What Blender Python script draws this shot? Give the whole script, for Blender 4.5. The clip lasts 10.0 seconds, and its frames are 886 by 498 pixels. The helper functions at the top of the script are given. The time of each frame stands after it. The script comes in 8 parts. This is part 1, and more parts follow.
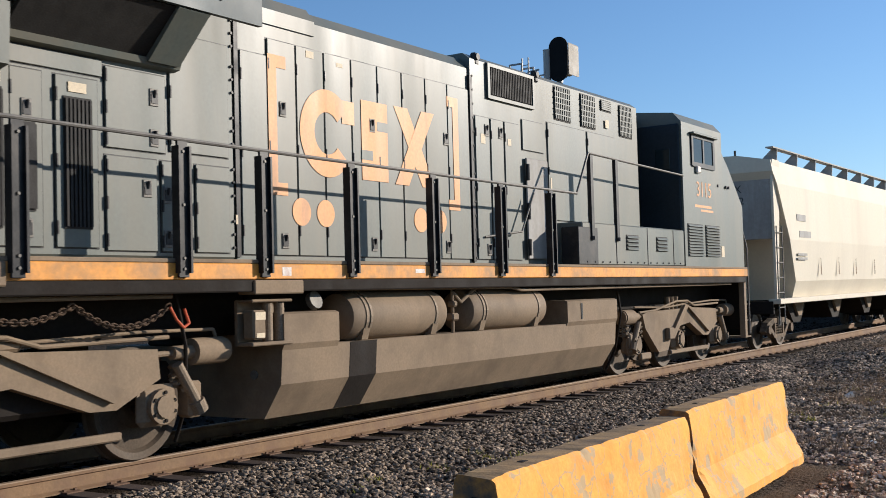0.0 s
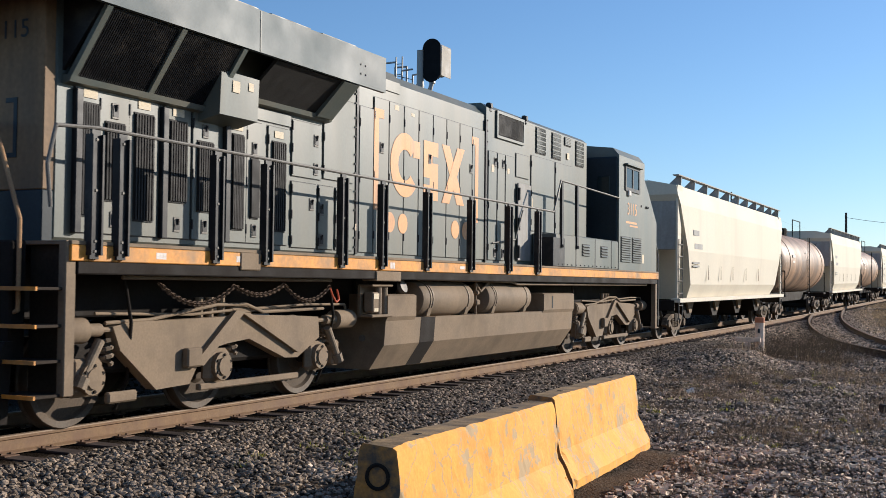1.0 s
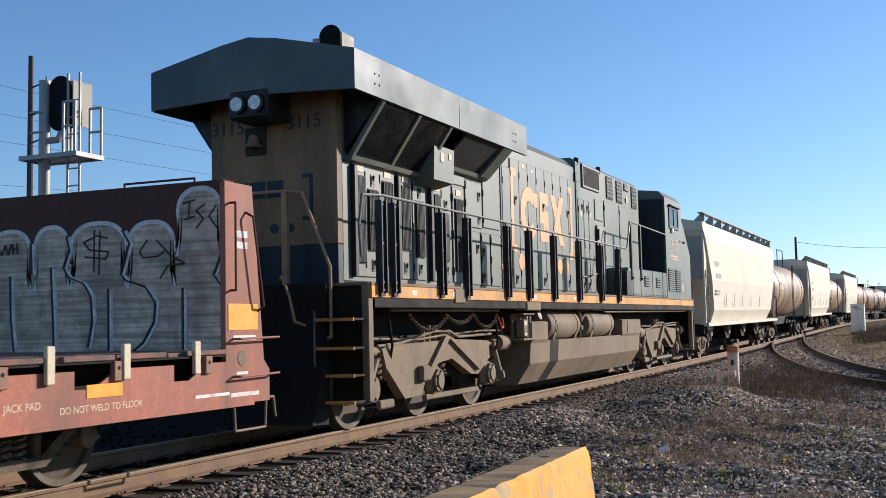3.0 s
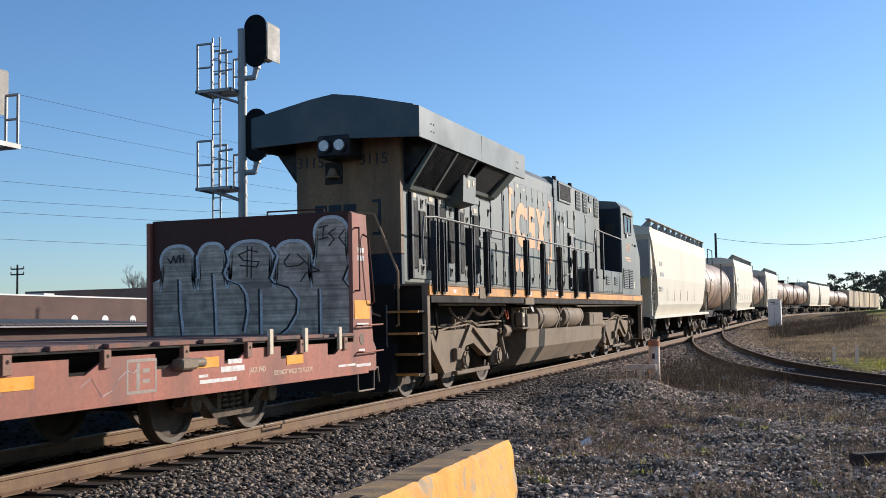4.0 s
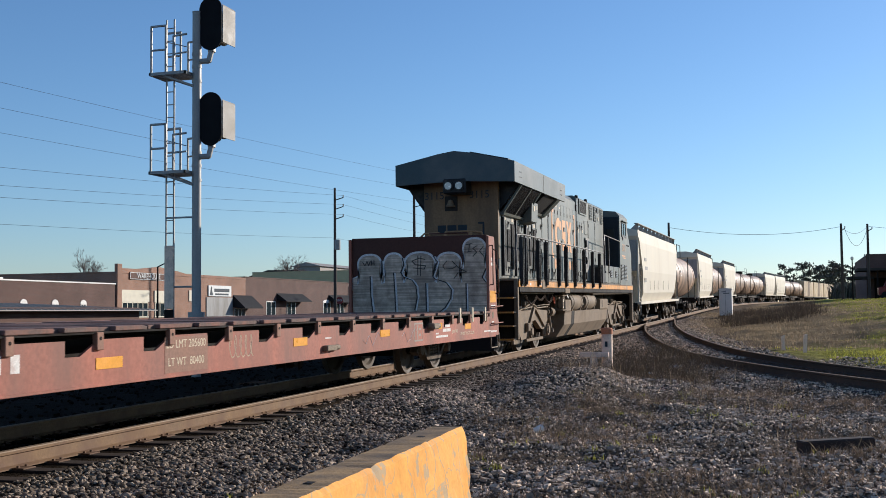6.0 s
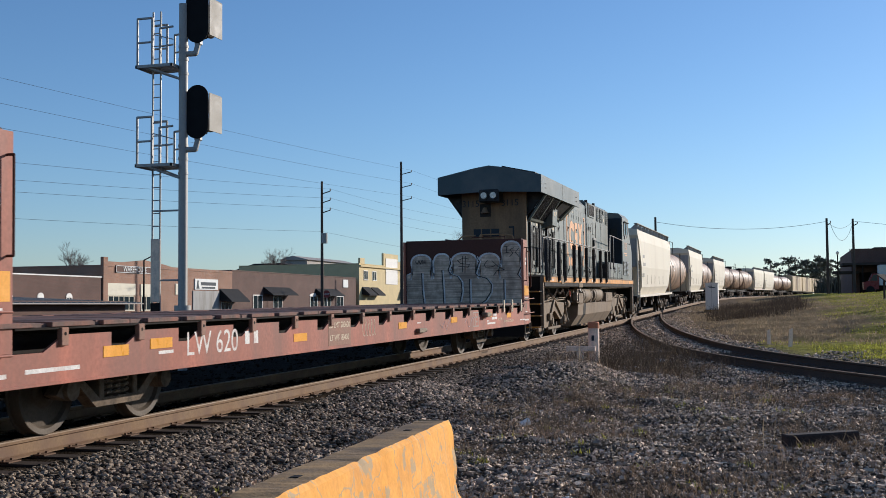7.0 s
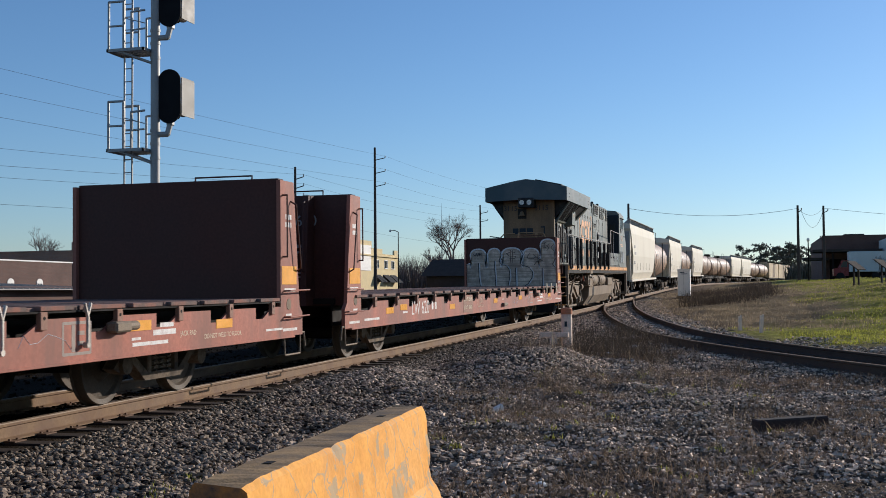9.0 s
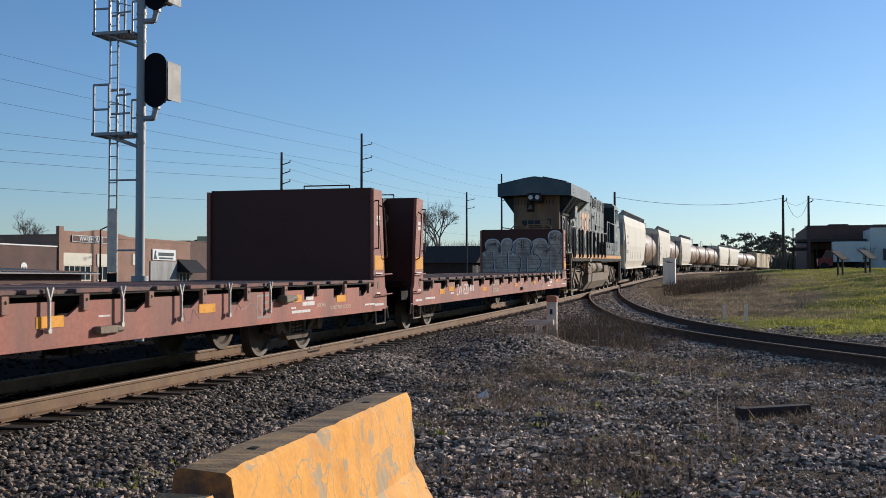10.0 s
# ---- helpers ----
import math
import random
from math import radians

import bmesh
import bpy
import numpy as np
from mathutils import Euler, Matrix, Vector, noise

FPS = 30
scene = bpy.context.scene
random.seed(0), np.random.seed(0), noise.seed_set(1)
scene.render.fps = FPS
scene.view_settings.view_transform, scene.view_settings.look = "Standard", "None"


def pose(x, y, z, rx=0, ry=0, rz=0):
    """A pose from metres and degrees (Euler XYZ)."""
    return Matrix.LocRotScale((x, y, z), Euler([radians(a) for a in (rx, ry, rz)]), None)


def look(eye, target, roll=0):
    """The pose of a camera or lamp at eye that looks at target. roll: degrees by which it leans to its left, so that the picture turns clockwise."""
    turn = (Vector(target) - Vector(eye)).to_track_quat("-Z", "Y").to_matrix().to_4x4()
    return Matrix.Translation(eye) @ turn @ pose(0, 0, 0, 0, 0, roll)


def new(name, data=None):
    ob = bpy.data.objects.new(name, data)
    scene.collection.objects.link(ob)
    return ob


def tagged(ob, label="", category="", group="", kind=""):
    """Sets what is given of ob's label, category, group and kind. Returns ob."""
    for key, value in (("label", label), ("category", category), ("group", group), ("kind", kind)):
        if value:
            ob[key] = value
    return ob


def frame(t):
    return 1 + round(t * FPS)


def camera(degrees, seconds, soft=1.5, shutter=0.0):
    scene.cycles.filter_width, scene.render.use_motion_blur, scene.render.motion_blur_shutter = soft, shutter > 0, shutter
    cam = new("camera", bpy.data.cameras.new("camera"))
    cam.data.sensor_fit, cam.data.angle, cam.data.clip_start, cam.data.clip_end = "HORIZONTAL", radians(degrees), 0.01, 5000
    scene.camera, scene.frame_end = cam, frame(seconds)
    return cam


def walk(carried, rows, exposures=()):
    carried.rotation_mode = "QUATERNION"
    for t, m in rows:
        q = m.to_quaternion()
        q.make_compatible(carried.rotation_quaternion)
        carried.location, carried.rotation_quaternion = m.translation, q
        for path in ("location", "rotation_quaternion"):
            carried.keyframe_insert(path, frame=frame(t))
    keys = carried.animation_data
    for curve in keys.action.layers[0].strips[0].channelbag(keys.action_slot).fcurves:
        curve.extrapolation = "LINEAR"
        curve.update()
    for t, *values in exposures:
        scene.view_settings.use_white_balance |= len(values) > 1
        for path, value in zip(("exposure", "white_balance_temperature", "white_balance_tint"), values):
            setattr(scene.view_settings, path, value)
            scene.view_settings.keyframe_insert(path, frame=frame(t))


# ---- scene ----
cam = camera(43.49, 10.0, soft=0.6, shutter=0.12)
PATH = [
    (0.0, 9.340, -4.108, 1.497, 33.65, 2.71, 1.31),
    (0.5, 9.419, -4.600, 1.494, 29.20, 2.56, 0.55),
    (1.0, 9.481, -4.954, 1.491, 26.13, 2.27, -0.83),
    (1.5, 9.067, -3.705, 1.501, 25.68, 1.72, -0.98),
    (2.0, 8.584, -2.031, 1.479, 25.71, 3.36, -0.40),
    (2.5, 8.067, -0.116, 1.381, 25.14, 4.23, 0.52),
    (2.7, 7.990, 0.110, 1.360, 24.64, 4.38, 0.95),
    (3.2, 7.943, 0.284, 1.342, 22.50, 4.30, 0.98),
    (3.8, 7.943, 0.284, 1.342, 20.06, 4.04, 0.94),
    (4.0, 7.943, 0.284, 1.342, 19.62, 4.00, 0.97),
    (4.5, 7.943, 0.284, 1.342, 18.34, 3.69, 1.03),
    (5.0, 7.943, 0.284, 1.342, 17.97, 3.34, 0.77),
    (5.5, 7.943, 0.284, 1.342, 17.60, 3.32, 0.64),
    (7.0, 7.943, 0.284, 1.342, 16.61, 2.97, 0.49),
    (7.5, 7.943, 0.284, 1.342, 16.13, 2.61, 0.47),
    (8.0, 7.943, 0.284, 1.342, 15.70, 2.60, 0.54),
    (8.5, 7.943, 0.284, 1.342, 15.50, 2.49, 0.51),
    (9.0, 7.943, 0.284, 1.342, 15.25, 2.24, 0.45),
    (9.5, 7.943, 0.284, 1.342, 14.98, 1.80, 0.29),
    (10.0, 7.943, 0.284, 1.342, 14.52, 1.56, 0.01),
]
EXPOSURES = [(0.0, 0.46, 5150, 10), (1.0, 0.48, 5150, 10), (2.5, 0.5, 5020, 10), (4.5, 0.45, 5020, 10), (7.5, 0.16, 5000, 10), (10.0, 0.13, 5000, 10)]
walk(cam, [(t, pose(x, y, z, 90 + p, r, yaw)) for t, x, y, z, yaw, p, r in PATH], EXPOSURES)

# ---- light: low winter sun ahead on the right, out of view ----
SUN_DIR = Vector((0.65, 0.85, 0.34)).normalized()
world = bpy.data.worlds.new("sky")
scene.world = world
world.use_nodes = True
wn = world.node_tree.nodes
sky = wn.new("ShaderNodeTexSky")
sky.sky_type = "NISHITA"
sky.sun_disc = False
sky.sun_elevation = math.asin(SUN_DIR.z)
sky.sun_rotation = math.atan2(SUN_DIR.x, SUN_DIR.y)
sky.air_density, sky.dust_density, sky.ozone_density = 1.0, 0.25, 2.0
world.node_tree.links.new(sky.outputs[0], wn["Background"].inputs[0])
wn["Background"].inputs[1].default_value = 0.085
sun = new("sun", bpy.data.lights.new("sun", "SUN"))
sun.data.energy, sun.data.angle, sun.data.color = 5.0, radians(0.6), (1.0, 0.78, 0.53)
sun.matrix_world = look(SUN_DIR * 50, (0, 0, 0))


# ---- materials ----
def mat(name, base, rough=0.6, metal=0.0, var=0.25, scale=3.0, fine=40.0, bump=0.0, dirt=None, dirt_amount=0.4,
        dirt_scale=1.5, streak=False, spec=0.22, island=0.0, obj=0.0, coords="Object", emit=None):
    """A procedural surface: base colour with grain at two scales, dirt patches, fine relief."""
    m = bpy.data.materials.new(name)
    m.use_nodes = True
    nt = m.node_tree
    n, l = nt.nodes, nt.links.new
    b = n["Principled BSDF"]
    b.inputs["Metallic"].default_value = metal
    b.inputs["Specular IOR Level"].default_value = spec
    tc = n.new("ShaderNodeTexCoord")
    co = tc.outputs[coords]
    if streak:
        mp = n.new("ShaderNodeMapping")
        mp.inputs["Scale"].default_value = (1, 1, 0.15)
        l(co, mp.inputs[0])
        sco = mp.outputs[0]
    else:
        sco = co
    big = n.new("ShaderNodeTexNoise")
    big.inputs["Scale"].default_value, big.inputs["Detail"].default_value = scale, 6
    l(sco, big.inputs["Vector"])
    small = n.new("ShaderNodeTexNoise")
    small.inputs["Scale"].default_value, small.inputs["Detail"].default_value = fine, 4
    l(co, small.inputs["Vector"])
    add = n.new("ShaderNodeMath")
    add.operation = "ADD"
    l(big.outputs[0], add.inputs[0])
    l(small.outputs[0], add.inputs[1])
    mr = n.new("ShaderNodeMapRange")
    mr.inputs["From Min"].default_value, mr.inputs["From Max"].default_value = 0.7, 1.3
    mr.inputs["To Min"].default_value, mr.inputs["To Max"].default_value = 1 - var, 1 + var
    l(add.outputs[0], mr.inputs[0])
    val = mr.outputs[0]
    for amount, node, out in ((island, "ShaderNodeNewGeometry", "Random Per Island"), (obj, "ShaderNodeObjectInfo", "Random")):
        if amount:
            g = n.new(node)
            r2 = n.new("ShaderNodeMapRange")
            r2.inputs["To Min"].default_value, r2.inputs["To Max"].default_value = 1 - amount, 1 + amount
            l(g.outputs[out], r2.inputs[0])
            mu = n.new("ShaderNodeMath")
            mu.operation = "MULTIPLY"
            l(val, mu.inputs[0])
            l(r2.outputs[0], mu.inputs[1])
            val = mu.outputs[0]
    vm = n.new("ShaderNodeVectorMath")
    vm.operation = "SCALE"
    vm.inputs[0].default_value = base
    l(val, vm.inputs["Scale"])
    col = vm.outputs[0]
    if dirt:
        dn = n.new("ShaderNodeTexNoise")
        dn.inputs["Scale"].default_value, dn.inputs["Detail"].default_value, dn.inputs["Roughness"].default_value = dirt_scale, 8, 0.65
        l(sco, dn.inputs["Vector"])
        dr = n.new("ShaderNodeMapRange")
        c = 0.62 - 0.3 * dirt_amount
        dr.inputs["From Min"].default_value, dr.inputs["From Max"].default_value = c - 0.09, c + 0.13
        dr.inputs["To Max"].default_value = min(1.0, 0.5 + dirt_amount)
        l(dn.outputs[0], dr.inputs[0])
        mx = n.new("ShaderNodeMix")
        mx.data_type = "RGBA"
        l(dr.outputs[0], mx.inputs["Factor"])
        l(col, mx.inputs[6])
        mx.inputs[7].default_value = (*dirt, 1)
        col = mx.outputs[2]
    l(col, b.inputs["Base Color"])
    rr = n.new("ShaderNodeMapRange")
    rr.inputs["From Min"].default_value, rr.inputs["From Max"].default_value = 0.3, 0.7
    rr.inputs["To Min"].default_value, rr.inputs["To Max"].default_value = max(0.03, rough - 0.1), min(1, rough + 0.1)
    l(big.outputs[0], rr.inputs[0])
    l(rr.outputs[0], b.inputs["Roughness"])
    if bump:
        bp = n.new("ShaderNodeBump")
        bp.inputs["Strength"].default_value, bp.inputs["Distance"].default_value = bump, 0.01
        l(add.outputs[0], bp.inputs["Height"])
        l(bp.outputs[0], b.inputs["Normal"])
    if emit:
        b.inputs["Emission Color"].default_value = (*emit[:3], 1)
        b.inputs["Emission Strength"].default_value = emit[3]
    return m


def plank_streaks(m):
    """Level streaks of board grain that show through thin paint."""
    n, l = m.node_tree.nodes, m.node_tree.links.new
    b = n["Principled BSDF"]
    src = b.inputs["Base Color"].links[0].from_socket
    mp = n.new("ShaderNodeMapping")
    mp.inputs["Scale"].default_value = (0.7, 0.7, 26)
    l(n["Texture Coordinate"].outputs["Object"], mp.inputs[0])
    t = n.new("ShaderNodeTexNoise")
    t.inputs["Scale"].default_value, t.inputs["Detail"].default_value = 1.0, 5
    l(mp.outputs[0], t.inputs["Vector"])
    r = n.new("ShaderNodeMapRange")
    r.inputs["From Min"].default_value, r.inputs["From Max"].default_value = 0.35, 0.65
    r.inputs["To Min"].default_value, r.inputs["To Max"].default_value = 0.62, 1.25
    l(t.outputs[0], r.inputs[0])
    v = n.new("ShaderNodeVectorMath")
    v.operation = "SCALE"
    l(src, v.inputs[0])
    l(r.outputs[0], v.inputs["Scale"])
    l(v.outputs[0], b.inputs["Base Color"])
    return m


M_BLUE = mat("faded_blue_paint", (0.118, 0.134, 0.120), 0.45, 0.0, 0.12, 1.2, 25, 0.03, (0.17, 0.16, 0.125), 0.35, 0.8, True, spec=0.3)
M_ROOF = mat("roof_blue_paint", (0.074, 0.10, 0.107), 0.56, 0.0, 0.1, 1.0, 25, 0.02, (0.14, 0.15, 0.145), 0.3, 0.7, spec=0.26)
M_DARKBLUE = mat("dark_blue_paint", (0.02, 0.029, 0.038), 0.5, 0.0, 0.2, 1.5, 30, 0.03)
M_ORANGE = mat("weathered_orange_paint", (0.72, 0.36, 0.15), 0.5, 0.0, 0.12, 2.5, 30, 0.02, (0.3, 0.2, 0.13), 0.12, 3, True)
M_STRIPE = mat("yellow_sill_paint", (0.68, 0.30, 0.05), 0.5, 0.0, 0.2, 2.0, 20, 0.05, (0.24, 0.17, 0.10), 0.3, 1.6)
M_TAN = mat("yellow_tan_end_paint", (0.235, 0.15, 0.078), 0.6, 0.0, 0.2, 1.0, 20, 0.04, (0.09, 0.068, 0.045), 0.45, 1.2, True)
M_DUSTY = mat("dust_covered_steel", (0.235, 0.175, 0.113), 0.8, 0.0, 0.14, 1.1, 35, 0.08, (0.14, 0.105, 0.07), 0.25, 1.3)
# Near-black base: grime plus the shade under frames, put into the colour.
M_UNDER = mat("grimy_shaded_underframe", (0.016, 0.012, 0.009), 0.85, 0.0, 0.3, 3, 30, 0.2)
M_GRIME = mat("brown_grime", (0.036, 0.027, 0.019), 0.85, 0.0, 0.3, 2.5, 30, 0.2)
M_BLACK = mat("black_steel_paint", (0.018, 0.018, 0.02), 0.45, 0.0, 0.25, 4, 40, 0.05, (0.08, 0.07, 0.06), 0.15, 3)
M_GRILLE = mat("dark_grille", (0.03, 0.028, 0.026), 0.7, 0.0, 0.3, 6, 60, 0.1)
M_STEEL = mat("bare_steel_rail", (0.23, 0.165, 0.108), 0.65, 0.1, 0.2, 4, 40, 0.05)
M_HANDRAIL = mat("worn_handrail_steel", (0.15, 0.14, 0.125), 0.55, 0.2, 0.2, 4, 40, 0.03)
M_RUSTHAND = mat("rusty_handrail", (0.36, 0.22, 0.11), 0.6, 0.1, 0.3, 6, 60, 0.08)
M_WHEEL = mat("worn_wheel_steel", (0.085, 0.064, 0.044), 0.65, 0.15, 0.25, 3, 40, 0.08)
M_GLASS = mat("dark_window_glass", (0.02, 0.03, 0.035), 0.06, 0.0, 0.1, 2, 20)
M_LAMP = mat("headlight_lens", (0.5, 0.48, 0.45), 0.25, 0.3, 0.2, 10, 50)
M_LABEL = mat("pale_warning_label", (0.62, 0.52, 0.36), 0.6, 0, 0.15, 10, 60)
M_WHITE = mat("white_stencil_paint", (0.7, 0.66, 0.6), 0.65, 0, 0.2, 8, 60, 0, (0.4, 0.22, 0.16), 0.2, 6)
M_NUM = mat("dark_stencil_paint", (0.035, 0.045, 0.055), 0.6, 0, 0.2, 8, 60)
M_TRUCKDUST = mat("dusty_truck_casting", (0.185, 0.138, 0.092), 0.85, 0, 0.25, 3, 40, 0.15, (0.05, 0.038, 0.027), 0.4, 4)
M_CHAIN = mat("rusty_chain", (0.11, 0.075, 0.05), 0.75, 0.3, 0.35, 20, 90, 0.1)
M_HOOK = mat("red_hook_paint", (0.5, 0.10, 0.04), 0.6, 0, 0.2, 12, 60)
M_SPRING = mat("truck_spring_steel", (0.21, 0.165, 0.115), 0.7, 0.2, 0.3, 8, 60, 0.05)
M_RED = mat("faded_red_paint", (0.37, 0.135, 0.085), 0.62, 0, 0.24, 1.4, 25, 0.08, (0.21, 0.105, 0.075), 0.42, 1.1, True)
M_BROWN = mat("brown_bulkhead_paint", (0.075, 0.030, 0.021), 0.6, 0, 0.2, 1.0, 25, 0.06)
M_DECK = mat("worn_timber_deck", (0.16, 0.11, 0.09), 0.85, 0, 0.3, 4, 40, 0.2, (0.28, 0.13, 0.09), 0.35, 4)
M_REFLECT = mat("amber_reflector", (0.78, 0.36, 0.04), 0.35, 0, 0.1, 10, 50)
M_SILVER = plank_streaks(mat("silver_spray_paint", (0.60, 0.48, 0.36), 0.6, 0.0, 0.22, 3, 14, 0.04, (0.29, 0.225, 0.17), 0.4, 2.5))
M_SPRAYDARK = mat("dark_spray_paint", (0.05, 0.047, 0.045), 0.6, 0, 0.2, 5, 40)
M_SPRAYWHITE = mat("white_spray_paint", (0.62, 0.60, 0.60), 0.6, 0, 0.15, 5, 30)
M_SPRAYPALE = mat("pale_spray_halo", (0.66, 0.63, 0.60), 0.6, 0, 0.3, 5, 30)
M_LOADPATCH = mat("brown_stencil_patch", (0.27, 0.15, 0.10), 0.7, 0, 0.2, 3, 30)
M_STRAP = mat("galvanised_bracket", (0.42, 0.38, 0.33), 0.45, 0.5, 0.2, 8, 50)
M_HOPPER = mat("cream_hopper_paint", (0.66, 0.60, 0.475), 0.65, 0, 0.05, 0.7, 15, 0.02, (0.55, 0.48, 0.38), 0.05, 0.9, True)
M_HOPPERGREY = mat("grey_hopper_paint", (0.34, 0.33, 0.31), 0.6, 0, 0.12, 0.8, 15, 0.03, (0.2, 0.18, 0.15), 0.3, 1.0, True)
M_TANKCAR = mat("tan_tank_paint", (0.46, 0.30, 0.19), 0.5, 0, 0.2, 0.8, 20, 0.03, (0.14, 0.10, 0.075), 0.4, 0.9, True)
M_BOXCAR = mat("buff_boxcar_paint", (0.56, 0.43, 0.25), 0.6, 0, 0.15, 0.6, 20, 0.03, (0.26, 0.17, 0.11), 0.3, 0.8, True)
M_RAILRUST = mat("rusty_rail_web", (0.215, 0.138, 0.075), 0.8, 0, 0.2, 2.0, 40, 0.15, (0.15, 0.09, 0.06), 0.3, 2.5)
# Darker copy of the rail web: the siding's shaded side is in the colour.
M_SIDERAIL = mat("shaded_siding_rail", (0.085, 0.06, 0.043), 0.8, 0, 0.25, 2.0, 40, 0.15)
M_TIE = mat("creosote_timber_tie", (0.055, 0.040, 0.033), 0.9, 0, 0.35, 6, 60, 0.3, obj=0.35)
M_PLATE = mat("rusty_tie_plate", (0.16, 0.10, 0.065), 0.8, 0.2, 0.25, 8, 60, 0.1)
# Ballast under and beyond the train, near black to hold its shade.
M_SHADE_BALLAST = mat("shade_dark_ballast", (0.014, 0.010, 0.0065), 0.9, 0, 0.3, 14, 90, 0.1, island=0.6, spec=0.02)
M_STONE = mat("ballast_stone", (0.44, 0.335, 0.235), 0.75, 0, 0.35, 14, 90, 0.15, island=0.95, spec=0.2)
M_BALLAST = mat("dirty_ballast_stone", (0.215, 0.165, 0.115), 0.75, 0, 0.4, 14, 90, 0.2, island=0.97, spec=0.16)
M_CONC = mat("barrier_concrete", (0.34, 0.225, 0.105), 0.85, 0, 0.25, 5, 60, 0.3, (0.16, 0.12, 0.08), 0.4, 3)
M_GALV = mat("galvanised_steel", (0.34, 0.33, 0.31), 0.55, 0.3, 0.12, 2.5, 30, 0.03)
M_SIGBLACK = mat("black_signal_plate", (0.008, 0.008, 0.009), 0.85, 0, 0.2, 4, 40)
M_HOODTAN = mat("sunlit_grey_signal_hood", (0.32, 0.29, 0.24), 0.6, 0, 0.15, 4, 40)
M_POLE = mat("weathered_wood_pole", (0.075, 0.06, 0.05), 0.9, 0, 0.25, 2, 20, 0.2, streak=True)
M_WIRE = mat("dark_cable", (0.03, 0.03, 0.035), 0.7, 0, 0.1, 2, 20)
M_BRICK = None
M_BARK = mat("bare_bark", (0.20, 0.155, 0.125), 0.9, 0, 0.3, 3, 30)
M_NEEDLE = mat("pine_foliage", (0.12, 0.11, 0.08), 0.8, 0, 0.35, 1, 6, island=0.4)
M_DRY = mat("dry_brown_weeds", (0.065, 0.05, 0.037), 0.9, 0, 0.3, 2, 20, island=0.5)
M_DEADWEED = mat("dead_weed_litter", (0.17, 0.125, 0.085), 0.9, 0, 0.3, 2, 20, island=0.6)
M_STRAW = mat("pale_dead_stalks", (0.34, 0.26, 0.16), 0.85, 0, 0.3, 2, 20, island=0.5)
M_GRASS = mat("short_green_grass", (0.38, 0.365, 0.055), 0.8, 0, 0.3, 1, 20, island=0.45)


def let_light_through(m, share):
    """Thin leaves: part of the light passes through the blade."""
    n, l = m.node_tree.nodes, m.node_tree.links.new
    b = n["Principled BSDF"]
    t = n.new("ShaderNodeBsdfTranslucent")
    l(b.inputs["Base Color"].links[0].from_socket, t.inputs[0])
    x = n.new("ShaderNodeMixShader")
    x.inputs[0].default_value = share
    l(b.outputs[0], x.inputs[1])
    l(t.outputs[0], x.inputs[2])
    l(x.outputs[0], n["Material Output"].inputs[0])


for m_ in (M_GRASS, M_DRY, M_DEADWEED, M_STRAW):
    let_light_through(m_, 0.35)
M_PLASTER = mat("cream_stucco", (0.62, 0.50, 0.27), 0.85, 0, 0.12, 0.6, 10, 0.05)
M_WHITEWALL = mat("white_painted_wall", (0.6, 0.6, 0.57), 0.75, 0, 0.1, 0.7, 12, 0.03)
M_SHUTTER = mat("cream_roller_door", (0.68, 0.62, 0.47), 0.6, 0, 0.1, 2, 30)
M_DARKROOF = mat("dark_roofing", (0.06, 0.05, 0.043), 0.9, 0, 0.25, 1, 15, 0.05, spec=0.05)
M_AWNING = mat("black_awning_cloth", (0.02, 0.02, 0.022), 0.85, 0, 0.2, 2, 20)
M_SIGNWHITE = mat("white_sign_board", (0.72, 0.72, 0.68), 0.6, 0, 0.08, 2, 20)
M_TIN = mat("pale_metal_roof", (0.36, 0.32, 0.28), 0.7, 0.0, 0.12, 0.6, 8)
M_POST_WHITE = mat("weathered_white_post", (0.90, 0.68, 0.50), 0.7, 0, 0.12, 5, 40, 0.05, (0.45, 0.33, 0.25), 0.15, 6)
M_POST_CAP = mat("faded_orange_cap", (0.50, 0.19, 0.09), 0.7, 0, 0.2, 6, 40)
M_BOX_GREY = mat("pale_grey_cabinet", (0.78, 0.74, 0.67), 0.55, 0, 0.08, 3, 30)
M_TRUCKRED = mat("red_truck_paint", (0.20, 0.03, 0.03), 0.3, 0, 0.1, 2, 20)
M_RUBBER = mat("black_rubber", (0.015, 0.015, 0.015), 0.8, 0, 0.2, 4, 40)
M_PAVE = mat("pale_concrete_path", (0.36, 0.30, 0.25), 0.9, 0, 0.15, 1.5, 20, 0.05)


M_ENDWORN = mat("worn_barrier_end", (0.55, 0.25, 0.05), 0.85, 0, 0.25, 5, 50, 0.35, (0.11, 0.085, 0.06), 0.55, 5)


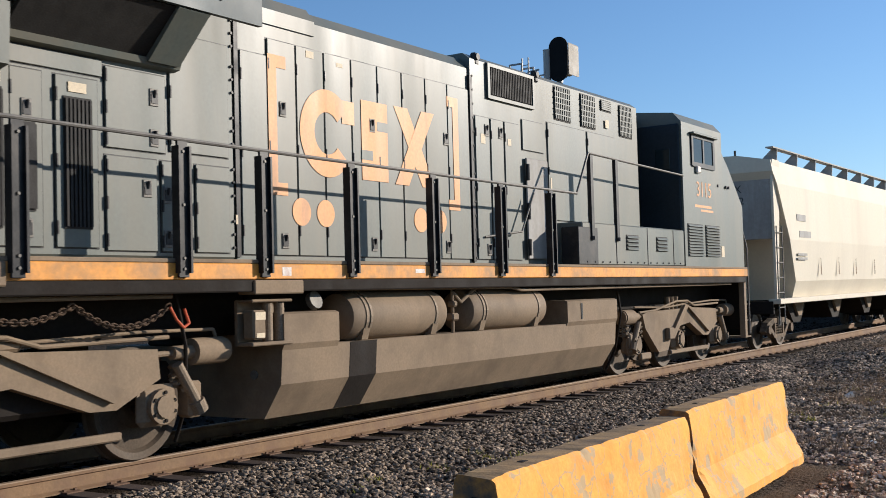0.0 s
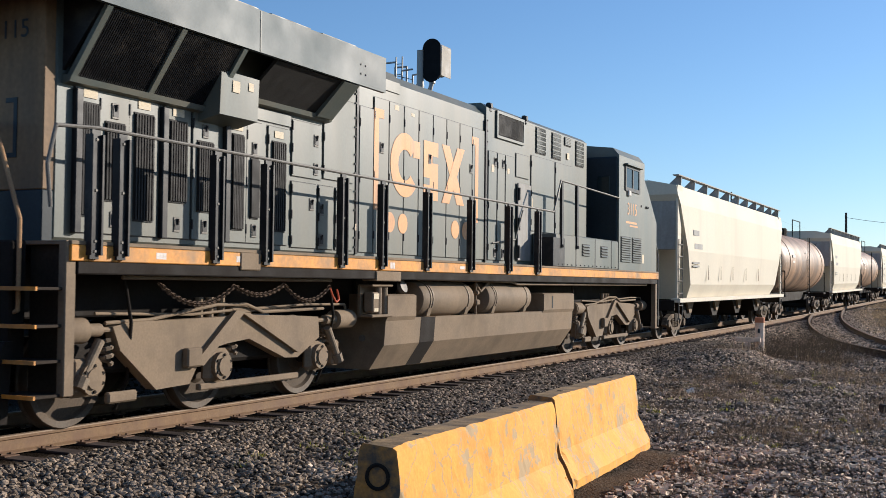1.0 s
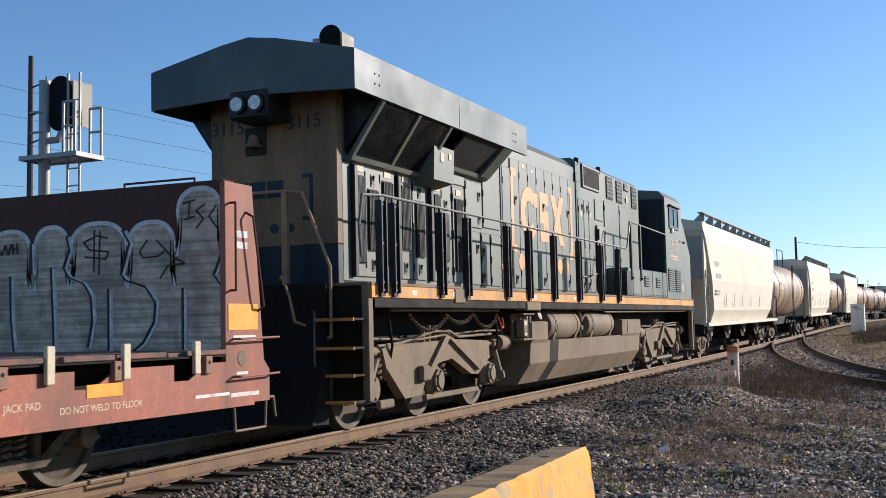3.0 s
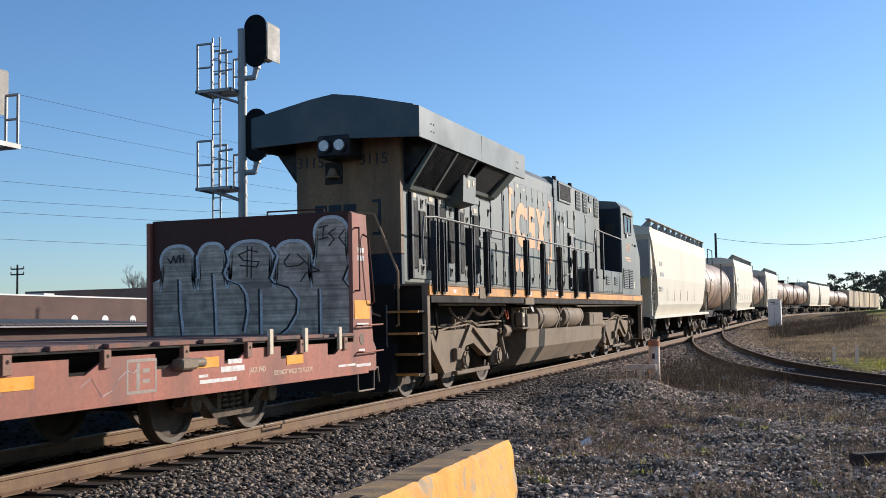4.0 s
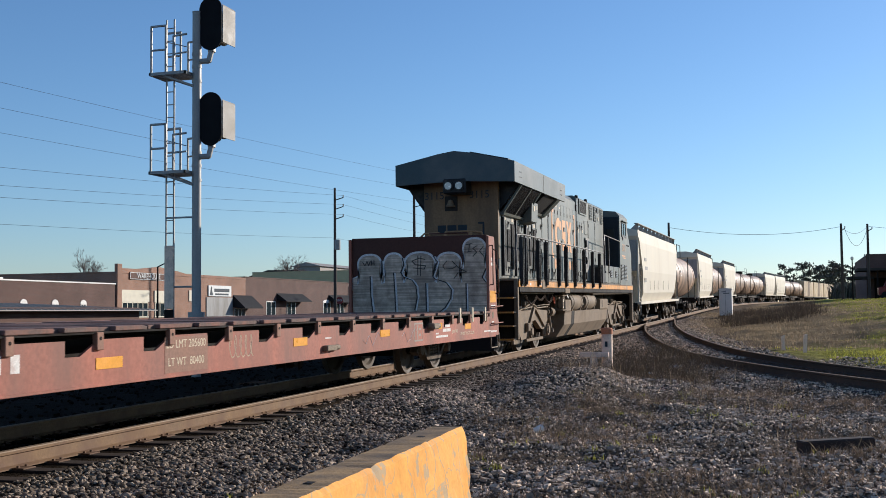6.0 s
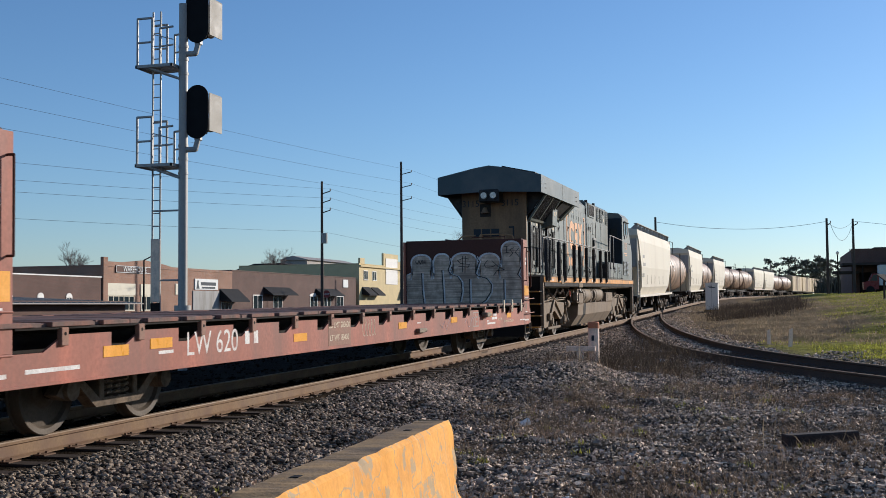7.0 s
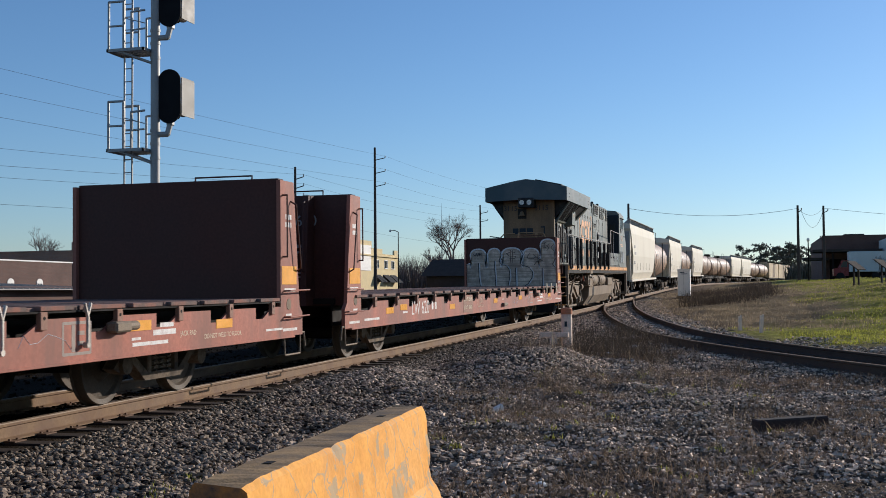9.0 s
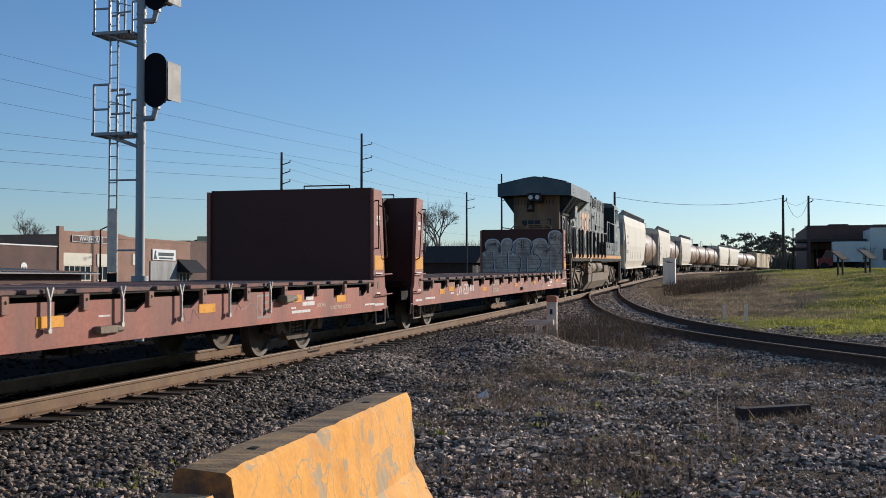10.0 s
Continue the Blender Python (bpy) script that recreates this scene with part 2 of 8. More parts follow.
def barrier_paint():
    """Yellow paint over concrete, flaking along cracks."""
    m = mat("flaking_yellow_paint", (0.80, 0.38, 0.06), 0.75, 0, 0.12, 3, 40, 0.12, (0.55, 0.25, 0.05), 0.25, 2.2)
    nt = m.node_tree
    n, l = nt.nodes, nt.links.new
    b = n["Principled BSDF"]
    src = b.inputs["Base Color"].links[0].from_socket
    tc = n["Texture Coordinate"]
    warp = n.new("ShaderNodeTexNoise")
    warp.inputs["Scale"].default_value, warp.inputs["Detail"].default_value = 3.0, 5
    l(tc.outputs["Object"], warp.inputs["Vector"])
    vm = n.new("ShaderNodeVectorMath")
    vm.operation = "MULTIPLY_ADD"
    vm.inputs[1].default_value = (0.5, 0.5, 0.5)
    l(warp.outputs["Color"], vm.inputs[0])
    l(tc.outputs["Object"], vm.inputs[2])
    vo = n.new("ShaderNodeTexVoronoi")
    vo.feature = "DISTANCE_TO_EDGE"
    vo.inputs["Scale"].default_value = 2.6
    l(vm.outputs[0], vo.inputs["Vector"])
    r = n.new("ShaderNodeMapRange")
    r.inputs["From Min"].default_value, r.inputs["From Max"].default_value = 0.006, 0.022
    r.inputs["To Min"].default_value, r.inputs["To Max"].default_value = 0.95, 0.0
    l(vo.outputs["Distance"], r.inputs[0])
    fl = n.new("ShaderNodeTexNoise")
    fl.inputs["Scale"].default_value, fl.inputs["Detail"].default_value, fl.inputs["Roughness"].default_value = 4.2, 9, 0.62
    l(tc.outputs["Object"], fl.inputs["Vector"])
    r2 = n.new("ShaderNodeMapRange")
    r2.inputs["From Min"].default_value, r2.inputs["From Max"].default_value = 0.575, 0.60
    l(fl.outputs[0], r2.inputs[0])
    mx = n.new("ShaderNodeMath")
    mx.operation = "MAXIMUM"
    l(r.outputs[0], mx.inputs[0])
    l(r2.outputs[0], mx.inputs[1])
    mix = n.new("ShaderNodeMix")
    mix.data_type = "RGBA"
    l(mx.outputs[0], mix.inputs["Factor"])
    l(src, mix.inputs[6])
    mix.inputs[7].default_value = (0.45, 0.32, 0.17, 1)
    l(mix.outputs[2], b.inputs["Base Color"])
    return m


M_YELLOW = barrier_paint()


def brick_mat(name, a, b_, mortar):
    m = bpy.data.materials.new(name)
    m.use_nodes = True
    n, l = m.node_tree.nodes, m.node_tree.links.new
    b = n["Principled BSDF"]
    b.inputs["Roughness"].default_value = 0.88
    tc = n.new("ShaderNodeTexCoord")
    sp = n.new("ShaderNodeSeparateXYZ")
    l(tc.outputs["Object"], sp.inputs[0])
    ad = n.new("ShaderNodeMath")
    l(sp.outputs[0], ad.inputs[0])
    l(sp.outputs[1], ad.inputs[1])
    cb = n.new("ShaderNodeCombineXYZ")
    l(ad.outputs[0], cb.inputs[0])
    l(sp.outputs[2], cb.inputs[1])
    br = n.new("ShaderNodeTexBrick")
    br.inputs["Color1"].default_value, br.inputs["Color2"].default_value, br.inputs["Mortar"].default_value = (*a, 1), (*b_, 1), (*mortar, 1)
    br.inputs["Scale"].default_value = 1.0
    br.inputs["Brick Width"].default_value, br.inputs["Row Height"].default_value, br.inputs["Mortar Size"].default_value = 0.22, 0.075, 0.008
    l(cb.outputs[0], br.inputs["Vector"])
    no = n.new("ShaderNodeTexNoise")
    no.inputs["Scale"].default_value, no.inputs["Detail"].default_value = 0.5, 7
    l(tc.outputs["Object"], no.inputs["Vector"])
    mr = n.new("ShaderNodeMapRange")
    mr.inputs["To Min"].default_value, mr.inputs["To Max"].default_value = 0.6, 1.4
    l(no.outputs[0], mr.inputs[0])
    vm = n.new("ShaderNodeVectorMath")
    vm.operation = "SCALE"
    l(br.outputs[0], vm.inputs[0])
    l(mr.outputs[0], vm.inputs["Scale"])
    l(vm.outputs[0], b.inputs["Base Color"])
    return m


M_BRICK = brick_mat("weathered_red_brick", (0.33, 0.16, 0.085), (0.25, 0.12, 0.065), (0.3, 0.26, 0.22))
M_BRICKDARK = brick_mat("dark_brown_brick", (0.125, 0.06, 0.042), (0.09, 0.046, 0.034), (0.13, 0.10, 0.08))


def ground_mat():
    """Grey crushed stone, brown soil and dry weeds by noise; green turf on the bank."""
    m = bpy.data.materials.new("crushed_stone_and_turf")
    m.use_nodes = True
    n, l = m.node_tree.nodes, m.node_tree.links.new
    b = n["Principled BSDF"]
    b.inputs["Roughness"].default_value = 0.95
    b.inputs["Specular IOR Level"].default_value = 0.03
    tc = n.new("ShaderNodeTexCoord")
    co = tc.outputs["Object"]

    def noise(scale, detail=6, rough=0.6):
        t = n.new("ShaderNodeTexNoise")
        t.inputs["Scale"].default_value, t.inputs["Detail"].default_value, t.inputs["Roughness"].default_value = scale, detail, rough
        l(co, t.inputs["Vector"])
        return t.outputs[0]

    def ramp(sock, a, c, lo=0.0, hi=1.0):
        r = n.new("ShaderNodeMapRange")
        r.inputs["From Min"].default_value, r.inputs["From Max"].default_value = a, c
        r.inputs["To Min"].default_value, r.inputs["To Max"].default_value = lo, hi
        l(sock, r.inputs[0])
        return r.outputs[0]

    def mix(f, a, c):
        x = n.new("ShaderNodeMix")
        x.data_type = "RGBA"
        l(f, x.inputs["Factor"])
        for s_, v in ((6, a), (7, c)):
            if isinstance(v, tuple):
                x.inputs[s_].default_value = (*v, 1)
            else:
                l(v, x.inputs[s_])
        return x.outputs[2]

    def op(kind, a, c):
        x = n.new("ShaderNodeMath")
        x.operation = kind
        for s_, v in ((0, a), (1, c)):
            if isinstance(v, (int, float)):
                x.inputs[s_].default_value = v
            else:
                l(v, x.inputs[s_])
        return x.outputs[0]

    vo = n.new("ShaderNodeTexVoronoi")
    vo.inputs["Scale"].default_value = 34
    l(co, vo.inputs["Vector"])
    sepc = n.new("ShaderNodeSeparateColor")
    l(vo.outputs["Color"], sepc.inputs[0])
    stones = mix(sepc.outputs[0], (0.045, 0.036, 0.028), (0.27, 0.215, 0.16))
    fine = noise(120, 3)
    grit = mix(fine, (0.11, 0.083, 0.058), (0.25, 0.19, 0.132))
    col = mix(ramp(noise(0.8), 0.42, 0.56), stones, grit)
    soil = mix(noise(9), (0.10, 0.072, 0.046), (0.21, 0.15, 0.10))
    col = mix(ramp(noise(0.35, 8, 0.7), 0.50, 0.60, 0.0, 0.85), col, soil)
    sep = n.new("ShaderNodeSeparateXYZ")
    l(co, sep.inputs[0])
    # turf lies on the far side of the siding; its edge wanders
    edge = op("ADD", sep.outputs[0], op("MULTIPLY", op("SUBTRACT", noise(0.25), 0.5), 6.0))
    far = op("ADD", op("MULTIPLY", op("SUBTRACT", sep.outputs[1], 34.0), 0.12), edge)
    turf = op("MULTIPLY", ramp(far, 7.2, 8.8), ramp(sep.outputs[1], 26.0, 34.0))
    turf = op("MULTIPLY", turf, ramp(sep.outputs[0], 3.2, 5.0))
    green = mix(ramp(noise(2.2, 8, 0.7), 0.35, 0.62), (0.17, 0.165, 0.03), (0.45, 0.42, 0.085))
    brown = mix(ramp(noise(3.0, 8, 0.7), 0.35, 0.65), (0.25, 0.18, 0.10), (0.38, 0.29, 0.16))
    wander = op("MULTIPLY", op("SUBTRACT", noise(0.3, 7, 0.65), 0.5), 9.0)
    east = ramp(op("ADD", sep.outputs[0], wander), 10.6, 12.2)
    near_side = ramp(op("ADD", sep.outputs[1], op("MULTIPLY", wander, 1.5)), 41.0, 37.5)
    sward = mix(op("MAXIMUM", east, near_side), brown, green)
    col = mix(turf, col, sward)
    # beyond the railway to the west: lot darkened for the train's shadow
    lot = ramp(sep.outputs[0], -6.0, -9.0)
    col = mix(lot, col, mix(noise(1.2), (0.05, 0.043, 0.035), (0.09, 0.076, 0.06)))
    # near black west of the rails and between them: the train's shadow painted in
    west_shade = op("MULTIPLY", ramp(sep.outputs[0], -1.0, -1.5), ramp(sep.outputs[0], -11.0, -9.0))
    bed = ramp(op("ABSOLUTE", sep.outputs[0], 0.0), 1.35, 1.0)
    col = mix(op("MULTIPLY", op("MAXIMUM", west_shade, bed), 0.93), col, mix(noise(20), (0.009, 0.0065, 0.0045), (0.018, 0.0128, 0.0085)))
    l(col, b.inputs["Base Color"])
    bp = n.new("ShaderNodeBump")
    bp.inputs["Strength"].default_value, bp.inputs["Distance"].default_value = 1.0, 0.06
    l(op("ADD", vo.outputs["Distance"], fine), bp.inputs["Height"])
    l(bp.outputs[0], b.inputs["Normal"])
    return m


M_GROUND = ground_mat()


# ---- mesh tools ----
def box(bm, x0, x1, y0, y1, z0, z1, bev=0.0, m=None):
    """A block between two corners, its edges broken by bev."""
    r = bmesh.ops.create_cube(bm, size=1.0, matrix=Matrix.Translation(((x0 + x1) / 2, (y0 + y1) / 2, (z0 + z1) / 2)) @ Matrix.Diagonal((abs(x1 - x0), abs(y1 - y0), abs(z1 - z0), 1)))
    vs = r["verts"]
    if bev:
        es = list({e for v in vs for e in v.link_edges})
        r = bmesh.ops.bevel(bm, geom=es, offset=bev, segments=1, affect="EDGES")
        vs = list({v for f in r["faces"] for v in f.verts} | {v for v in vs if v.is_valid})
    if m is not None:
        bmesh.ops.transform(bm, matrix=m, verts=vs)
    return vs


def rod(bm, a, b, r, seg=8, r2=None):
    """A round bar from a to b."""
    a, b = Vector(a), Vector(b)
    d = b - a
    m = Matrix.Translation((a + b) / 2) @ d.to_track_quat("Z", "Y").to_matrix().to_4x4()
    bmesh.ops.create_cone(bm, cap_ends=True, segments=seg, radius1=r, radius2=r if r2 is None else r2, depth=d.length, matrix=m)


def pipe(bm, pts, r, seg=8):
    """A bent bar through the points."""
    for a, b in zip(pts, pts[1:]):
        rod(bm, a, b, r, seg)
    for p in pts[1:-1]:
        bmesh.ops.create_icosphere(bm, subdivisions=1, radius=r * 1.02, matrix=Matrix.Translation(p))


def prism(bm, prof, y0, y1, axis="y"):
    """A closed (x, z) outline drawn out along y, or a (y, z) outline along x."""
    def at(p, k):
        return (p[0], k, p[1]) if axis == "y" else (k, p[0], p[1])
    a = [bm.verts.new(at(p, y0)) for p in prof]
    b = [bm.verts.new(at(p, y1)) for p in prof]
    k = len(prof)
    fs = [bm.faces.new(a), bm.faces.new(b[::-1])] + [bm.faces.new((a[i], b[i], b[(i + 1) % k], a[(i + 1) % k])) for i in range(k)]
    bmesh.ops.recalc_face_normals(bm, faces=fs)
    return a + b


def lathe(bm, prof, m, seg=24):
    """A (radius, height) outline turned round z, set by m."""
    rings = []
    for r, z in prof:
        rings.append([bm.verts.new(m @ Vector((r * math.cos(2 * math.pi * i / seg), r * math.sin(2 * math.pi * i / seg), z))) for i in range(seg)])
    fs = []
    for a, b in zip(rings, rings[1:]):
        fs += [bm.faces.new((a[i], a[(i + 1) % seg], b[(i + 1) % seg], b[i])) for i in range(seg)]
    fs += [bm.faces.new(rings[0][::-1]), bm.faces.new(rings[-1])]
    bmesh.ops.recalc_face_normals(bm, faces=fs)


def mesh_of(name, bm, material, smooth=False):
    me = bpy.data.meshes.new(name)
    bm.to_mesh(me)
    bm.free()
    for mm in (material if isinstance(material, (list, tuple)) else [material]):
        me.materials.append(mm)
    if smooth:
        me.shade_smooth()
        me.set_sharp_from_angle(angle=radians(35))
    return me


def part(name, bm, material, parent=None, label="", smooth=False):
    ob = new(name, mesh_of(name, bm, material, smooth))
    ob.parent = parent
    if label:
        tagged(ob, label)
    return ob


def thing(name, label, category, group="", at=None, kind=""):
    ob = new(name)
    ob.empty_display_size = 0.3
    if at is not None:
        ob.matrix_basis = at
    return tagged(ob, label, category, group, kind)


def BM():
    return bmesh.new()


def P(name, fn, material, parent, label="", smooth=False):
    """A part from one function that fills a bmesh."""
    bm = BM()
    fn(bm)
    return part(name, bm, material, parent, label, smooth)


def block(name, parent, material, x0, x1, y0, y1, z0, z1, bev=0.01, label=""):
    return P(name, lambda bm: box(bm, x0, x1, y0, y1, z0, z1, bev), material, parent, label)


def text(name, body, size, material, parent, m, depth=0.0012):
    cu = bpy.data.curves.new(name, "FONT")
    cu.body, cu.size, cu.extrude, cu.align_x, cu.align_y = body, size, depth, "CENTER", "CENTER"
    ob = new(name, cu)
    me = bpy.data.meshes.new_from_object(ob)
    bpy.data.objects.remove(ob)
    bpy.data.curves.remove(cu)
    me.materials.clear()
    me.materials.append(material)
    ob = new(name, me)
    ob.parent = parent
    ob.matrix_basis = m
    return ob


def side_m(x, y, z):
    """Letters on a wall that faces +x, reading along +y."""
    return Matrix.Translation((x, y, z)) @ Matrix(((0, 0, 1, 0), (1, 0, 0, 0), (0, 1, 0, 0), (0, 0, 0, 1)))


def rear_m(x, y, z):
    """Letters on a wall that faces -y, reading along +x."""
    return Matrix.Translation((x, y, z)) @ Matrix(((1, 0, 0, 0), (0, 0, -1, 0), (0, 1, 0, 0), (0, 0, 0, 1)))


def bars(name, parent, material, spots, x, thick=0.0015, face="side"):
    """Writing too small to read: plain bars (y, z, width, height), each a piece of its own."""
    for y, z, w, h in spots:
        bm = BM()
        if face == "side":
            box(bm, x - 0.001, x + thick, y - w / 2, y + w / 2, z - h / 2, z + h / 2)
        else:
            box(bm, y - w / 2, y + w / 2, x - thick, x + 0.001, z - h / 2, z + h / 2)
        part(name, bm, material, parent)


def many(name, fns, material, parent):
    """Alike parts, one object each."""
    for fn in fns:
        P(name, fn, material, parent)


# ---- the line: gentle climb, straight, then a wide curve to the right ----
def track_z(y):
    if y < 0:
        return 0.0065 * y
    if y < 70:
        return 0.196 * y / 30 + 0.078 * (y / 30) ** 2
    u = min(y - 70, 230)
    return 0.882 + 0.0187 * u - 3.9e-5 * u * u


def track_x(y):
    return 4.4e-4 * max(0.0, y - 100) ** 2


def smooth(a, b, x):
    t = min(1.0, max(0.0, (x - a) / (b - a)))
    return t * t * (3 - 2 * t)


def siding_x(y):
    """Centre of the siding, which leaves the main line at a turnout and swings right towards the viewer."""
    u = 75.0 - y
    return 0.0 if u < 0 else 0.09 * u + 2.3e-5 * u ** 3 + 0.009 * max(0.0, u - 42.0) ** 2


BUMPS = [(4.0, 20.3, 0.95, 1.6, 0.43), (2.4, 17.2, 0.8, 1.6, 0.22), (4.4, 22.0, 1.0, 1.2, 0.16), (4.6, 15.0, 0.7, 0.5, 0.10), (2.6, 26.0, 1.2, 2.5, 0.16),
         (6.2, 12.5, 1.6, 0.9, 0.05), (7.2, 15.5, 1.2, 0.8, 0.07), (4.0, 12.6, 0.6, 0.8, 0.06)]


def ground_z(x, y):
    base = track_z(min(y, 260))
    d = abs(x - track_x(y))
    z = base - 0.20 - 0.10 * smooth(1.5, 3.4, d)
    for bx, by, sx, sy, h in BUMPS:
        z += h * math.exp(-((x - bx) / sx) ** 2 - ((y - by) / sy) ** 2)
    if -2 < y < 60:
        z += 0.085 * noise.noise((x * 0.9, y * 0.9, 0)) * smooth(1.8, 3.0, d) + 0.05 * noise.noise((x * 2.3, y * 2.3, 4)) * smooth(2.0, 3.2, d)
    ds = abs(x - siding_x(y))
    if 8 < y < 60:
        z = z * (1 - smooth(2.2, 1.3, ds)) + (base - 0.2) * smooth(2.2, 1.3, ds)
    # turf bank; low ruts added so the sun draws shadow streaks
    z += 1.12 * smooth(0, 15, x - siding_x(max(y, 22)) - 2.5) * smooth(26, 62, y) * (1 - 0.35 * smooth(90, 130, y))
    if 28 < y < 120 and x > siding_x(y) + 1.5:
        k = smooth(1.5, 5.0, x - siding_x(y)) * smooth(28, 36, y)
        z += k * (0.34 * noise.noise((x * 0.22 + y * 0.10, y * 0.30, 3)) + 0.09 * noise.noise((x * 0.6, y * 0.75, 6)))
    # the land west of the line lies a little lower
    z -= 0.4 * smooth(4.5, 14, -x)
    return z


def axis_steps(spans):
    out = []
    for a, b, n in spans:
        out += [a + (b - a) * i / n for i in range(n)]
    return out + [spans[-1][1]]


def make_ground():
    xs = axis_steps([(-900, -120, 10), (-120, -12, 18), (-12, -1.5, 12), (-1.5, 1.4, 4), (1.4, 11, 80), (11, 40, 40), (40, 120, 14), (120, 900, 10)])
    ys = axis_steps([(-300, -20, 10), (-20, 3, 24), (3, 30, 170), (30, 90, 100), (90, 320, 46), (320, 2500, 14)])
    vs = [(x, y, ground_z(x, y)) for y in ys for x in xs]
    w = len(xs)
    fs = [(j * w + i, j * w + i + 1, (j + 1) * w + i + 1, (j + 1) * w + i) for j in range(len(ys) - 1) for i in range(w - 1)]
    me = bpy.data.meshes.new("ground")
    me.from_pydata(vs, [], fs)
    me.materials.append(M_GROUND)
    me.shade_smooth()
    return tagged(new("ground", me), "grey crushed stone ground with soil and a turf bank", "ground", kind="structure")


make_ground()

# rail outline: foot, web, head
RAIL_WEB = [(-0.07, -0.18), (0.07, -0.18), (0.07, -0.168), (0.015, -0.15), (0.011, -0.05), (0.034, -0.038), (0.036, -0.012), (-0.036, -0.012), (-0.034, -0.038), (-0.011, -0.05), (-0.015, -0.15), (-0.07, -0.168)]
RAIL_HEAD = [(-0.036, -0.012), (0.036, -0.012), (0.033, -0.002), (0.025, 0.0), (-0.025, 0.0), (-0.033, -0.002)]


def sweep(bm, prof, line):
    """A closed (offset, height) outline carried along a line of (place, heading)."""
    rings = []
    for (x, y, z), h in line:
        c, s = math.cos(h), math.sin(h)
        rings.append([bm.verts.new((x + o * c, y + o * s, z + v)) for o, v in prof])
    k = len(prof)
    for a, b in zip(rings, rings[1:]):
        for i in range(k):
            bm.faces.new((a[i], a[(i + 1) % k], b[(i + 1) % k], b[i]))
    bm.faces.new(rings[0]), bm.faces.new(rings[-1][::-1])
    bmesh.ops.recalc_face_normals(bm, faces=bm.faces)


def rail_line(fx, ys, off, dz=0.0):
    out = []
    for y in ys:
        h = -math.atan2(fx(y + 0.5) - fx(y - 0.5), 1.0)
        x = fx(y)
        out.append(((x + off * math.cos(h), y + off * math.sin(h), track_z(y) + dz), h))
    return out


def make_track(name, fx, ys, label, tie_ys, tie_len, head_mat, dz=0.0, web_mat=None):
    tr = thing(name, label, "railway track", kind="structure")
    for off in (-0.753, 0.753):
        line = rail_line(fx, ys, off, dz)
        r = P("rail", lambda bm: sweep(bm, RAIL_WEB, line), web_mat or M_RAILRUST, tr)
        P("rail_head", lambda bm: sweep(bm, RAIL_HEAD, line), head_mat, r, "polished steel running surface")
    bm = BM()
    box(bm, -tie_len / 2, tie_len / 2, -0.115, 0.115, -0.33, -0.182, 0.012)
    tie_me = mesh_of("tie", bm, M_TIE)
    bm = BM()
    for off in (-0.753, 0.753):
        box(bm, off - 0.17, off + 0.17, -0.095, 0.095, -0.182, -0.168, 0.003)
        for sx in (-0.085, 0.085):
            for sy in (-0.06, 0.06):
                box(bm, off + sx - 0.012, off + sx + 0.012, sy - 0.012, sy + 0.012, -0.168, -0.150)
    plate_me = mesh_of("tie_plate", bm, M_PLATE)
    for y in tie_ys:
        h = -math.atan2(fx(y + 0.5) - fx(y - 0.5), 1.0)
        t = new("tie", tie_me)
        t.parent = tr
        t.matrix_basis = Matrix.Translation((fx(y) + random.uniform(-0.04, 0.04), y, track_z(y) + dz + random.uniform(-0.006, 0.004))) @ Matrix.Rotation(h + random.uniform(-0.015, 0.015), 4, "Z")
        p = new("tie_plate", plate_me)
        p.parent = t
    return tr


make_track("main_track", track_x, axis_steps([(-60, 0, 12), (0, 80, 40), (80, 420, 70)]), "main line of rusty steel rails on dark timber ties",
           [-6 + 0.53 * i for i in range(170)], 2.6, M_STEEL)
make_track("siding_track", siding_x, axis_steps([(6.0, 71, 90)]), "rusty siding rails curving away from a turnout",
           [6.5 + 0.5 * i for i in range(110)], 2.5, M_RAILRUST, -0.012, M_SIDERAIL)


# ---- vehicles ----
def wheel_mesh(r, name, width=0.13):
    bm = BM()
    prof = [(r * 0.30, -width * 0.55), (r * 0.34, -width * 0.5), (r * 0.42, -width * 0.2), (r * 0.80, -width * 0.12), (r * 0.86, -width * 0.42), (r * 0.985, -width * 0.5),
            (r, -width * 0.42), (r * 1.01, width * 0.32), (r * 1.055, width * 0.42), (r * 1.055, width * 0.55), (r * 0.88, width * 0.5), (r * 0.8, width * 0.12), (r * 0.2, width * 0.2)]
    m = Matrix.Rotation(radians(-90), 4, "Y")
    lathe(bm, prof, m, 40)
    return mesh_of(name, bm, M_WHEEL, True)


MOVERS = []      # (thing, middle of the vehicle along the train, half base)
WHEELS = []      # (part, radius, base pose)
LOCO_WHEEL = wheel_mesh(0.533, "wheel")
CAR_WHEEL = wheel_mesh(0.457, "wheel", 0.125)


def wheelset(parent, y, r, me):
    """An axle with its two wheels, which turn together."""
    bm = BM()
    rod(bm, (-0.95, 0, 0), (0.95, 0, 0), 0.09, 14)
    ax = part("axle", bm, M_UNDER, parent)
    base = pose(0, y, r)
    ax.matrix_basis = base
    for sx in (1, -1):
        w = new("wheel", me)
        w.parent = ax
        w.matrix_basis = Matrix.Translation((0.755 * sx, 0, 0)) @ (Matrix() if sx > 0 else Matrix.Rotation(math.pi, 4, "Z"))
    WHEELS.append((ax, r, base))
    return ax


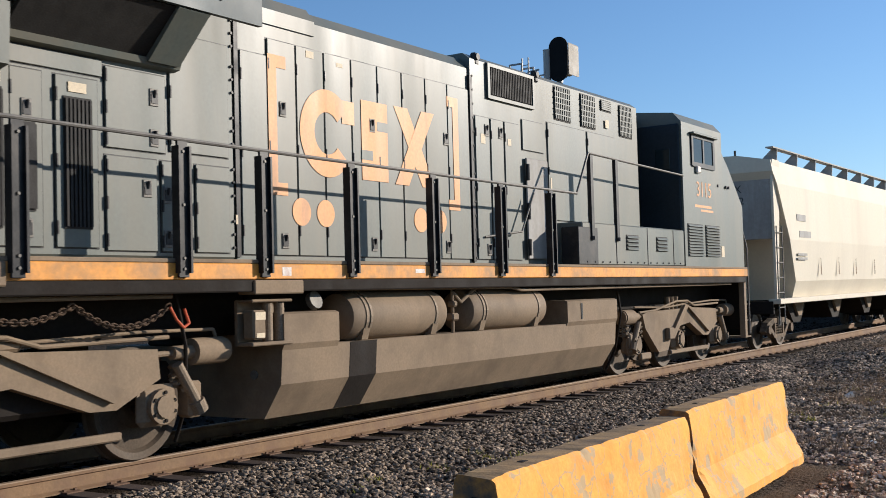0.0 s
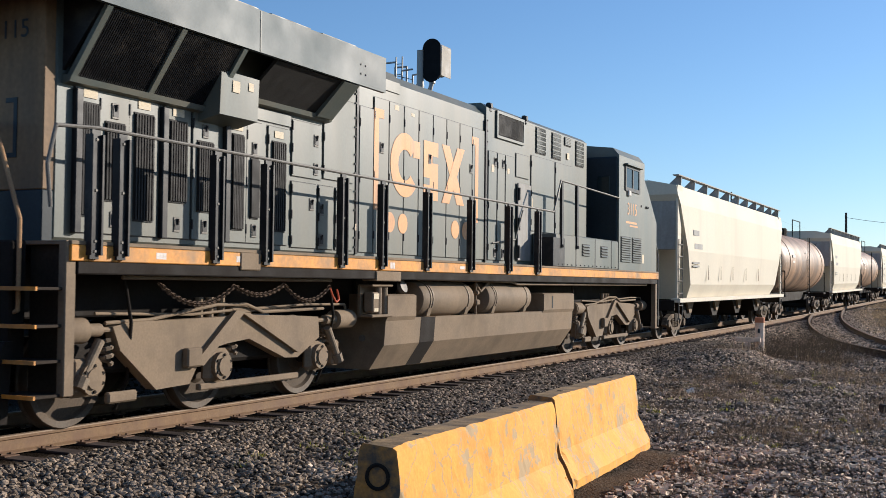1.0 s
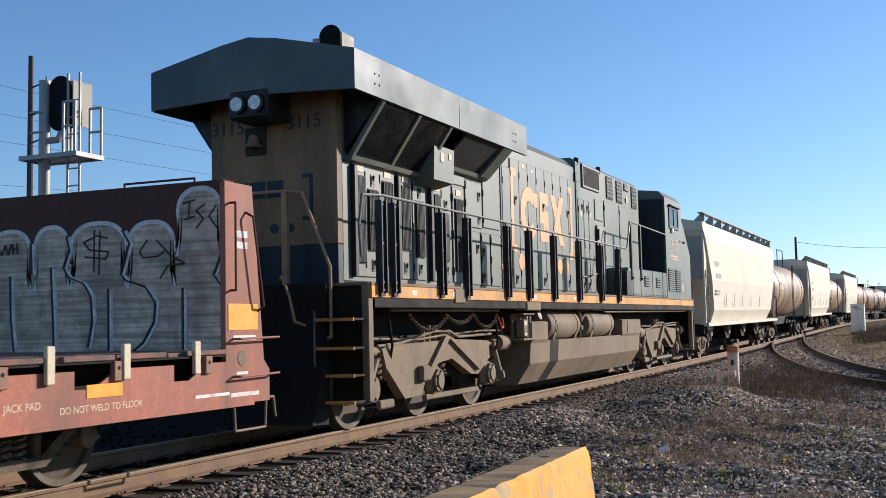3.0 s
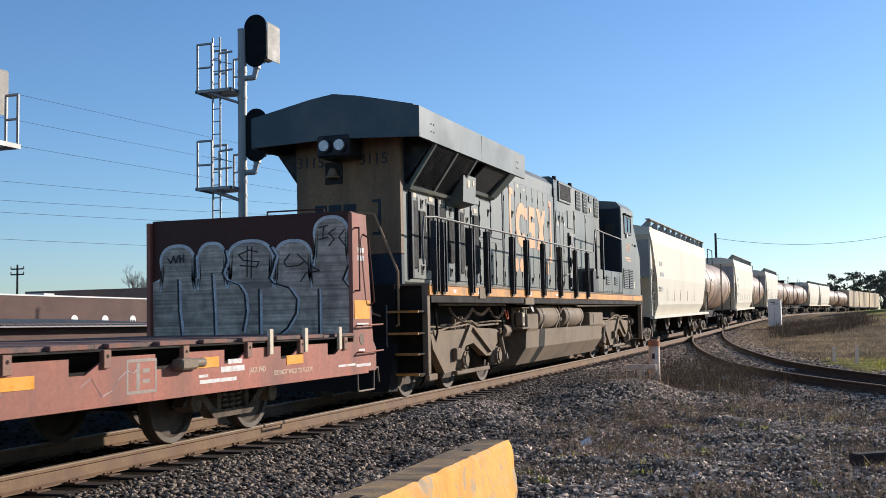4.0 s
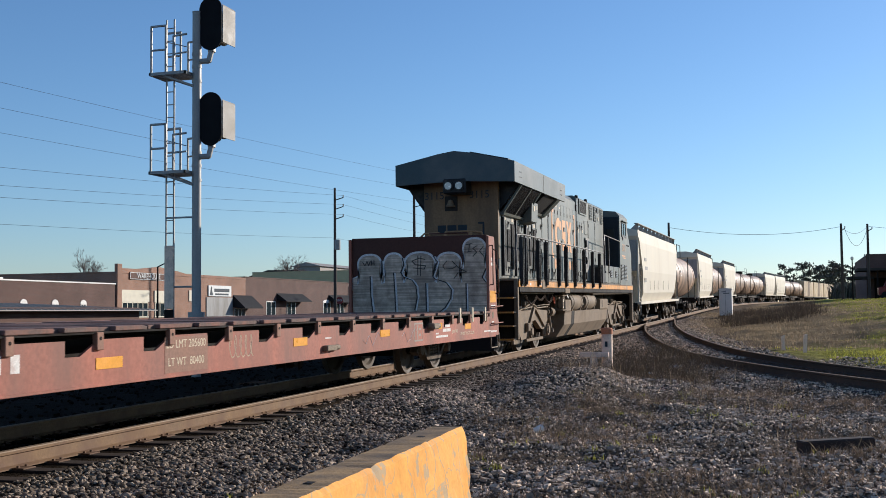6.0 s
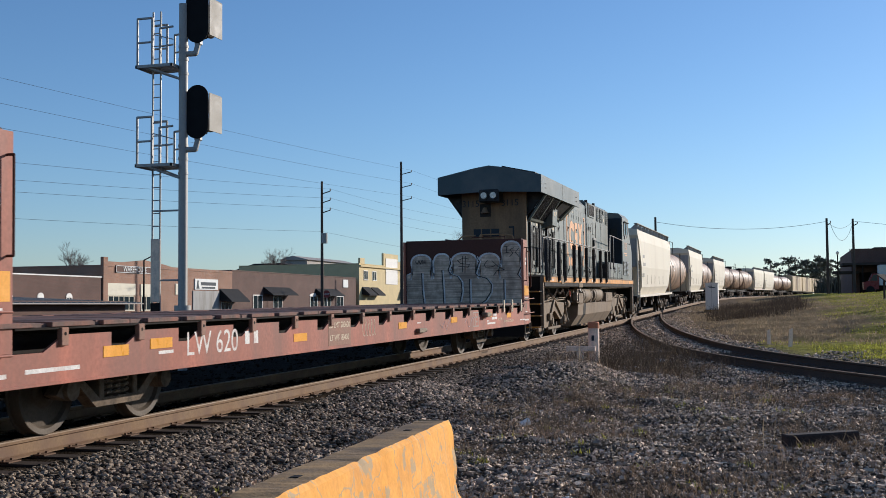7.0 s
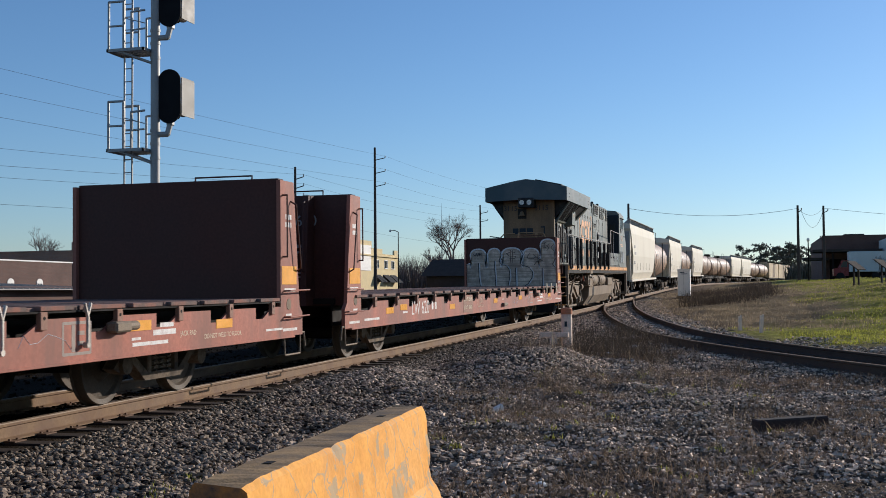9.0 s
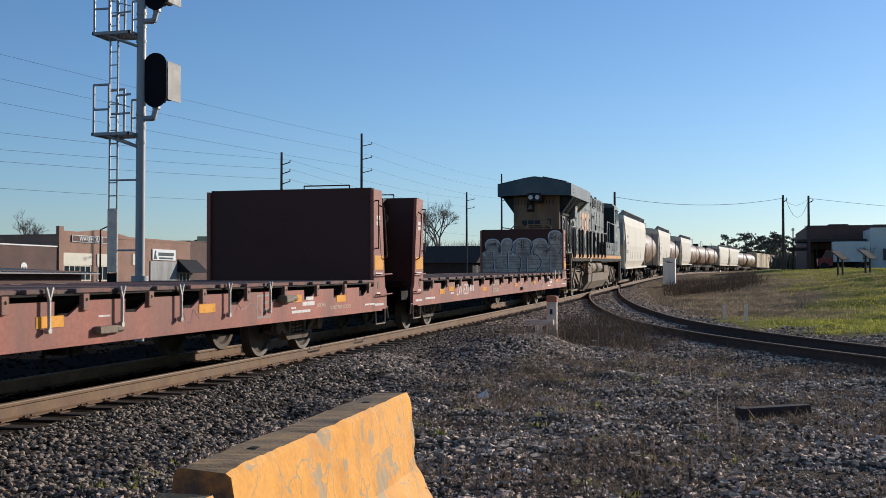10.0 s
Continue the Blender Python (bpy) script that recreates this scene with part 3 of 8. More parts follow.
def spring(bm, x, y, z0, z1, r, turns=4, wire=0.02):
    pts = []
    k = turns * 9
    for i in range(k + 1):
        a = 2 * math.pi * turns * i / k
        pts.append((x + r * math.cos(a), y + r * math.sin(a), z0 + (z1 - z0) * i / k))
    for a, b in zip(pts, pts[1:]):
        rod(bm, a, b, wire, 5)


def coupler(parent, y, sgn):
    bm = BM()
    box(bm, -0.09, 0.09, y, y + sgn * 0.55, 0.78, 0.95, 0.02)
    box(bm, -0.17, 0.12, y + sgn * 0.45, y + sgn * 0.78, 0.74, 1.02, 0.04)
    part("coupler", bm, M_UNDER, parent)
    P("air_hose", lambda bm: pipe(bm, [(0.35, y, 0.95), (0.35, y + sgn * 0.25, 0.75), (0.28, y + sgn * 0.5, 0.55)], 0.025), M_RUBBER, parent)


def freight_truck(parent, yc, detailed=True):
    """A three-piece truck: side frames, springs, bolster and two wheelsets."""
    for sx in (1, -1) if detailed else (1,):
        bm = BM()
        x0, x1 = 0.93 * sx, 1.08 * sx
        prism(bm, [(yc - 1.1, 0.42), (yc - 0.9, 0.62), (yc - 0.45, 0.72), (yc + 0.45, 0.72), (yc + 0.9, 0.62), (yc + 1.1, 0.42), (yc + 0.95, 0.36), (yc + 0.75, 0.48), (yc + 0.42, 0.60),
                   (yc - 0.42, 0.60), (yc - 0.75, 0.48), (yc - 0.95, 0.36)], x0, x1, "x")
        prism(bm, [(yc - 0.75, 0.50), (yc - 0.42, 0.24), (yc + 0.42, 0.24), (yc + 0.75, 0.50), (yc + 0.62, 0.52), (yc + 0.36, 0.33), (yc - 0.36, 0.33), (yc - 0.62, 0.52)], x0, x1, "x")
        for y in (-0.36, 0.28):
            box(bm, min(x0, x1), max(x0, x1), yc + y, yc + y + 0.09, 0.28, 0.66, 0.01)
        f = part("side_frame", bm, M_TRUCKDUST, parent)
        if detailed:
            bm = BM()
            for dy in (-0.16, 0.0, 0.16):
                spring(bm, 1.0 * sx, yc + dy, 0.32, 0.56, 0.07, 4, 0.018)
            part("spring", bm, M_SPRING, f)
            for dy in (-0.89, 0.89):
                bm = BM()
                rod(bm, (0.95 * sx, yc + dy, 0.457), (1.13 * sx, yc + dy, 0.457), 0.11, 12)
                part("bearing_cap", bm, M_TRUCKDUST, f)
    block("bolster", parent, M_UNDER, -1.1, 1.1, yc - 0.16, yc + 0.16, 0.50, 0.74, 0.02)
    for dy in (-0.89, 0.89):
        wheelset(parent, yc + dy, 0.457, CAR_WHEEL)
    P("brake_beam", lambda bm: (rod(bm, (-0.8, yc - 0.38, 0.35), (0.8, yc - 0.38, 0.35), 0.04), rod(bm, (-0.8, yc + 0.38, 0.35), (0.8, yc + 0.38, 0.35), 0.04)), M_UNDER, parent)


LC = 9.0   # middle of the locomotive along the train


def louvre_panel(parent, name, x, y0, y1, z0, z1, n, material=None, upright=True, label=""):
    """A dark opening with upright or level blades, in a thin frame."""
    base = block(name, parent, M_GRILLE, x - 0.05, x + 0.004, y0, y1, z0, z1, 0, label)
    bm = BM()
    for i in range(n):
        if upright:
            y = y0 + (y1 - y0) * (i + 0.5) / n
            box(bm, x, x + 0.025, y - 0.012, y + 0.012, z0 + 0.02, z1 - 0.02)
        else:
            z = z0 + (z1 - z0) * (i + 0.5) / n
            prism(bm, [(x, z - 0.02), (x + 0.03, z - 0.025), (x + 0.03, z - 0.015), (x, z + 0.02)], y0 + 0.02, y1 - 0.02)
    part("blade", bm, material or M_GRILLE, base)
    return base


def latch(parent, x, y, z):
    bm = BM()
    box(bm, x, x + 0.012, y - 0.055, y + 0.055, z - 0.085, z + 0.085, 0.004)
    la = part("latch_plate", bm, M_HANDRAIL, parent)
    P("latch", lambda bm: (box(bm, x + 0.012, x + 0.018, y - 0.04, y + 0.04, z - 0.06, z + 0.05), rod(bm, (x + 0.018, y, z + 0.0), (x + 0.03, y, z + 0.07), 0.014)), M_BLACK, la)


def hood_door(parent, x, y0, y1, z0, z1, hinge=True, latches=(), material=None):
    """A flat door proud of the hood, with a dark gap at its edge."""
    d = block("hood_door", parent, material or M_BLUE, x - 0.004, x + 0.022, y0 + 0.012, y1 - 0.012, z0 + 0.012, z1 - 0.012, 0.005)
    block("door_gap", d, M_BLACK, x - 0.006, x + 0.003, y0 - 0.004, y1 + 0.004, z0, z1, 0)
    if hinge:
        for z in (z0 + (z1 - z0) * 0.12, z0 + (z1 - z0) * 0.5, z0 + (z1 - z0) * 0.88):
            P("hinge", lambda bm: rod(bm, (x + 0.022, y0 + 0.02, z - 0.06), (x + 0.022, y0 + 0.02, z + 0.06), 0.014, 6), M_BLACK, d)
    for y, z in latches:
        latch(d, x + 0.022, y, z)
    return d


def engine_truck(parent, ys, flip):
    """The heavy three-axle truck under one end of the locomotive."""
    y0, y1, y2 = ys
    g = 1 if not flip else -1
    for sx in (1, -1):
        xa, xb = 1.02 * sx, 1.17 * sx
        bm = BM()
        prism(bm, [(y0 + 0.30, 1.06), (y0 + 0.55, 1.10), (y1 - 0.2, 1.12), (y1 + 0.55, 1.14), (y2 - 0.45, 1.10), (y2 - 0.05, 1.08), (y2 - 0.02, 0.80), (y2 - 0.55, 0.55), (y2 - 0.85, 0.56), (y1 + 0.55, 0.84),
                   (y1 + 0.1, 0.80), (y1 - 0.35, 0.72), (y1 - 0.60, 0.36), (y0 + 1.0, 0.34), (y0 + 0.42, 0.80)], xa, xb, "x")
        fr = part("truck_frame", bm, M_DUSTY, parent)
        bm = BM()
        prism(bm, [(y1 - 0.55, 0.62), (y1 - 0.42, 0.56), (y1 + 0.38, 1.18), (y1 + 0.20, 1.20)], xb, xb + 0.06 * sx, "x")
        prism(bm, [(y1 + 0.30, 1.18), (y1 + 0.48, 1.16), (y2 - 0.5, 0.74), (y2 - 0.62, 0.62)], xb, xb + 0.06 * sx, "x")
        box(bm, min(xb, xb + 0.10 * sx), max(xb, xb + 0.10 * sx), y1 - 0.75, y1 - 0.48, 0.56, 0.78, 0.02)
        part("truck_brace", bm, M_DUSTY, fr)
        for y in ys:
            bm = BM()
            box(bm, min(1.0 * sx, 1.14 * sx), max(1.0 * sx, 1.14 * sx), y - 0.24, y + 0.24, 0.34, 0.74, 0.06)
            rod(bm, (1.14 * sx, y, 0.533), (1.20 * sx, y, 0.533), 0.17, 16)
            rod(bm, (1.20 * sx, y, 0.533), (1.225 * sx, y, 0.533), 0.11, 12)
            jb = part("journal_box", bm, M_DUSTY, fr)
            many("bolt", [lambda bm, a=a: rod(bm, (1.2 * sx, y + 0.135 * math.cos(a), 0.533 + 0.135 * math.sin(a)), (1.217 * sx, y + 0.135 * math.cos(a), 0.533 + 0.135 * math.sin(a)), 0.018, 6) for a in (0.4, 1.5, 2.6, 3.7, 4.8, 5.9)], M_UNDER, jb)
            for dy in (-0.3, 0.3):
                bm = BM()
                spring(bm, 1.06 * sx, y + dy, 0.66, 0.92, 0.075, 3, 0.024)
                part("spring", bm, M_SPRING, fr)
        # tie bar, brake cylinders, dampers
        block("tie_bar", fr, M_DUSTY, *sorted((1.05 * sx, 1.13 * sx)), y1 - 0.35, y2 - 0.45, 0.26, 0.34, 0.015)
        block("tie_bar", fr, M_DUSTY, *sorted((1.05 * sx, 1.13 * sx)), y0 + 0.3, y0 + 0.75, 0.24, 0.36, 0.02)
        for y, d in ((y2 + 0.42, 1), (y0 - 0.1, -1)):
            bm = BM()
            rod(bm, (1.12 * sx, y, 1.03), (1.12 * sx, y + d * 0.42, 1.03), 0.135, 18)
            rod(bm, (1.12 * sx, y + d * 0.42, 1.03), (1.12 * sx, y + d * 0.46, 1.03), 0.12, 18)
            rod(bm, (1.12 * sx, y, 1.03), (1.12 * sx, y - d * 0.25, 1.03), 0.07, 12)
            rod(bm, (1.12 * sx, y - d * 0.25, 1.03), (1.12 * sx, y - d * 0.8, 1.02), 0.03, 8)
            part("brake_cylinder", bm, M_DUSTY, fr, smooth=True)
            bm = BM()
            rod(bm, (1.16 * sx, y - d * 0.22, 0.92), (1.16 * sx, y + d * 0.02, 0.55), 0.055, 12)
            rod(bm, (1.16 * sx, y + d * 0.02, 0.55), (1.16 * sx, y + d * 0.08, 0.44), 0.085, 10)
            part("damper", bm, M_SPRING, fr)
            block("brake_shoe", fr, M_DUSTY, min(0.95 * sx, 1.15 * sx), max(0.95 * sx, 1.15 * sx), y - d * 0.05, y + d * 0.13, 0.38, 0.74, 0.03)
        P("air_pipe", lambda bm: pipe(bm, [(1.15 * sx, y0 + 0.2, 1.10), (1.15 * sx, y0 + 0.9, 1.12), (1.15 * sx, y1 - 0.1, 1.27), (1.15 * sx, y1 + 0.5, 1.27), (1.15 * sx, y1 + 0.85, 1.17), (1.15 * sx, y2 + 0.1, 1.19)], 0.022), M_DUSTY, fr)
        P("air_pipe", lambda bm: pipe(bm, [(1.10 * sx, y0 + 0.1, 1.2), (1.10 * sx, y1 - 0.5, 1.16), (1.10 * sx, y1 + 0.3, 1.20), (1.10 * sx, y2 - 0.2, 1.25), (1.10 * sx, y2 + 0.75, 1.24), (1.10 * sx, y2 + 0.8, 1.12)], 0.018), M_DUSTY, fr)
        bm = BM()
        for yy in (y1 - 0.3, y1 - 0.1, y1 + 0.12):
            rod(bm, (1.05 * sx, yy, 1.12), (1.05 * sx, yy, 1.36), 0.05, 10)
        box(bm, min(0.98 * sx, 1.12 * sx), max(0.98 * sx, 1.12 * sx), y1 + 0.25, y1 + 0.7, 1.14, 1.24, 0.03)
        part("bolster_pad", bm, M_DUSTY, fr)
    block("truck_bolster", parent, M_UNDER, -1.0, 1.0, y0 - 0.3, y2 + 0.3, 0.55, 0.95, 0.05)
    for y in ys:
        wheelset(parent, y, 0.533, LOCO_WHEEL)
        block("traction_motor", parent, M_UNDER, -0.62, 0.62, y + 0.08, y + 0.62, 0.3, 0.85, 0.1)


def chain(parent, a, b, sag, n=26):
    """A hanging chain of links, every other one turned."""
    bm = BM()
    for i in range(n):
        t = (i + 0.5) / n
        p = Vector(a).lerp(Vector(b), t)
        p.z -= sag * 4 * t * (1 - t)
        d = Vector(b) - Vector(a)
        d.z -= sag * 4 * (1 - 2 * t)
        q = d.to_track_quat("X", "Z").to_matrix().to_4x4()
        m = Matrix.Translation(p) @ q @ Matrix.Rotation(radians(90 * (i % 2)), 4, "X")
        k = 10
        ring = [m @ Vector((0.042 * math.cos(2 * math.pi * j / k), 0.026 * math.sin(2 * math.pi * j / k), 0)) for j in range(k)]
        for j in range(k):
            rod(bm, ring[j], ring[(j + 1) % k], 0.009, 4)
    return part("chain", bm, M_CHAIN, parent, "rusty safety chain hanging in loops")


def arc_shape(bm, x, yc, zc, r0, r1, a0, a1, seg=24, flat=1.0):
    """A flat piece of ring on a wall that faces +x."""
    pts = []
    for i in range(seg + 1):
        a = radians(a0 + (a1 - a0) * i / seg)
        pts.append((math.cos(a), math.sin(a)))
    for (c0, s0), (c1, s1) in zip(pts, pts[1:]):
        q = [(yc + r0 * c0 * flat, zc + r0 * s0), (yc + r1 * c0 * flat, zc + r1 * s0), (yc + r1 * c1 * flat, zc + r1 * s1), (yc + r0 * c1 * flat, zc + r0 * s1)]
        bm.faces.new([bm.verts.new((x, *p)) for p in q])


def lift_upper_body(lo):
    """Raises all above the sill a little, as the tall hoods of this class ask."""
    def up(z):
        return 0.035 * smooth(1.56, 1.7, z) + 0.006 * max(0.0, z - 1.9)
    done = set()
    for o in lo.children_recursive:
        if o.type != "MESH" or o.data in done or o.name.startswith(("wheel", "axle")):
            continue
        done.add(o.data)
        if o.matrix_basis.translation.length > 0.01:
            m = o.matrix_basis.copy()
            m.translation.z += up(m.translation.z)
            o.matrix_basis = m
            continue
        for v in o.data.vertices:
            v.co.z += up(v.co.z)


def locomotive():
    lo = thing("locomotive", "dusty dark blue diesel locomotive with yellow sill stripe", "locomotive")
    L = lambda y: y - LC
    S = 1.53
    # frame and deck
    block("deck", lo, M_DUSTY, -S, S, L(-1.7), L(19.6), 1.86, 1.90, 0.006)
    for sx in (1, -1):
        x0, x1 = sorted((S * sx, (S - 0.08) * sx))
        st = block("sill_stripe", lo, M_STRIPE, x0, x1, L(-1.7), L(19.6), 1.70, 1.858, 0.008, "worn yellow sill stripe")
        block("sill_flange", lo, M_UNDER, *sorted(((S - 0.01) * sx, (S - 0.25) * sx)), L(-1.6), L(19.5), 1.60, 1.698, 0.01)
        if sx > 0:
            bars("sill_label", st, M_WHITE, [(L(-0.4), 1.78, 0.16, 0.07), (L(1.1), 1.78, 0.35, 0.07), (L(4.75), 1.78, 0.14, 0.09), (L(7.2), 1.79, 0.2, 0.05)], S)
    block("frame", lo, M_UNDER, -0.75, 0.75, L(-1.6), L(19.5), 1.15, 1.70, 0.02)
    for y in (3.9, 5.4, 7.0, 8.6, 10.2, 12.2, 14.0, 17.5, 2.6, 0.2):
        block("sill_bracket", lo, M_DUSTY, 1.40, 1.50, L(y), L(y + 0.07), 1.60, 1.66, 0.004)
    P("cable_pipe", lambda bm: pipe(bm, [(1.42, L(3.6), 1.63), (1.42, L(9.6), 1.60), (1.42, L(9.9), 1.56), (1.42, L(18.8), 1.58)], 0.022), M_DUSTY, lo)
    P("cable_pipe", lambda bm: pipe(bm, [(1.36, L(-0.8), 1.58), (1.36, L(3.3), 1.58)], 0.02), M_DUSTY, lo)
    for y in (1.0, 4.25):
        block("jacking_pad", lo, M_DUSTY, 1.3, 1.545, L(y), L(y + (0.4 if y < 2 else 0.75)), 1.58 if y > 2 else 1.66, 1.86 if y < 2 else 1.69, 0.01)
    # hoods
    rear = P("radiator_hood", lambda bm: box(bm, -0.96, 0.96, L(-1.42), L(4.62), 1.90, 4.62, 0.05), M_BLUE, lo)
    eng = P("engine_hood", lambda bm: prism(bm, [(-0.95, 1.9), (0.95, 1.9), (0.95, 4.70), (0.80, 4.86), (-0.80, 4.86), (-0.95, 4.70)], L(4.62), L(9.36)), M_BLUE, lo)
    aux = P("cabinet_hood", lambda bm: prism(bm, [(-0.98, 1.9), (0.98, 1.9), (0.98, 4.85), (0.86, 4.94), (-0.86, 4.94), (-0.98, 4.85)], L(9.36), L(15.2)), M_BLUE, lo)
    # Passage in dark blue: the shade of the recess is in its colour.
    block("cab_passage", lo, M_DARKBLUE, -0.58, 0.58, L(15.2), L(16.1), 1.9, 4.8, 0.01)
    P("roof_hump", lambda bm: prism(bm, [(-0.97, 4.55), (0.97, 4.55), (0.97, 4.72), (0.85, 4.88), (-0.85, 4.88), (-0.97, 4.72)], L(4.58), L(5.95)), M_BLUE, lo)
    # radiator wings: a broad roof with fascia, sloped screens below
    wing = P("radiator_roof", lambda bm: prism(bm, [(-1.56, 4.29), (-1.50, 4.29), (-1.47, 4.62), (0, 4.76), (1.47, 4.62), (1.50, 4.29), (1.56, 4.29), (1.56, 4.80), (0.42, 5.06), (0.0, 5.12), (-0.42, 5.06), (-1.56, 4.82)], L(-2.06), L(4.42)), M_ROOF, lo, "blue overhanging radiator roof")
    P("rear_fascia", lambda bm: prism(bm, [(-1.56, 4.30), (0.0, 4.36), (1.56, 4.29), (1.56, 4.80), (0.42, 5.06), (0.0, 5.12), (-0.42, 5.06), (-1.56, 4.82)], L(-2.11), L(-2.062)), M_ROOF, wing, "flat rear panel of the radiator roof")
    for y in (-1.7, -0.5, 0.7, 1.9, 3.1):
        P("roof_hatch", lambda bm: prism(bm, [(0.3, 5.08), (1.3, 4.86), (1.3, 4.92), (0.3, 5.14)], L(y), L(y + 0.9)), M_BLACK, wing)
    P("wing_seam", lambda bm: [box(bm, 1.558, 1.566, L(y) - 0.012, L(y) + 0.012, 4.30, 4.79) for y in (1.3,)], M_BLUE, wing)
    many("rivet", [lambda bm, y=y, z=z: rod(bm, (1.56, L(y), z), (1.572, L(y), z), 0.014, 6) for y in (-1.55, -1.42, 3.7, 3.83) for z in (4.45, 4.58)], M_BLACK, wing)
    P("wing_end", lambda bm: prism(bm, [(-1.49, 4.30), (-0.96, 3.66), (0.96, 3.66), (1.49, 4.30), (1.47, 4.61), (0, 4.75), (-1.47, 4.61)], L(-1.30), L(-1.26)), M_BLACK, lo)
    P("wing_front", lambda bm: prism(bm, [(-1.5, 4.30), (-0.96, 3.9), (0.96, 3.9), (1.5, 4.30), (1.47, 4.60), (-1.47, 4.60)], L(3.72), L(3.76)), M_ROOF, lo)
    for sx in (1, -1):
        slope = [(0.97 * sx, 3.60), (1.02 * sx, 3.60), (1.50 * sx, 4.28), (1.47 * sx, 4.31)]
        P("radiator_screen", lambda bm: prism(bm, slope, L(-1.26), L(1.0)), M_GRILLE, lo, "black finned radiator screen")
        P("radiator_screen", lambda bm: prism(bm, [(0.97 * sx, 3.85), (1.02 * sx, 3.83), (1.50 * sx, 4.28), (1.47 * sx, 4.31)], L(1.75), L(3.72)), M_GRILLE, lo)
        if sx > 0:
            fins = BM()
            for i in range(70):
                y = L(-1.2) + 2.14 * i / 69
                prism(fins, [(1.02, 3.62), (1.04, 3.60), (1.50, 4.25), (1.485, 4.27)], y, y + 0.012)
            tagged(part("cooling_fin", fins, M_BLACK, lo), "thin black cooling fins", kind="stuff")
            for y in (-1.28, -0.12, 1.0):
                P("screen_frame", lambda bm: prism(bm, [(1.0, 3.60), (1.05, 3.57), (1.54, 4.27), (1.50, 4.30)], L(y), L(y + 0.08)), M_BLUE, lo)
            P("screen_sill", lambda bm: prism(bm, [(0.96, 3.52), (1.06, 3.54), (1.09, 3.60), (0.96, 3.62)], L(-1.30), L(1.1)), M_BLUE, lo)
            P("screen_sill", lambda bm: prism(bm, [(0.96, 3.78), (1.06, 3.80), (1.09, 3.86), (0.96, 3.88)], L(1.7), L(3.74)), M_BLUE, lo)
            P("screen_frame", lambda bm: prism(bm, [(1.0, 3.86), (1.10, 3.82), (1.54, 4.27), (1.50, 4.30)], L(3.3), L(3.7)), M_BLUE, lo)
            P("sand_box", lambda bm: prism(bm, [(0.96, 3.42), (1.30, 3.50), (1.32, 4.02), (1.0, 4.10)], L(0.86), L(1.62)), M_BLUE, lo)
            bars("label", lo, M_LABEL, [(L(1.15), 3.86, 0.14, 0.14), (L(1.45), 3.9, 0.10, 0.10)], 1.322)
    # radiator section doors and grilles
    x = 0.96
    for y0, y1, z0, z1 in ((-1.05, -0.80, 2.18, 3.38), (-0.70, -0.40, 2.36, 3.22), (-0.25, 0.07, 2.17, 3.38), (0.34, 0.65, 2.42, 3.38), (0.85, 1.15, 2.34, 3.2), (1.53, 1.76, 2.16, 3.37), (1.92, 2.09, 2.32, 3.1), (2.39, 2.70, 2.18, 3.38)):
        hood_door(rear, x, L(y0 - 0.09), L(y1 + 0.09), 2.0, 3.58, True, [(L((y0 + y1) / 2), z1 + 0.12)] if z1 < 3.25 else [], M_BLUE)
        louvre_panel(rear, "louvre", x + 0.03, L(y0), L(y1), z0, z1, 7)
        if z1 > 3.3:
            bars("label", rear, M_LABEL, [(L((y0 + y1) / 2), z1 + 0.09, 0.2, 0.09)], x + 0.03)
        if z0 > 2.3:
            latch(rear, x + 0.022, L((y0 + y1) / 2), 2.17)
    for y in (-1.16, 0.19, 1.36):
        block("door_post", rear, M_BLACK, x, x + 0.07, L(y), L(y + 0.10), 2.0, 3.5, 0.01)
    hood_door(rear, x, L(2.86), L(3.62), 2.95, 3.74, True, [(L(3.46), 3.5), (L(3.46), 3.1)])
    hood_door(rear, x, L(2.86), L(3.50), 1.98, 2.90, True, [(L(3.36), 2.6)])
    hood_door(rear, x, L(3.66), L(4.50), 2.98, 4.2, True, [])
    hood_door(rear, x, L(3.54), L(3.96), 1.98, 2.9, True, [(L(3.62), 2.55), (L(3.62), 2.12)])
    hood_door(rear, x, L(4.0), L(4.5), 1.98, 2.9, True, [])
    hood_door(rear, x, L(1.75), L(2.85), 3.60, 3.78, False)
    for z in (2.05, 2.6, 3.15, 3.7, 4.2):
        P("seam_bolt", lambda bm: [rod(bm, (x, L(4.56), z + k), (x + 0.02, L(4.56), z + k), 0.016, 6) for k in (0, 0.14, 0.28)], M_BLACK, rear)
    block("seam_strip", rear, M_BLACK, x - 0.01, x + 0.012, L(4.60), L(4.66), 1.95, 4.5, 0)
    # rear end wall in worn tan
    P("rear_wall", lambda bm: box(bm, -0.98, 0.98, L(-1.56), L(-1.41), 2.42, 4.45, 0.01), M_TAN, lo, "dirty tan rear wall")
    block("rear_wall_lower", lo, M_DARKBLUE, -0.98, 0.98, L(-1.56), L(-1.41), 1.9, 2.418, 0.01)
    lb = block("headlight_box", lo, M_BLACK, -0.30, 0.30, L(-2.14), L(-1.55), 4.05, 4.42, 0.03)
    for xx in (-0.14, 0.14):
        P("headlight", lambda bm: rod(bm, (xx, L(-2.13), 4.24), (xx, L(-2.2), 4.24), 0.092, 20), M_LAMP, lb)
        P("headlight_rim", lambda bm: lathe(bm, [(0.09, 0), (0.125, 0), (0.125, 0.05), (0.09, 0.05)], Matrix.Translation((xx, L(-2.14), 4.24)) @ Matrix.Rotation(radians(90), 4, "X"), 20), M_BLACK, lb)
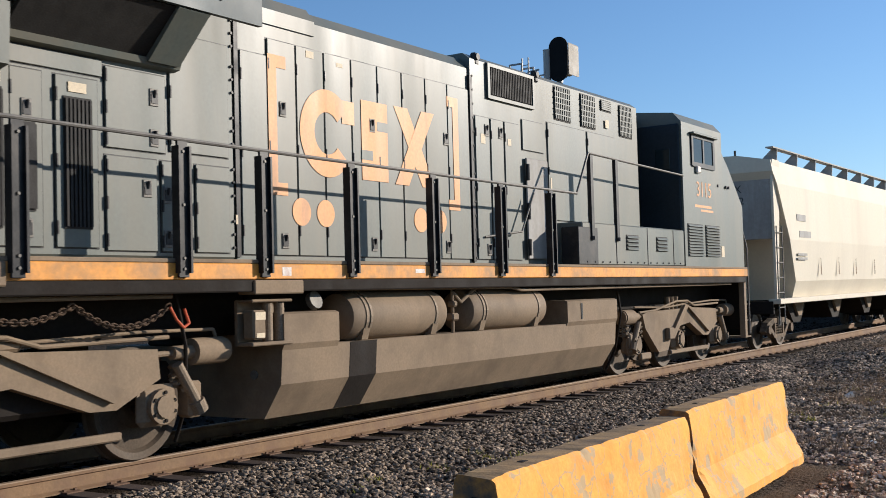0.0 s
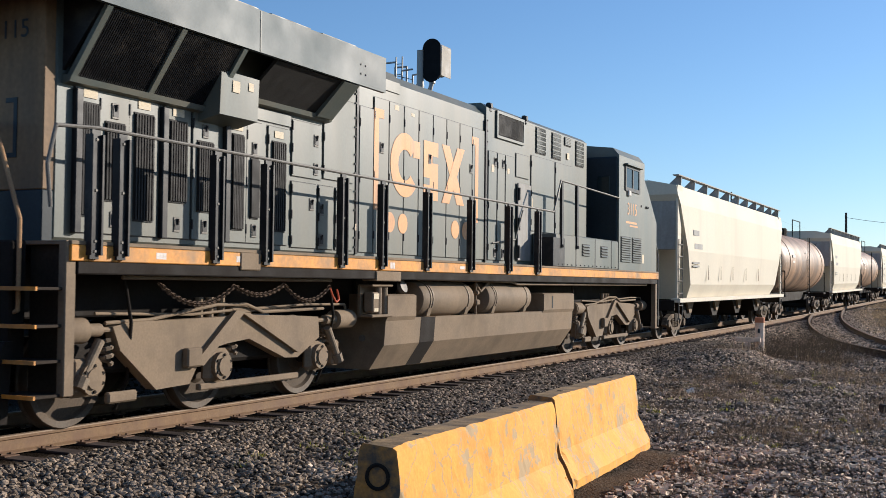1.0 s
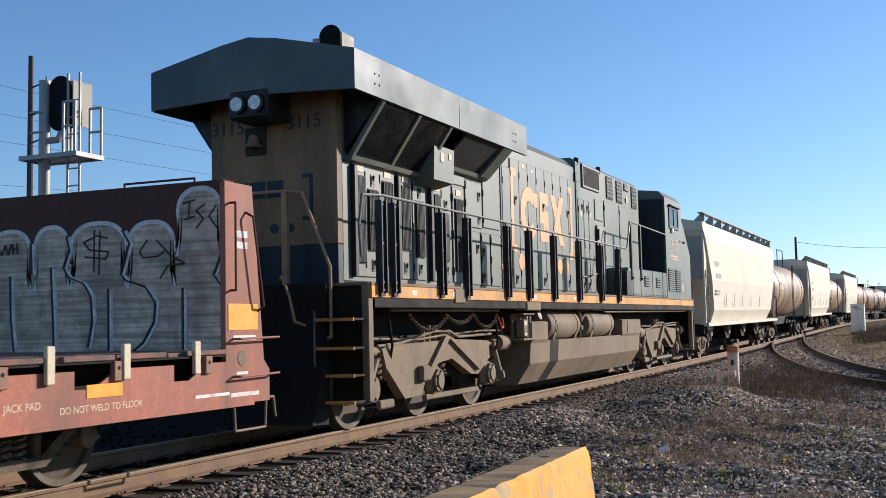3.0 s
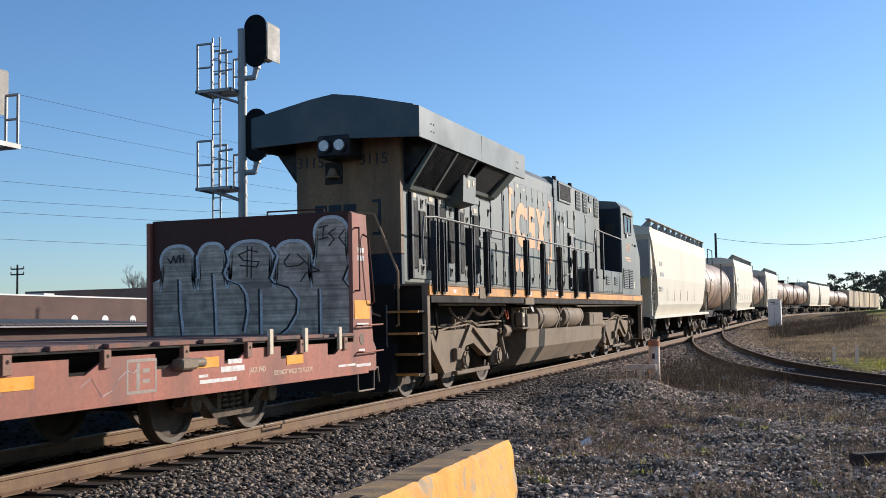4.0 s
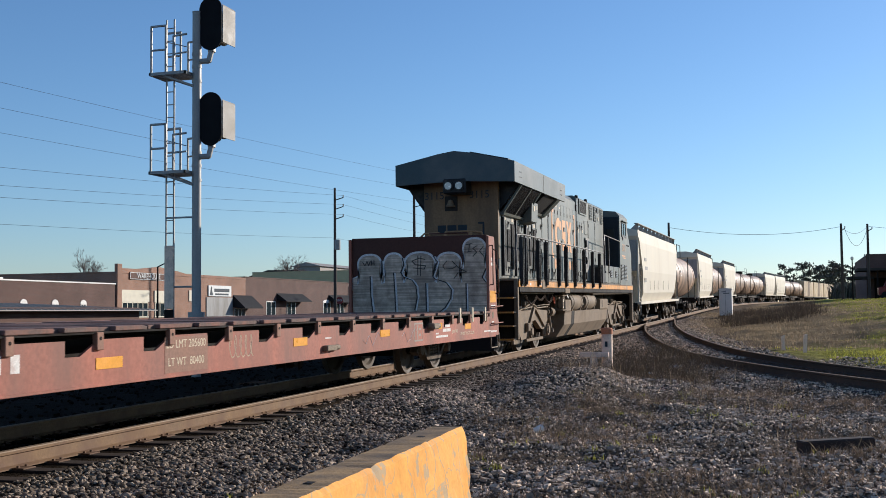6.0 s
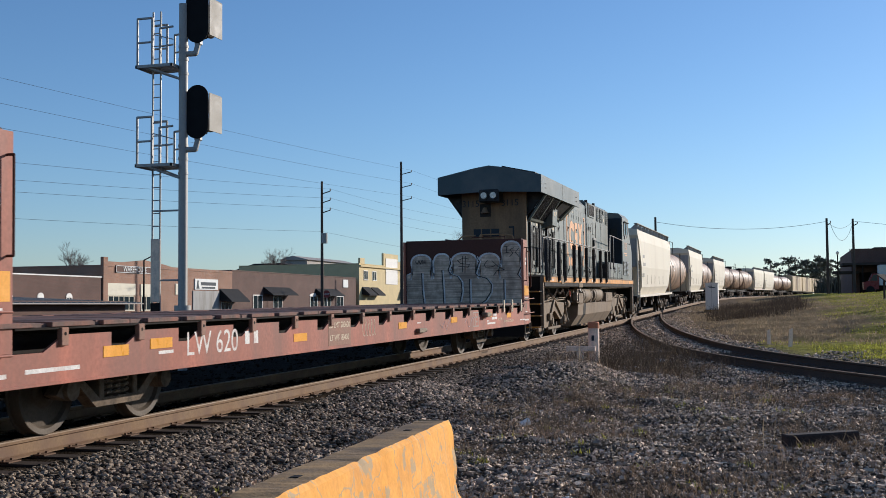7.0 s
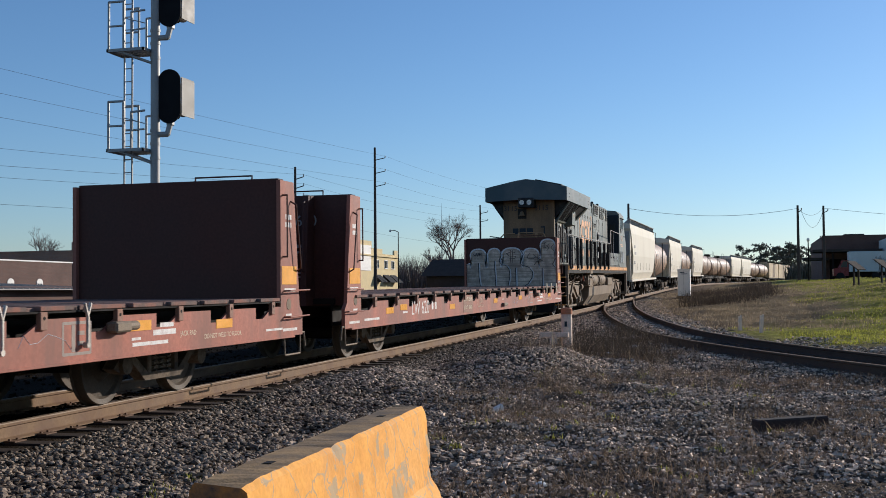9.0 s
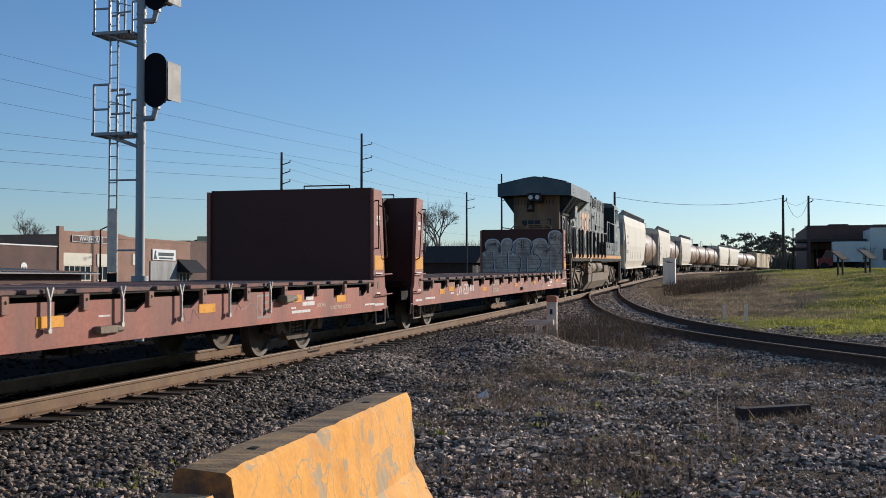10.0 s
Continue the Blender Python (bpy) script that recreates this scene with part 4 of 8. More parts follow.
    # Flat dark plate on the wall; its colour gives the recess its shade.
    block("alcove", lo, M_GRILLE, -0.42, -0.08, L(-1.575), L(-1.555), 3.66, 4.04, 0.01)
    P("bell", lambda bm: lathe(bm, [(0.02, 0.14), (0.06, 0.12), (0.09, 0.02), (0.13, -0.02), (0.12, -0.04), (0.01, -0.03)], Matrix.Translation((-0.25, L(-1.62), 3.80)), 16), M_DUSTY, lo)
    text("road_number", "3115", 0.27, M_NUM, lo, rear_m(0.50, L(-1.565), 4.05))
    text("road_number", "3115", 0.27, M_NUM, lo, rear_m(-0.70, L(-1.565), 4.05))
    for a, b, c, d in ((-0.62, -0.40, 3.08, 3.30), (-0.36, -0.12, 3.08, 3.30), (-0.08, 0.16, 3.08, 3.30)):
        block("emblem_mark", lo, M_DARKBLUE, a, b, L(-1.568), L(-1.561), c, d, 0, "faded dark blue painted mark")
    P("emblem_bracket", lambda bm: prism(bm, [(0.46, 2.75), (0.62, 2.75), (0.62, 3.36), (0.46, 3.36), (0.46, 3.31), (0.57, 3.31), (0.57, 2.80), (0.46, 2.80)], L(-1.568), L(-1.561)), M_DARKBLUE, lo)
    for xx in (0.02, 0.26):
        P("emblem_disc", lambda bm: rod(bm, (xx, L(-1.569), 2.66), (xx, L(-1.561), 2.66), 0.065, 16), M_DARKBLUE, lo)
    # engine hood doors
    ys = [4.68, 5.12, 5.60, 6.10, 6.62, 7.15, 7.68, 8.22, 8.76, 9.32]
    for i, (a, b) in enumerate(zip(ys, ys[1:])):
        lt = {1: [(L(5.36), 3.62), (L(5.36), 2.14)], 4: [(L(7.02), 3.62), (L(7.02), 2.14)], 7: [(L(8.70), 3.62), (L(8.70), 2.14)]}.get(i, [])
        hood_door(eng, 0.95, L(a), L(b), 1.97, 4.40 if i else 4.2, True, lt)
    bars("label", eng, M_LABEL, [(L(5.85), 4.32, 0.14, 0.08), (L(6.4), 4.28, 0.12, 0.05), (L(4.6), 2.35, 0.03, 0.1)], 0.974)
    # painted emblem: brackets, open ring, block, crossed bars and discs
    ex = 0.979
    for y0, y1, z0, z1 in ((5.12, 5.26, 2.65, 4.22), (5.26, 5.42, 4.08, 4.22), (5.26, 5.42, 2.65, 2.79), (8.88, 9.02, 2.65, 4.22), (8.74, 8.88, 4.08, 4.22), (8.74, 8.88, 2.65, 2.79)):
        block("bracket_mark", eng, M_ORANGE, ex - 0.003, ex, L(y0), L(y1), z0, z1, 0, "orange painted bracket")
    P("ring_mark", lambda bm: (arc_shape(bm, ex, L(6.14), 3.43, 0.25, 0.52, 38, 322, 40, 0.95), box(bm, ex - 0.003, ex, L(6.42), L(6.66), 3.58, 3.86)), M_ORANGE, eng, "orange painted open ring")
    P("block_mark", lambda bm: box(bm, ex - 0.003, ex + 0.001, L(6.80), L(7.34), 2.93, 3.92, 0), M_ORANGE, eng, "orange painted block")
    P("notch_mark", lambda bm: box(bm, ex - 0.002, ex + 0.003, L(7.12), L(7.345), 3.56, 3.68, 0), M_BLUE, eng)
    P("notch_mark", lambda bm: box(bm, ex - 0.002, ex + 0.003, L(6.795), L(7.02), 3.18, 3.30, 0), M_BLUE, eng)
    for s_ in (1, -1):
        q = [(L(7.95) - s_ * 0.46, 2.92), (L(7.95) - s_ * 0.16, 2.92), (L(7.95) + s_ * 0.46, 3.93), (L(7.95) + s_ * 0.16, 3.93)]
        P("bar_mark", lambda bm: bm.faces.new([bm.verts.new((ex + 0.0015 * s_, *p)) for p in q]), M_ORANGE, eng, "orange painted slanting bar")
    for y in (5.65, 6.08, 8.05, 8.50):
        P("disc_mark", lambda bm: rod(bm, (ex - 0.004, L(y), 2.48), (ex, L(y), 2.48), 0.16, 24), M_ORANGE, eng)
    # cabinet hood: grilles, doors, open cabinet
    louvre_panel(aux, "intake_grille", 0.985, L(9.80), L(11.18), 4.38, 4.86, 28, None, True, "large black intake grille")
    P("grille_frame", lambda bm: [box(bm, 0.975, 1.02, L(a), L(b), c, d) for a, b, c, d in ((9.80, 11.2, 4.33, 4.38), (9.80, 11.2, 4.80, 4.85), (9.80, 9.86, 4.33, 4.85), (11.15, 11.2, 4.33, 4.85))], M_BLUE, aux)
    for a, b, c, d in ((11.9, 12.48, 4.26, 4.82), (12.85, 13.42, 4.25, 4.82), (13.65, 14.07, 4.62, 4.82), (14.4, 14.95, 4.24, 4.82)):
        louvre_panel(aux, "cab_grille", 0.985, L(a), L(b), c, d, 9, M_BLUE, True)
        P("grille_bar", lambda bm: [box(bm, 1.0, 1.012, L(a), L(b), z - 0.008, z + 0.008) for z in (c + (d - c) * k / 6 for k in range(1, 6))], M_BLUE, aux)
    for a, b, t_ in ((9.43, 9.84, 4.05), (9.86, 10.24, 4.05), (10.26, 10.72, 4.05)):
        hood_door(aux, 0.98, L(a), L(b), 1.97, t_, True, [(L(b - 0.1), 3.85), (L(b - 0.1), 2.12)] if a < 10 else [])
    hood_door(aux, 0.98, L(11.62), L(13.0), 2.62, 4.2, True)
    hood_door(aux, 0.98, L(13.05), L(14.2), 2.62, 4.2, True)
    hood_door(aux, 0.98, L(10.80), L(11.5), 3.66, 4.15, False)
    bars("label", aux, M_LABEL, [(L(9.64), 3.72, 0.12, 0.14), (L(10.4), 3.74, 0.1, 0.1), (L(13.86), 4.4, 0.14, 0.14), (L(11.7), 3.2, 0.04, 0.2)], 1.005)
    op = block("access_door", aux, M_HOPPERGREY, 1.0, 1.03, L(10.86), L(11.55), 2.0, 3.55, 0.01, "pale open access door")
    for z in (2.05, 2.6, 3.2):
        P("door_hinge", lambda bm: rod(bm, (1.05, L(10.86), z), (1.05, L(10.86), z + 0.25), 0.03, 8), M_BLACK, op)
    P("seam_bolt", lambda bm: [rod(bm, (0.97, L(9.40), 2.0 + 0.2 * k), (1.0, L(9.40), 2.0 + 0.2 * k), 0.016, 6) for k in range(14)], M_BLACK, aux)
    block("seam_strip", aux, M_BLACK, 0.95, 0.992, L(9.33), L(9.40), 1.95, 4.6, 0)
    P("battery_box", lambda bm: box(bm, 0.98, 1.50, L(11.75), L(16.05), 1.90, 2.58, 0.02), M_BLUE, lo, "dusty blue equipment box with louvres")
    for a in (13.4, 14.7):
        louvre_panel(lo, "box_louvre", 1.505, L(a), L(a + 0.5), 2.16, 2.42, 4, M_BLUE, False)
    for y in (13.0, 14.3, 15.5):
        block("box_seam", lo, M_BLACK, 1.50, 1.508, L(y), L(y) + 0.015, 1.92, 2.56, 0)
    many("box_bolt", [lambda bm, k=k: rod(bm, (1.50, L(11.9 + 0.28 * k), 1.95), (1.515, L(11.9 + 0.28 * k), 1.95), 0.014, 6) for k in range(15)], M_BLACK, lo)
    # Solid black block paints the shade of the step opening.
    block("step_recess", lo, M_BLACK, 1.2, 1.505, L(11.6), L(12.3), 1.905, 2.5, 0.01)
    # roof fittings
    for y, xx in ((9.5, 0.94), (11.25, 0.96)):
        P("lifting_eye", lambda bm: (box(bm, xx - 0.04, xx + 0.05, L(y), L(y + 0.12), 4.78, 4.96, 0.02), rod(bm, (xx + 0.04, L(y + 0.06), 4.9), (xx + 0.07, L(y + 0.06), 4.9), 0.05, 10)), M_BLACK, lo)
    block("exhaust", lo, M_BLACK, -0.5, 0.5, L(8.7), L(9.3), 4.80, 4.93, 0.03)
    # cab and nose
    cabp = P("cab", lambda bm: prism(bm, [(-1.5, 1.9), (1.5, 1.9), (1.5, 4.66), (1.34, 4.84), (0.4, 4.94), (-0.4, 4.94), (-1.34, 4.84), (-1.5, 4.66)], L(16.1), L(18.3)), M_BLUE, lo)
    P("nose", lambda bm: prism(bm, [(L(18.3), 1.9), (L(19.55), 1.9), (L(19.55), 3.2), (L(18.75), 3.95), (L(18.3), 4.3)], -1.2, 1.48, "x"), M_BLUE, lo)
    # Door sheet darkened to carry the shade on the cab's rear face.
    block("cab_door", cabp, M_DARKBLUE, 0.62, 1.46, L(16.05), L(16.098), 2.6, 4.62, 0.02, "cab rear door, darkened as the shaded rear face")
    block("door_window", cabp, M_GLASS, 0.98, 1.28, L(16.03), L(16.052), 3.75, 4.15, 0.01)
    cw = block("cab_window", cabp, M_GLASS, 1.49, 1.515, L(16.62), L(17.75), 3.92, 4.42, 0.01)
    P("window_frame", lambda bm: [box(bm, 1.49, 1.53, L(a), L(b), c, d) for a, b, c, d in ((16.55, 16.64, 3.86, 4.46), (17.72, 17.82, 3.86, 4.46), (16.6, 17.8, 3.84, 3.93), (16.6, 17.8, 4.40, 4.48), (17.15, 17.22, 3.9, 4.42))], M_BLACK, cw)
    block("window_shade", cabp, M_BLUE, 1.50, 1.60, L(16.5), L(17.85), 4.46, 4.50, 0.01)
    block("arm_rest", cabp, M_WHITE, 1.50, 1.56, L(16.75), L(16.95), 3.72, 3.86, 0.02)
    text("road_number", "3115", 0.42, M_ORANGE, cabp, side_m(1.504, L(17.2), 3.40))
    bars("cab_mark", cabp, M_ORANGE, [(L(17.15), 3.08, 0.9, 0.05), (L(17.35), 3.0, 0.7, 0.04)], 1.50)
    for a in (16.25, 17.2):
        louvre_panel(cabp, "cab_louvre", 1.505, L(a), L(a + 0.8), 2.1, 2.72, 11, M_BLUE, False)
    block("label", cabp, M_LABEL, 1.5, 1.506, L(18.1), L(18.26), 2.1, 2.32, 0)
    P("marker_light", lambda bm: [rod(bm, (1.48, L(y), 3.55), (1.52, L(y), 3.55), 0.03, 8) for y in (18.0, 18.5, 18.65)], M_BLACK, cabp)
    # handrails: flat black posts and a slim top rail
    posts = [(-1.43, 3.0), (-1.05, 3.0), (0.51, 3.0), (1.50, 3.0), (3.28, 3.0), (4.40, 3.0), (5.84, 3.0), (7.49, 3.0), (9.16, 3.0), (10.63, 3.0)]
    for y, z in posts:
        po = P("handrail_post", lambda bm: (box(bm, 1.535, 1.565, L(y) - 0.065, L(y) + 0.065, 1.72, z, 0.004), box(bm, 1.50, 1.60, L(y) - 0.08, L(y) - 0.055, 1.76, z - 0.05), box(bm, 1.50, 1.60, L(y) + 0.055, L(y) + 0.08, 1.76, z - 0.05)), M_BLACK, lo)
        for zz in (1.80, 1.9, 2.4, 2.9):
            P("post_bolt", lambda bm: rod(bm, (1.565, L(y), zz), (1.58, L(y), zz), 0.015, 6), M_HANDRAIL, po)
    for y in (12.1, 13.05):
        P("handrail_post", lambda bm: (box(bm, 1.47, 1.53, L(y) - 0.05, L(y) + 0.05, 2.30, 3.66, 0.004), rod(bm, (1.5, L(y), 2.30), (1.5, L(y), 2.36), 0.06, 10)), M_BLACK, lo)
    P("handrail", lambda bm: pipe(bm, [(1.55, L(-2.0), 2.2), (1.55, L(-2.05), 2.6), (1.55, L(-1.95), 2.98), (1.55, L(-1.4), 3.02), (1.55, L(11.5), 3.0), (1.52, L(12.0), 3.68), (1.50, L(16.1), 3.62)], 0.02), M_HANDRAIL, lo)
    P("handrail", lambda bm: pipe(bm, [(-1.55, L(-1.4), 3.02), (-1.55, L(15.0), 3.0)], 0.02), M_HANDRAIL, lo)
    P("grab_rail", lambda bm: pipe(bm, [(1.02, L(9.6), 2.3), (1.12, L(10.5), 2.4), (1.12, L(10.9), 3.0)], 0.015), M_HANDRAIL, lo)
    # rear platform: end rails, steps, corner post
    P("end_rail", lambda bm: pipe(bm, [(-0.34, L(-1.80), 1.9), (-0.34, L(-1.80), 3.12), (0.36, L(-1.80), 3.12), (0.62, L(-1.85), 3.08), (1.05, L(-1.9), 2.1), (1.05, L(-1.9), 1.25), (0.9, L(-1.9), 1.2)], 0.022), M_RUSTHAND, lo)
    for xx in (-0.34, 0.33):
        block("end_post", lo, M_RUSTHAND, xx - 0.04, xx + 0.04, L(-1.83), L(-1.75), 1.9, 3.1, 0.005)
    P("end_rail", lambda bm: pipe(bm, [(-1.4, L(-1.9), 1.2), (-1.4, L(-1.9), 2.6), (-0.9, L(-1.85), 3.08), (-0.5, L(-1.82), 3.1)], 0.022), M_RUSTHAND, lo)
    P("cut_lever", lambda bm: pipe(bm, [(0.3, L(-1.9), 1.95), (0.42, L(-2.05), 2.0), (0.62, L(-2.2), 1.75), (0.7, L(-2.2), 1.45), (0.85, L(-2.2), 1.4)], 0.018), M_RUSTHAND, lo)
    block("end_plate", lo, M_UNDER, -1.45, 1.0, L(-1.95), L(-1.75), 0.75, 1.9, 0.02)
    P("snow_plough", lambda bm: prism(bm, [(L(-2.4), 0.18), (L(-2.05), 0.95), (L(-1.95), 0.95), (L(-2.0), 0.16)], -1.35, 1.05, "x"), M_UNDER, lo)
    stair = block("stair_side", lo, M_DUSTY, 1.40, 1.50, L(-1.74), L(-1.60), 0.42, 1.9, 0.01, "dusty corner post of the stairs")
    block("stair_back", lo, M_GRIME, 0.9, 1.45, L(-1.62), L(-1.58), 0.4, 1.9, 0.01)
    for k, z in enumerate((0.45, 0.78, 1.12, 1.48)):
        s_ = block("step", lo, M_GRIME, 0.92, 1.46, L(-2.05), L(-1.68), z - 0.03, z, 0.005)
        block("step_edge", s_, M_STRIPE, 0.92, 1.46, L(-2.075), L(-2.052), z - 0.035, z + 0.004, 0, "worn yellow step edge")
    P("stair_rail", lambda bm: pipe(bm, [(0.9, L(-2.06), 1.58), (0.9, L(-2.07), 0.95), (1.0, L(-2.07), 0.5)], 0.014), M_HANDRAIL, lo)
    for sx in (-1,):
        for z in (0.45, 0.78, 1.12, 1.48):
            block("step", lo, M_UNDER, -1.46, -0.95, L(-2.05), L(-1.68), z - 0.03, z, 0.005)
    # front stairs and plough
    block("front_stair", lo, M_DUSTY, 1.38, 1.50, L(19.4), L(19.55), 0.42, 1.9, 0.01)
    P("front_rail", lambda bm: pipe(bm, [(1.48, L(19.75), 0.5), (1.48, L(19.75), 2.3), (1.4, L(19.5), 3.0)], 0.02), M_HANDRAIL, lo)
    block("front_end_plate", lo, M_UNDER, -1.45, 1.45, L(19.55), L(19.7), 0.6, 1.9, 0.02)
    for z in (0.45, 0.8, 1.15, 1.5):
        block("step", lo, M_DUSTY, 1.0, 1.46, L(19.6), L(19.9), z - 0.03, z, 0.005)
    # fuel tank with air reservoirs
    tank = P("fuel_tank", lambda bm: prism(bm, [(-1.0, 0.25), (1.12, 0.25), (1.37, 0.62), (1.40, 1.02), (1.30, 1.02), (0.85, 1.02), (-0.85, 1.02), (-1.40, 1.02), (-1.34, 0.62)], L(4.80), L(13.1)), M_DUSTY, lo, "dusty fuel tank with oil stains")
    P("tank_end", lambda bm: prism(bm, [(0.5, 0.95), (1.38, 0.95), (1.43, 1.05), (1.43, 1.365), (1.38, 1.385), (0.5, 1.385)], L(4.80), L(5.72)), M_DUSTY, tank)
    P("tank_end", lambda bm: prism(bm, [(0.5, 0.95), (1.38, 0.95), (1.43, 1.05), (1.43, 1.365), (1.38, 1.385), (0.5, 1.385)], L(11.3), L(13.1)), M_DUSTY, tank)
    block("tank_back", tank, M_UNDER, -0.8, 0.8, L(4.9), L(13.0), 1.02, 1.6, 0.02)
    P("tank_stain", lambda bm: prism(bm, [(1.122, 0.252), (1.374, 0.622), (1.404, 1.02), (1.396, 1.02), (1.366, 0.622), (1.114, 0.252)], L(5.95), L(6.45)), M_UNDER, tank)
    for a, b in ((5.95, 8.05), (8.55, 10.75)):
        res = P("air_reservoir", lambda bm: lathe(bm, [(0.02, a - LC), (0.14, a - LC + 0.02), (0.27, a - LC + 0.08), (0.295, a - LC + 0.18), (0.295, b - LC - 0.18), (0.27, b - LC - 0.08), (0.14, b - LC - 0.02), (0.02, b - LC)], Matrix.Translation((1.13, 0, 1.30)) @ Matrix.Rotation(radians(-90), 4, "X"), 28), M_DUSTY, lo, "dust-coloured cylindrical air tank", True)
        for y in (a + 0.3, a + 0.38, b - 0.35):
            P("tank_band", lambda bm: lathe(bm, [(0.296, -0.02), (0.306, -0.02), (0.306, 0.02), (0.296, 0.02)], Matrix.Translation((1.13, y - LC, 1.30)) @ Matrix.Rotation(radians(-90), 4, "X"), 28), M_SPRING, res)
        for y in (a + 0.32, b - 0.35):
            P("tank_bracket", lambda bm: prism(bm, [(1.02, 1.03), (1.36, 1.03), (1.40, 1.16), (1.33, 1.20), (1.2, 1.08), (1.02, 1.06)], L(y) - 0.06, L(y) + 0.06), M_DUSTY, res)
    P("filler_cap", lambda bm: lathe(bm, [(0.05, -0.04), (0.10, -0.04), (0.10, 0.03), (0.05, 0.03)], Matrix.Translation((1.36, L(5.38), 1.50)) @ Matrix.Rotation(radians(70), 4, "Y"), 16), M_HANDRAIL, lo)
    block("sight_gauge", tank, M_BLACK, 1.425, 1.44, L(11.75), L(11.8), 1.08, 1.33, 0)
    P("drain_ring", lambda bm: lathe(bm, [(0.03, -0.01), (0.05, -0.01), (0.05, 0.01), (0.03, 0.01)], Matrix.Translation((1.0, L(4.785), 0.72)) @ Matrix.Rotation(radians(90), 4, "X"), 12), M_HANDRAIL, tank)
    P("valve_pipe", lambda bm: (pipe(bm, [(1.3, L(8.25), 0.98), (1.3, L(8.25), 1.56), (1.3, L(8.45), 1.42), (1.3, L(8.9), 1.62)], 0.025), box(bm, 1.24, 1.36, L(8.17), L(8.33), 1.18, 1.28, 0.02), box(bm, 1.24, 1.36, L(8.2), L(8.3), 1.36, 1.44, 0.02)), M_DUSTY, lo)
    # filter rack ahead of the rear truck
    fr = P("filter_rack", lambda bm: (box(bm, 1.2, 1.45, L(4.30), L(4.92), 1.05, 1.09, 0.01), box(bm, 1.2, 1.45, L(4.30), L(4.92), 1.50, 1.53, 0.01), box(bm, 1.2, 1.24, L(4.30), L(4.92), 1.05, 1.52)), M_DUSTY, lo)
    many("filter", [lambda bm, y=y: rod(bm, (1.36, L(y), 1.10), (1.36, L(y), 1.49), 0.055, 14) for y in (4.62, 4.80)], M_SPRING, fr)
    block("valve_block", fr, M_DUSTY, 1.28, 1.44, L(4.33), L(4.52), 1.12, 1.42, 0.02)
    bars("label", fr, M_LABEL, [(L(4.43), 1.36, 0.15, 0.08), (L(4.43), 1.16, 0.12, 0.05)], 1.442)
    # trucks, chains, couplers
    engine_truck(lo, (L(-1.02), L(1.15), L(3.34)), False)
    engine_truck(lo, (L(14.44), L(16.5), L(18.6)), True)
    chain(lo, (1.34, L(-0.2), 1.52), (1.34, L(1.15), 1.50), 0.22, 30)
    chain(lo, (1.34, L(1.15), 1.50), (1.34, L(2.2), 1.52), 0.12, 22)
    chain(lo, (1.34, L(2.2), 1.52), (1.34, L(3.3), 1.50), 0.20, 24)
    P("safety_hook", lambda bm: pipe(bm, [(1.36, L(3.28), 1.48), (1.36, L(3.36), 1.36), (1.36, L(3.45), 1.28), (1.36, L(3.52), 1.32), (1.36, L(3.46), 1.46)], 0.014), M_HOOK, lo, "red painted safety hook")
    for y in (-0.6, 3.5, 13.6):
        P("sand_pipe", lambda bm: pipe(bm, [(1.2, L(y), 1.6), (1.22, L(y + 0.1), 1.1), (1.0, L(y + 0.3), 0.5), (0.78, L(y + 0.35), 0.12)], 0.02), M_UNDER, lo)
    coupler(lo, L(-1.9), -1)
    coupler(lo, L(19.6), 1)
    lift_upper_body(lo)
    MOVERS.append((lo, LC - 0.05, 7.0))
    return lo


locomotive()


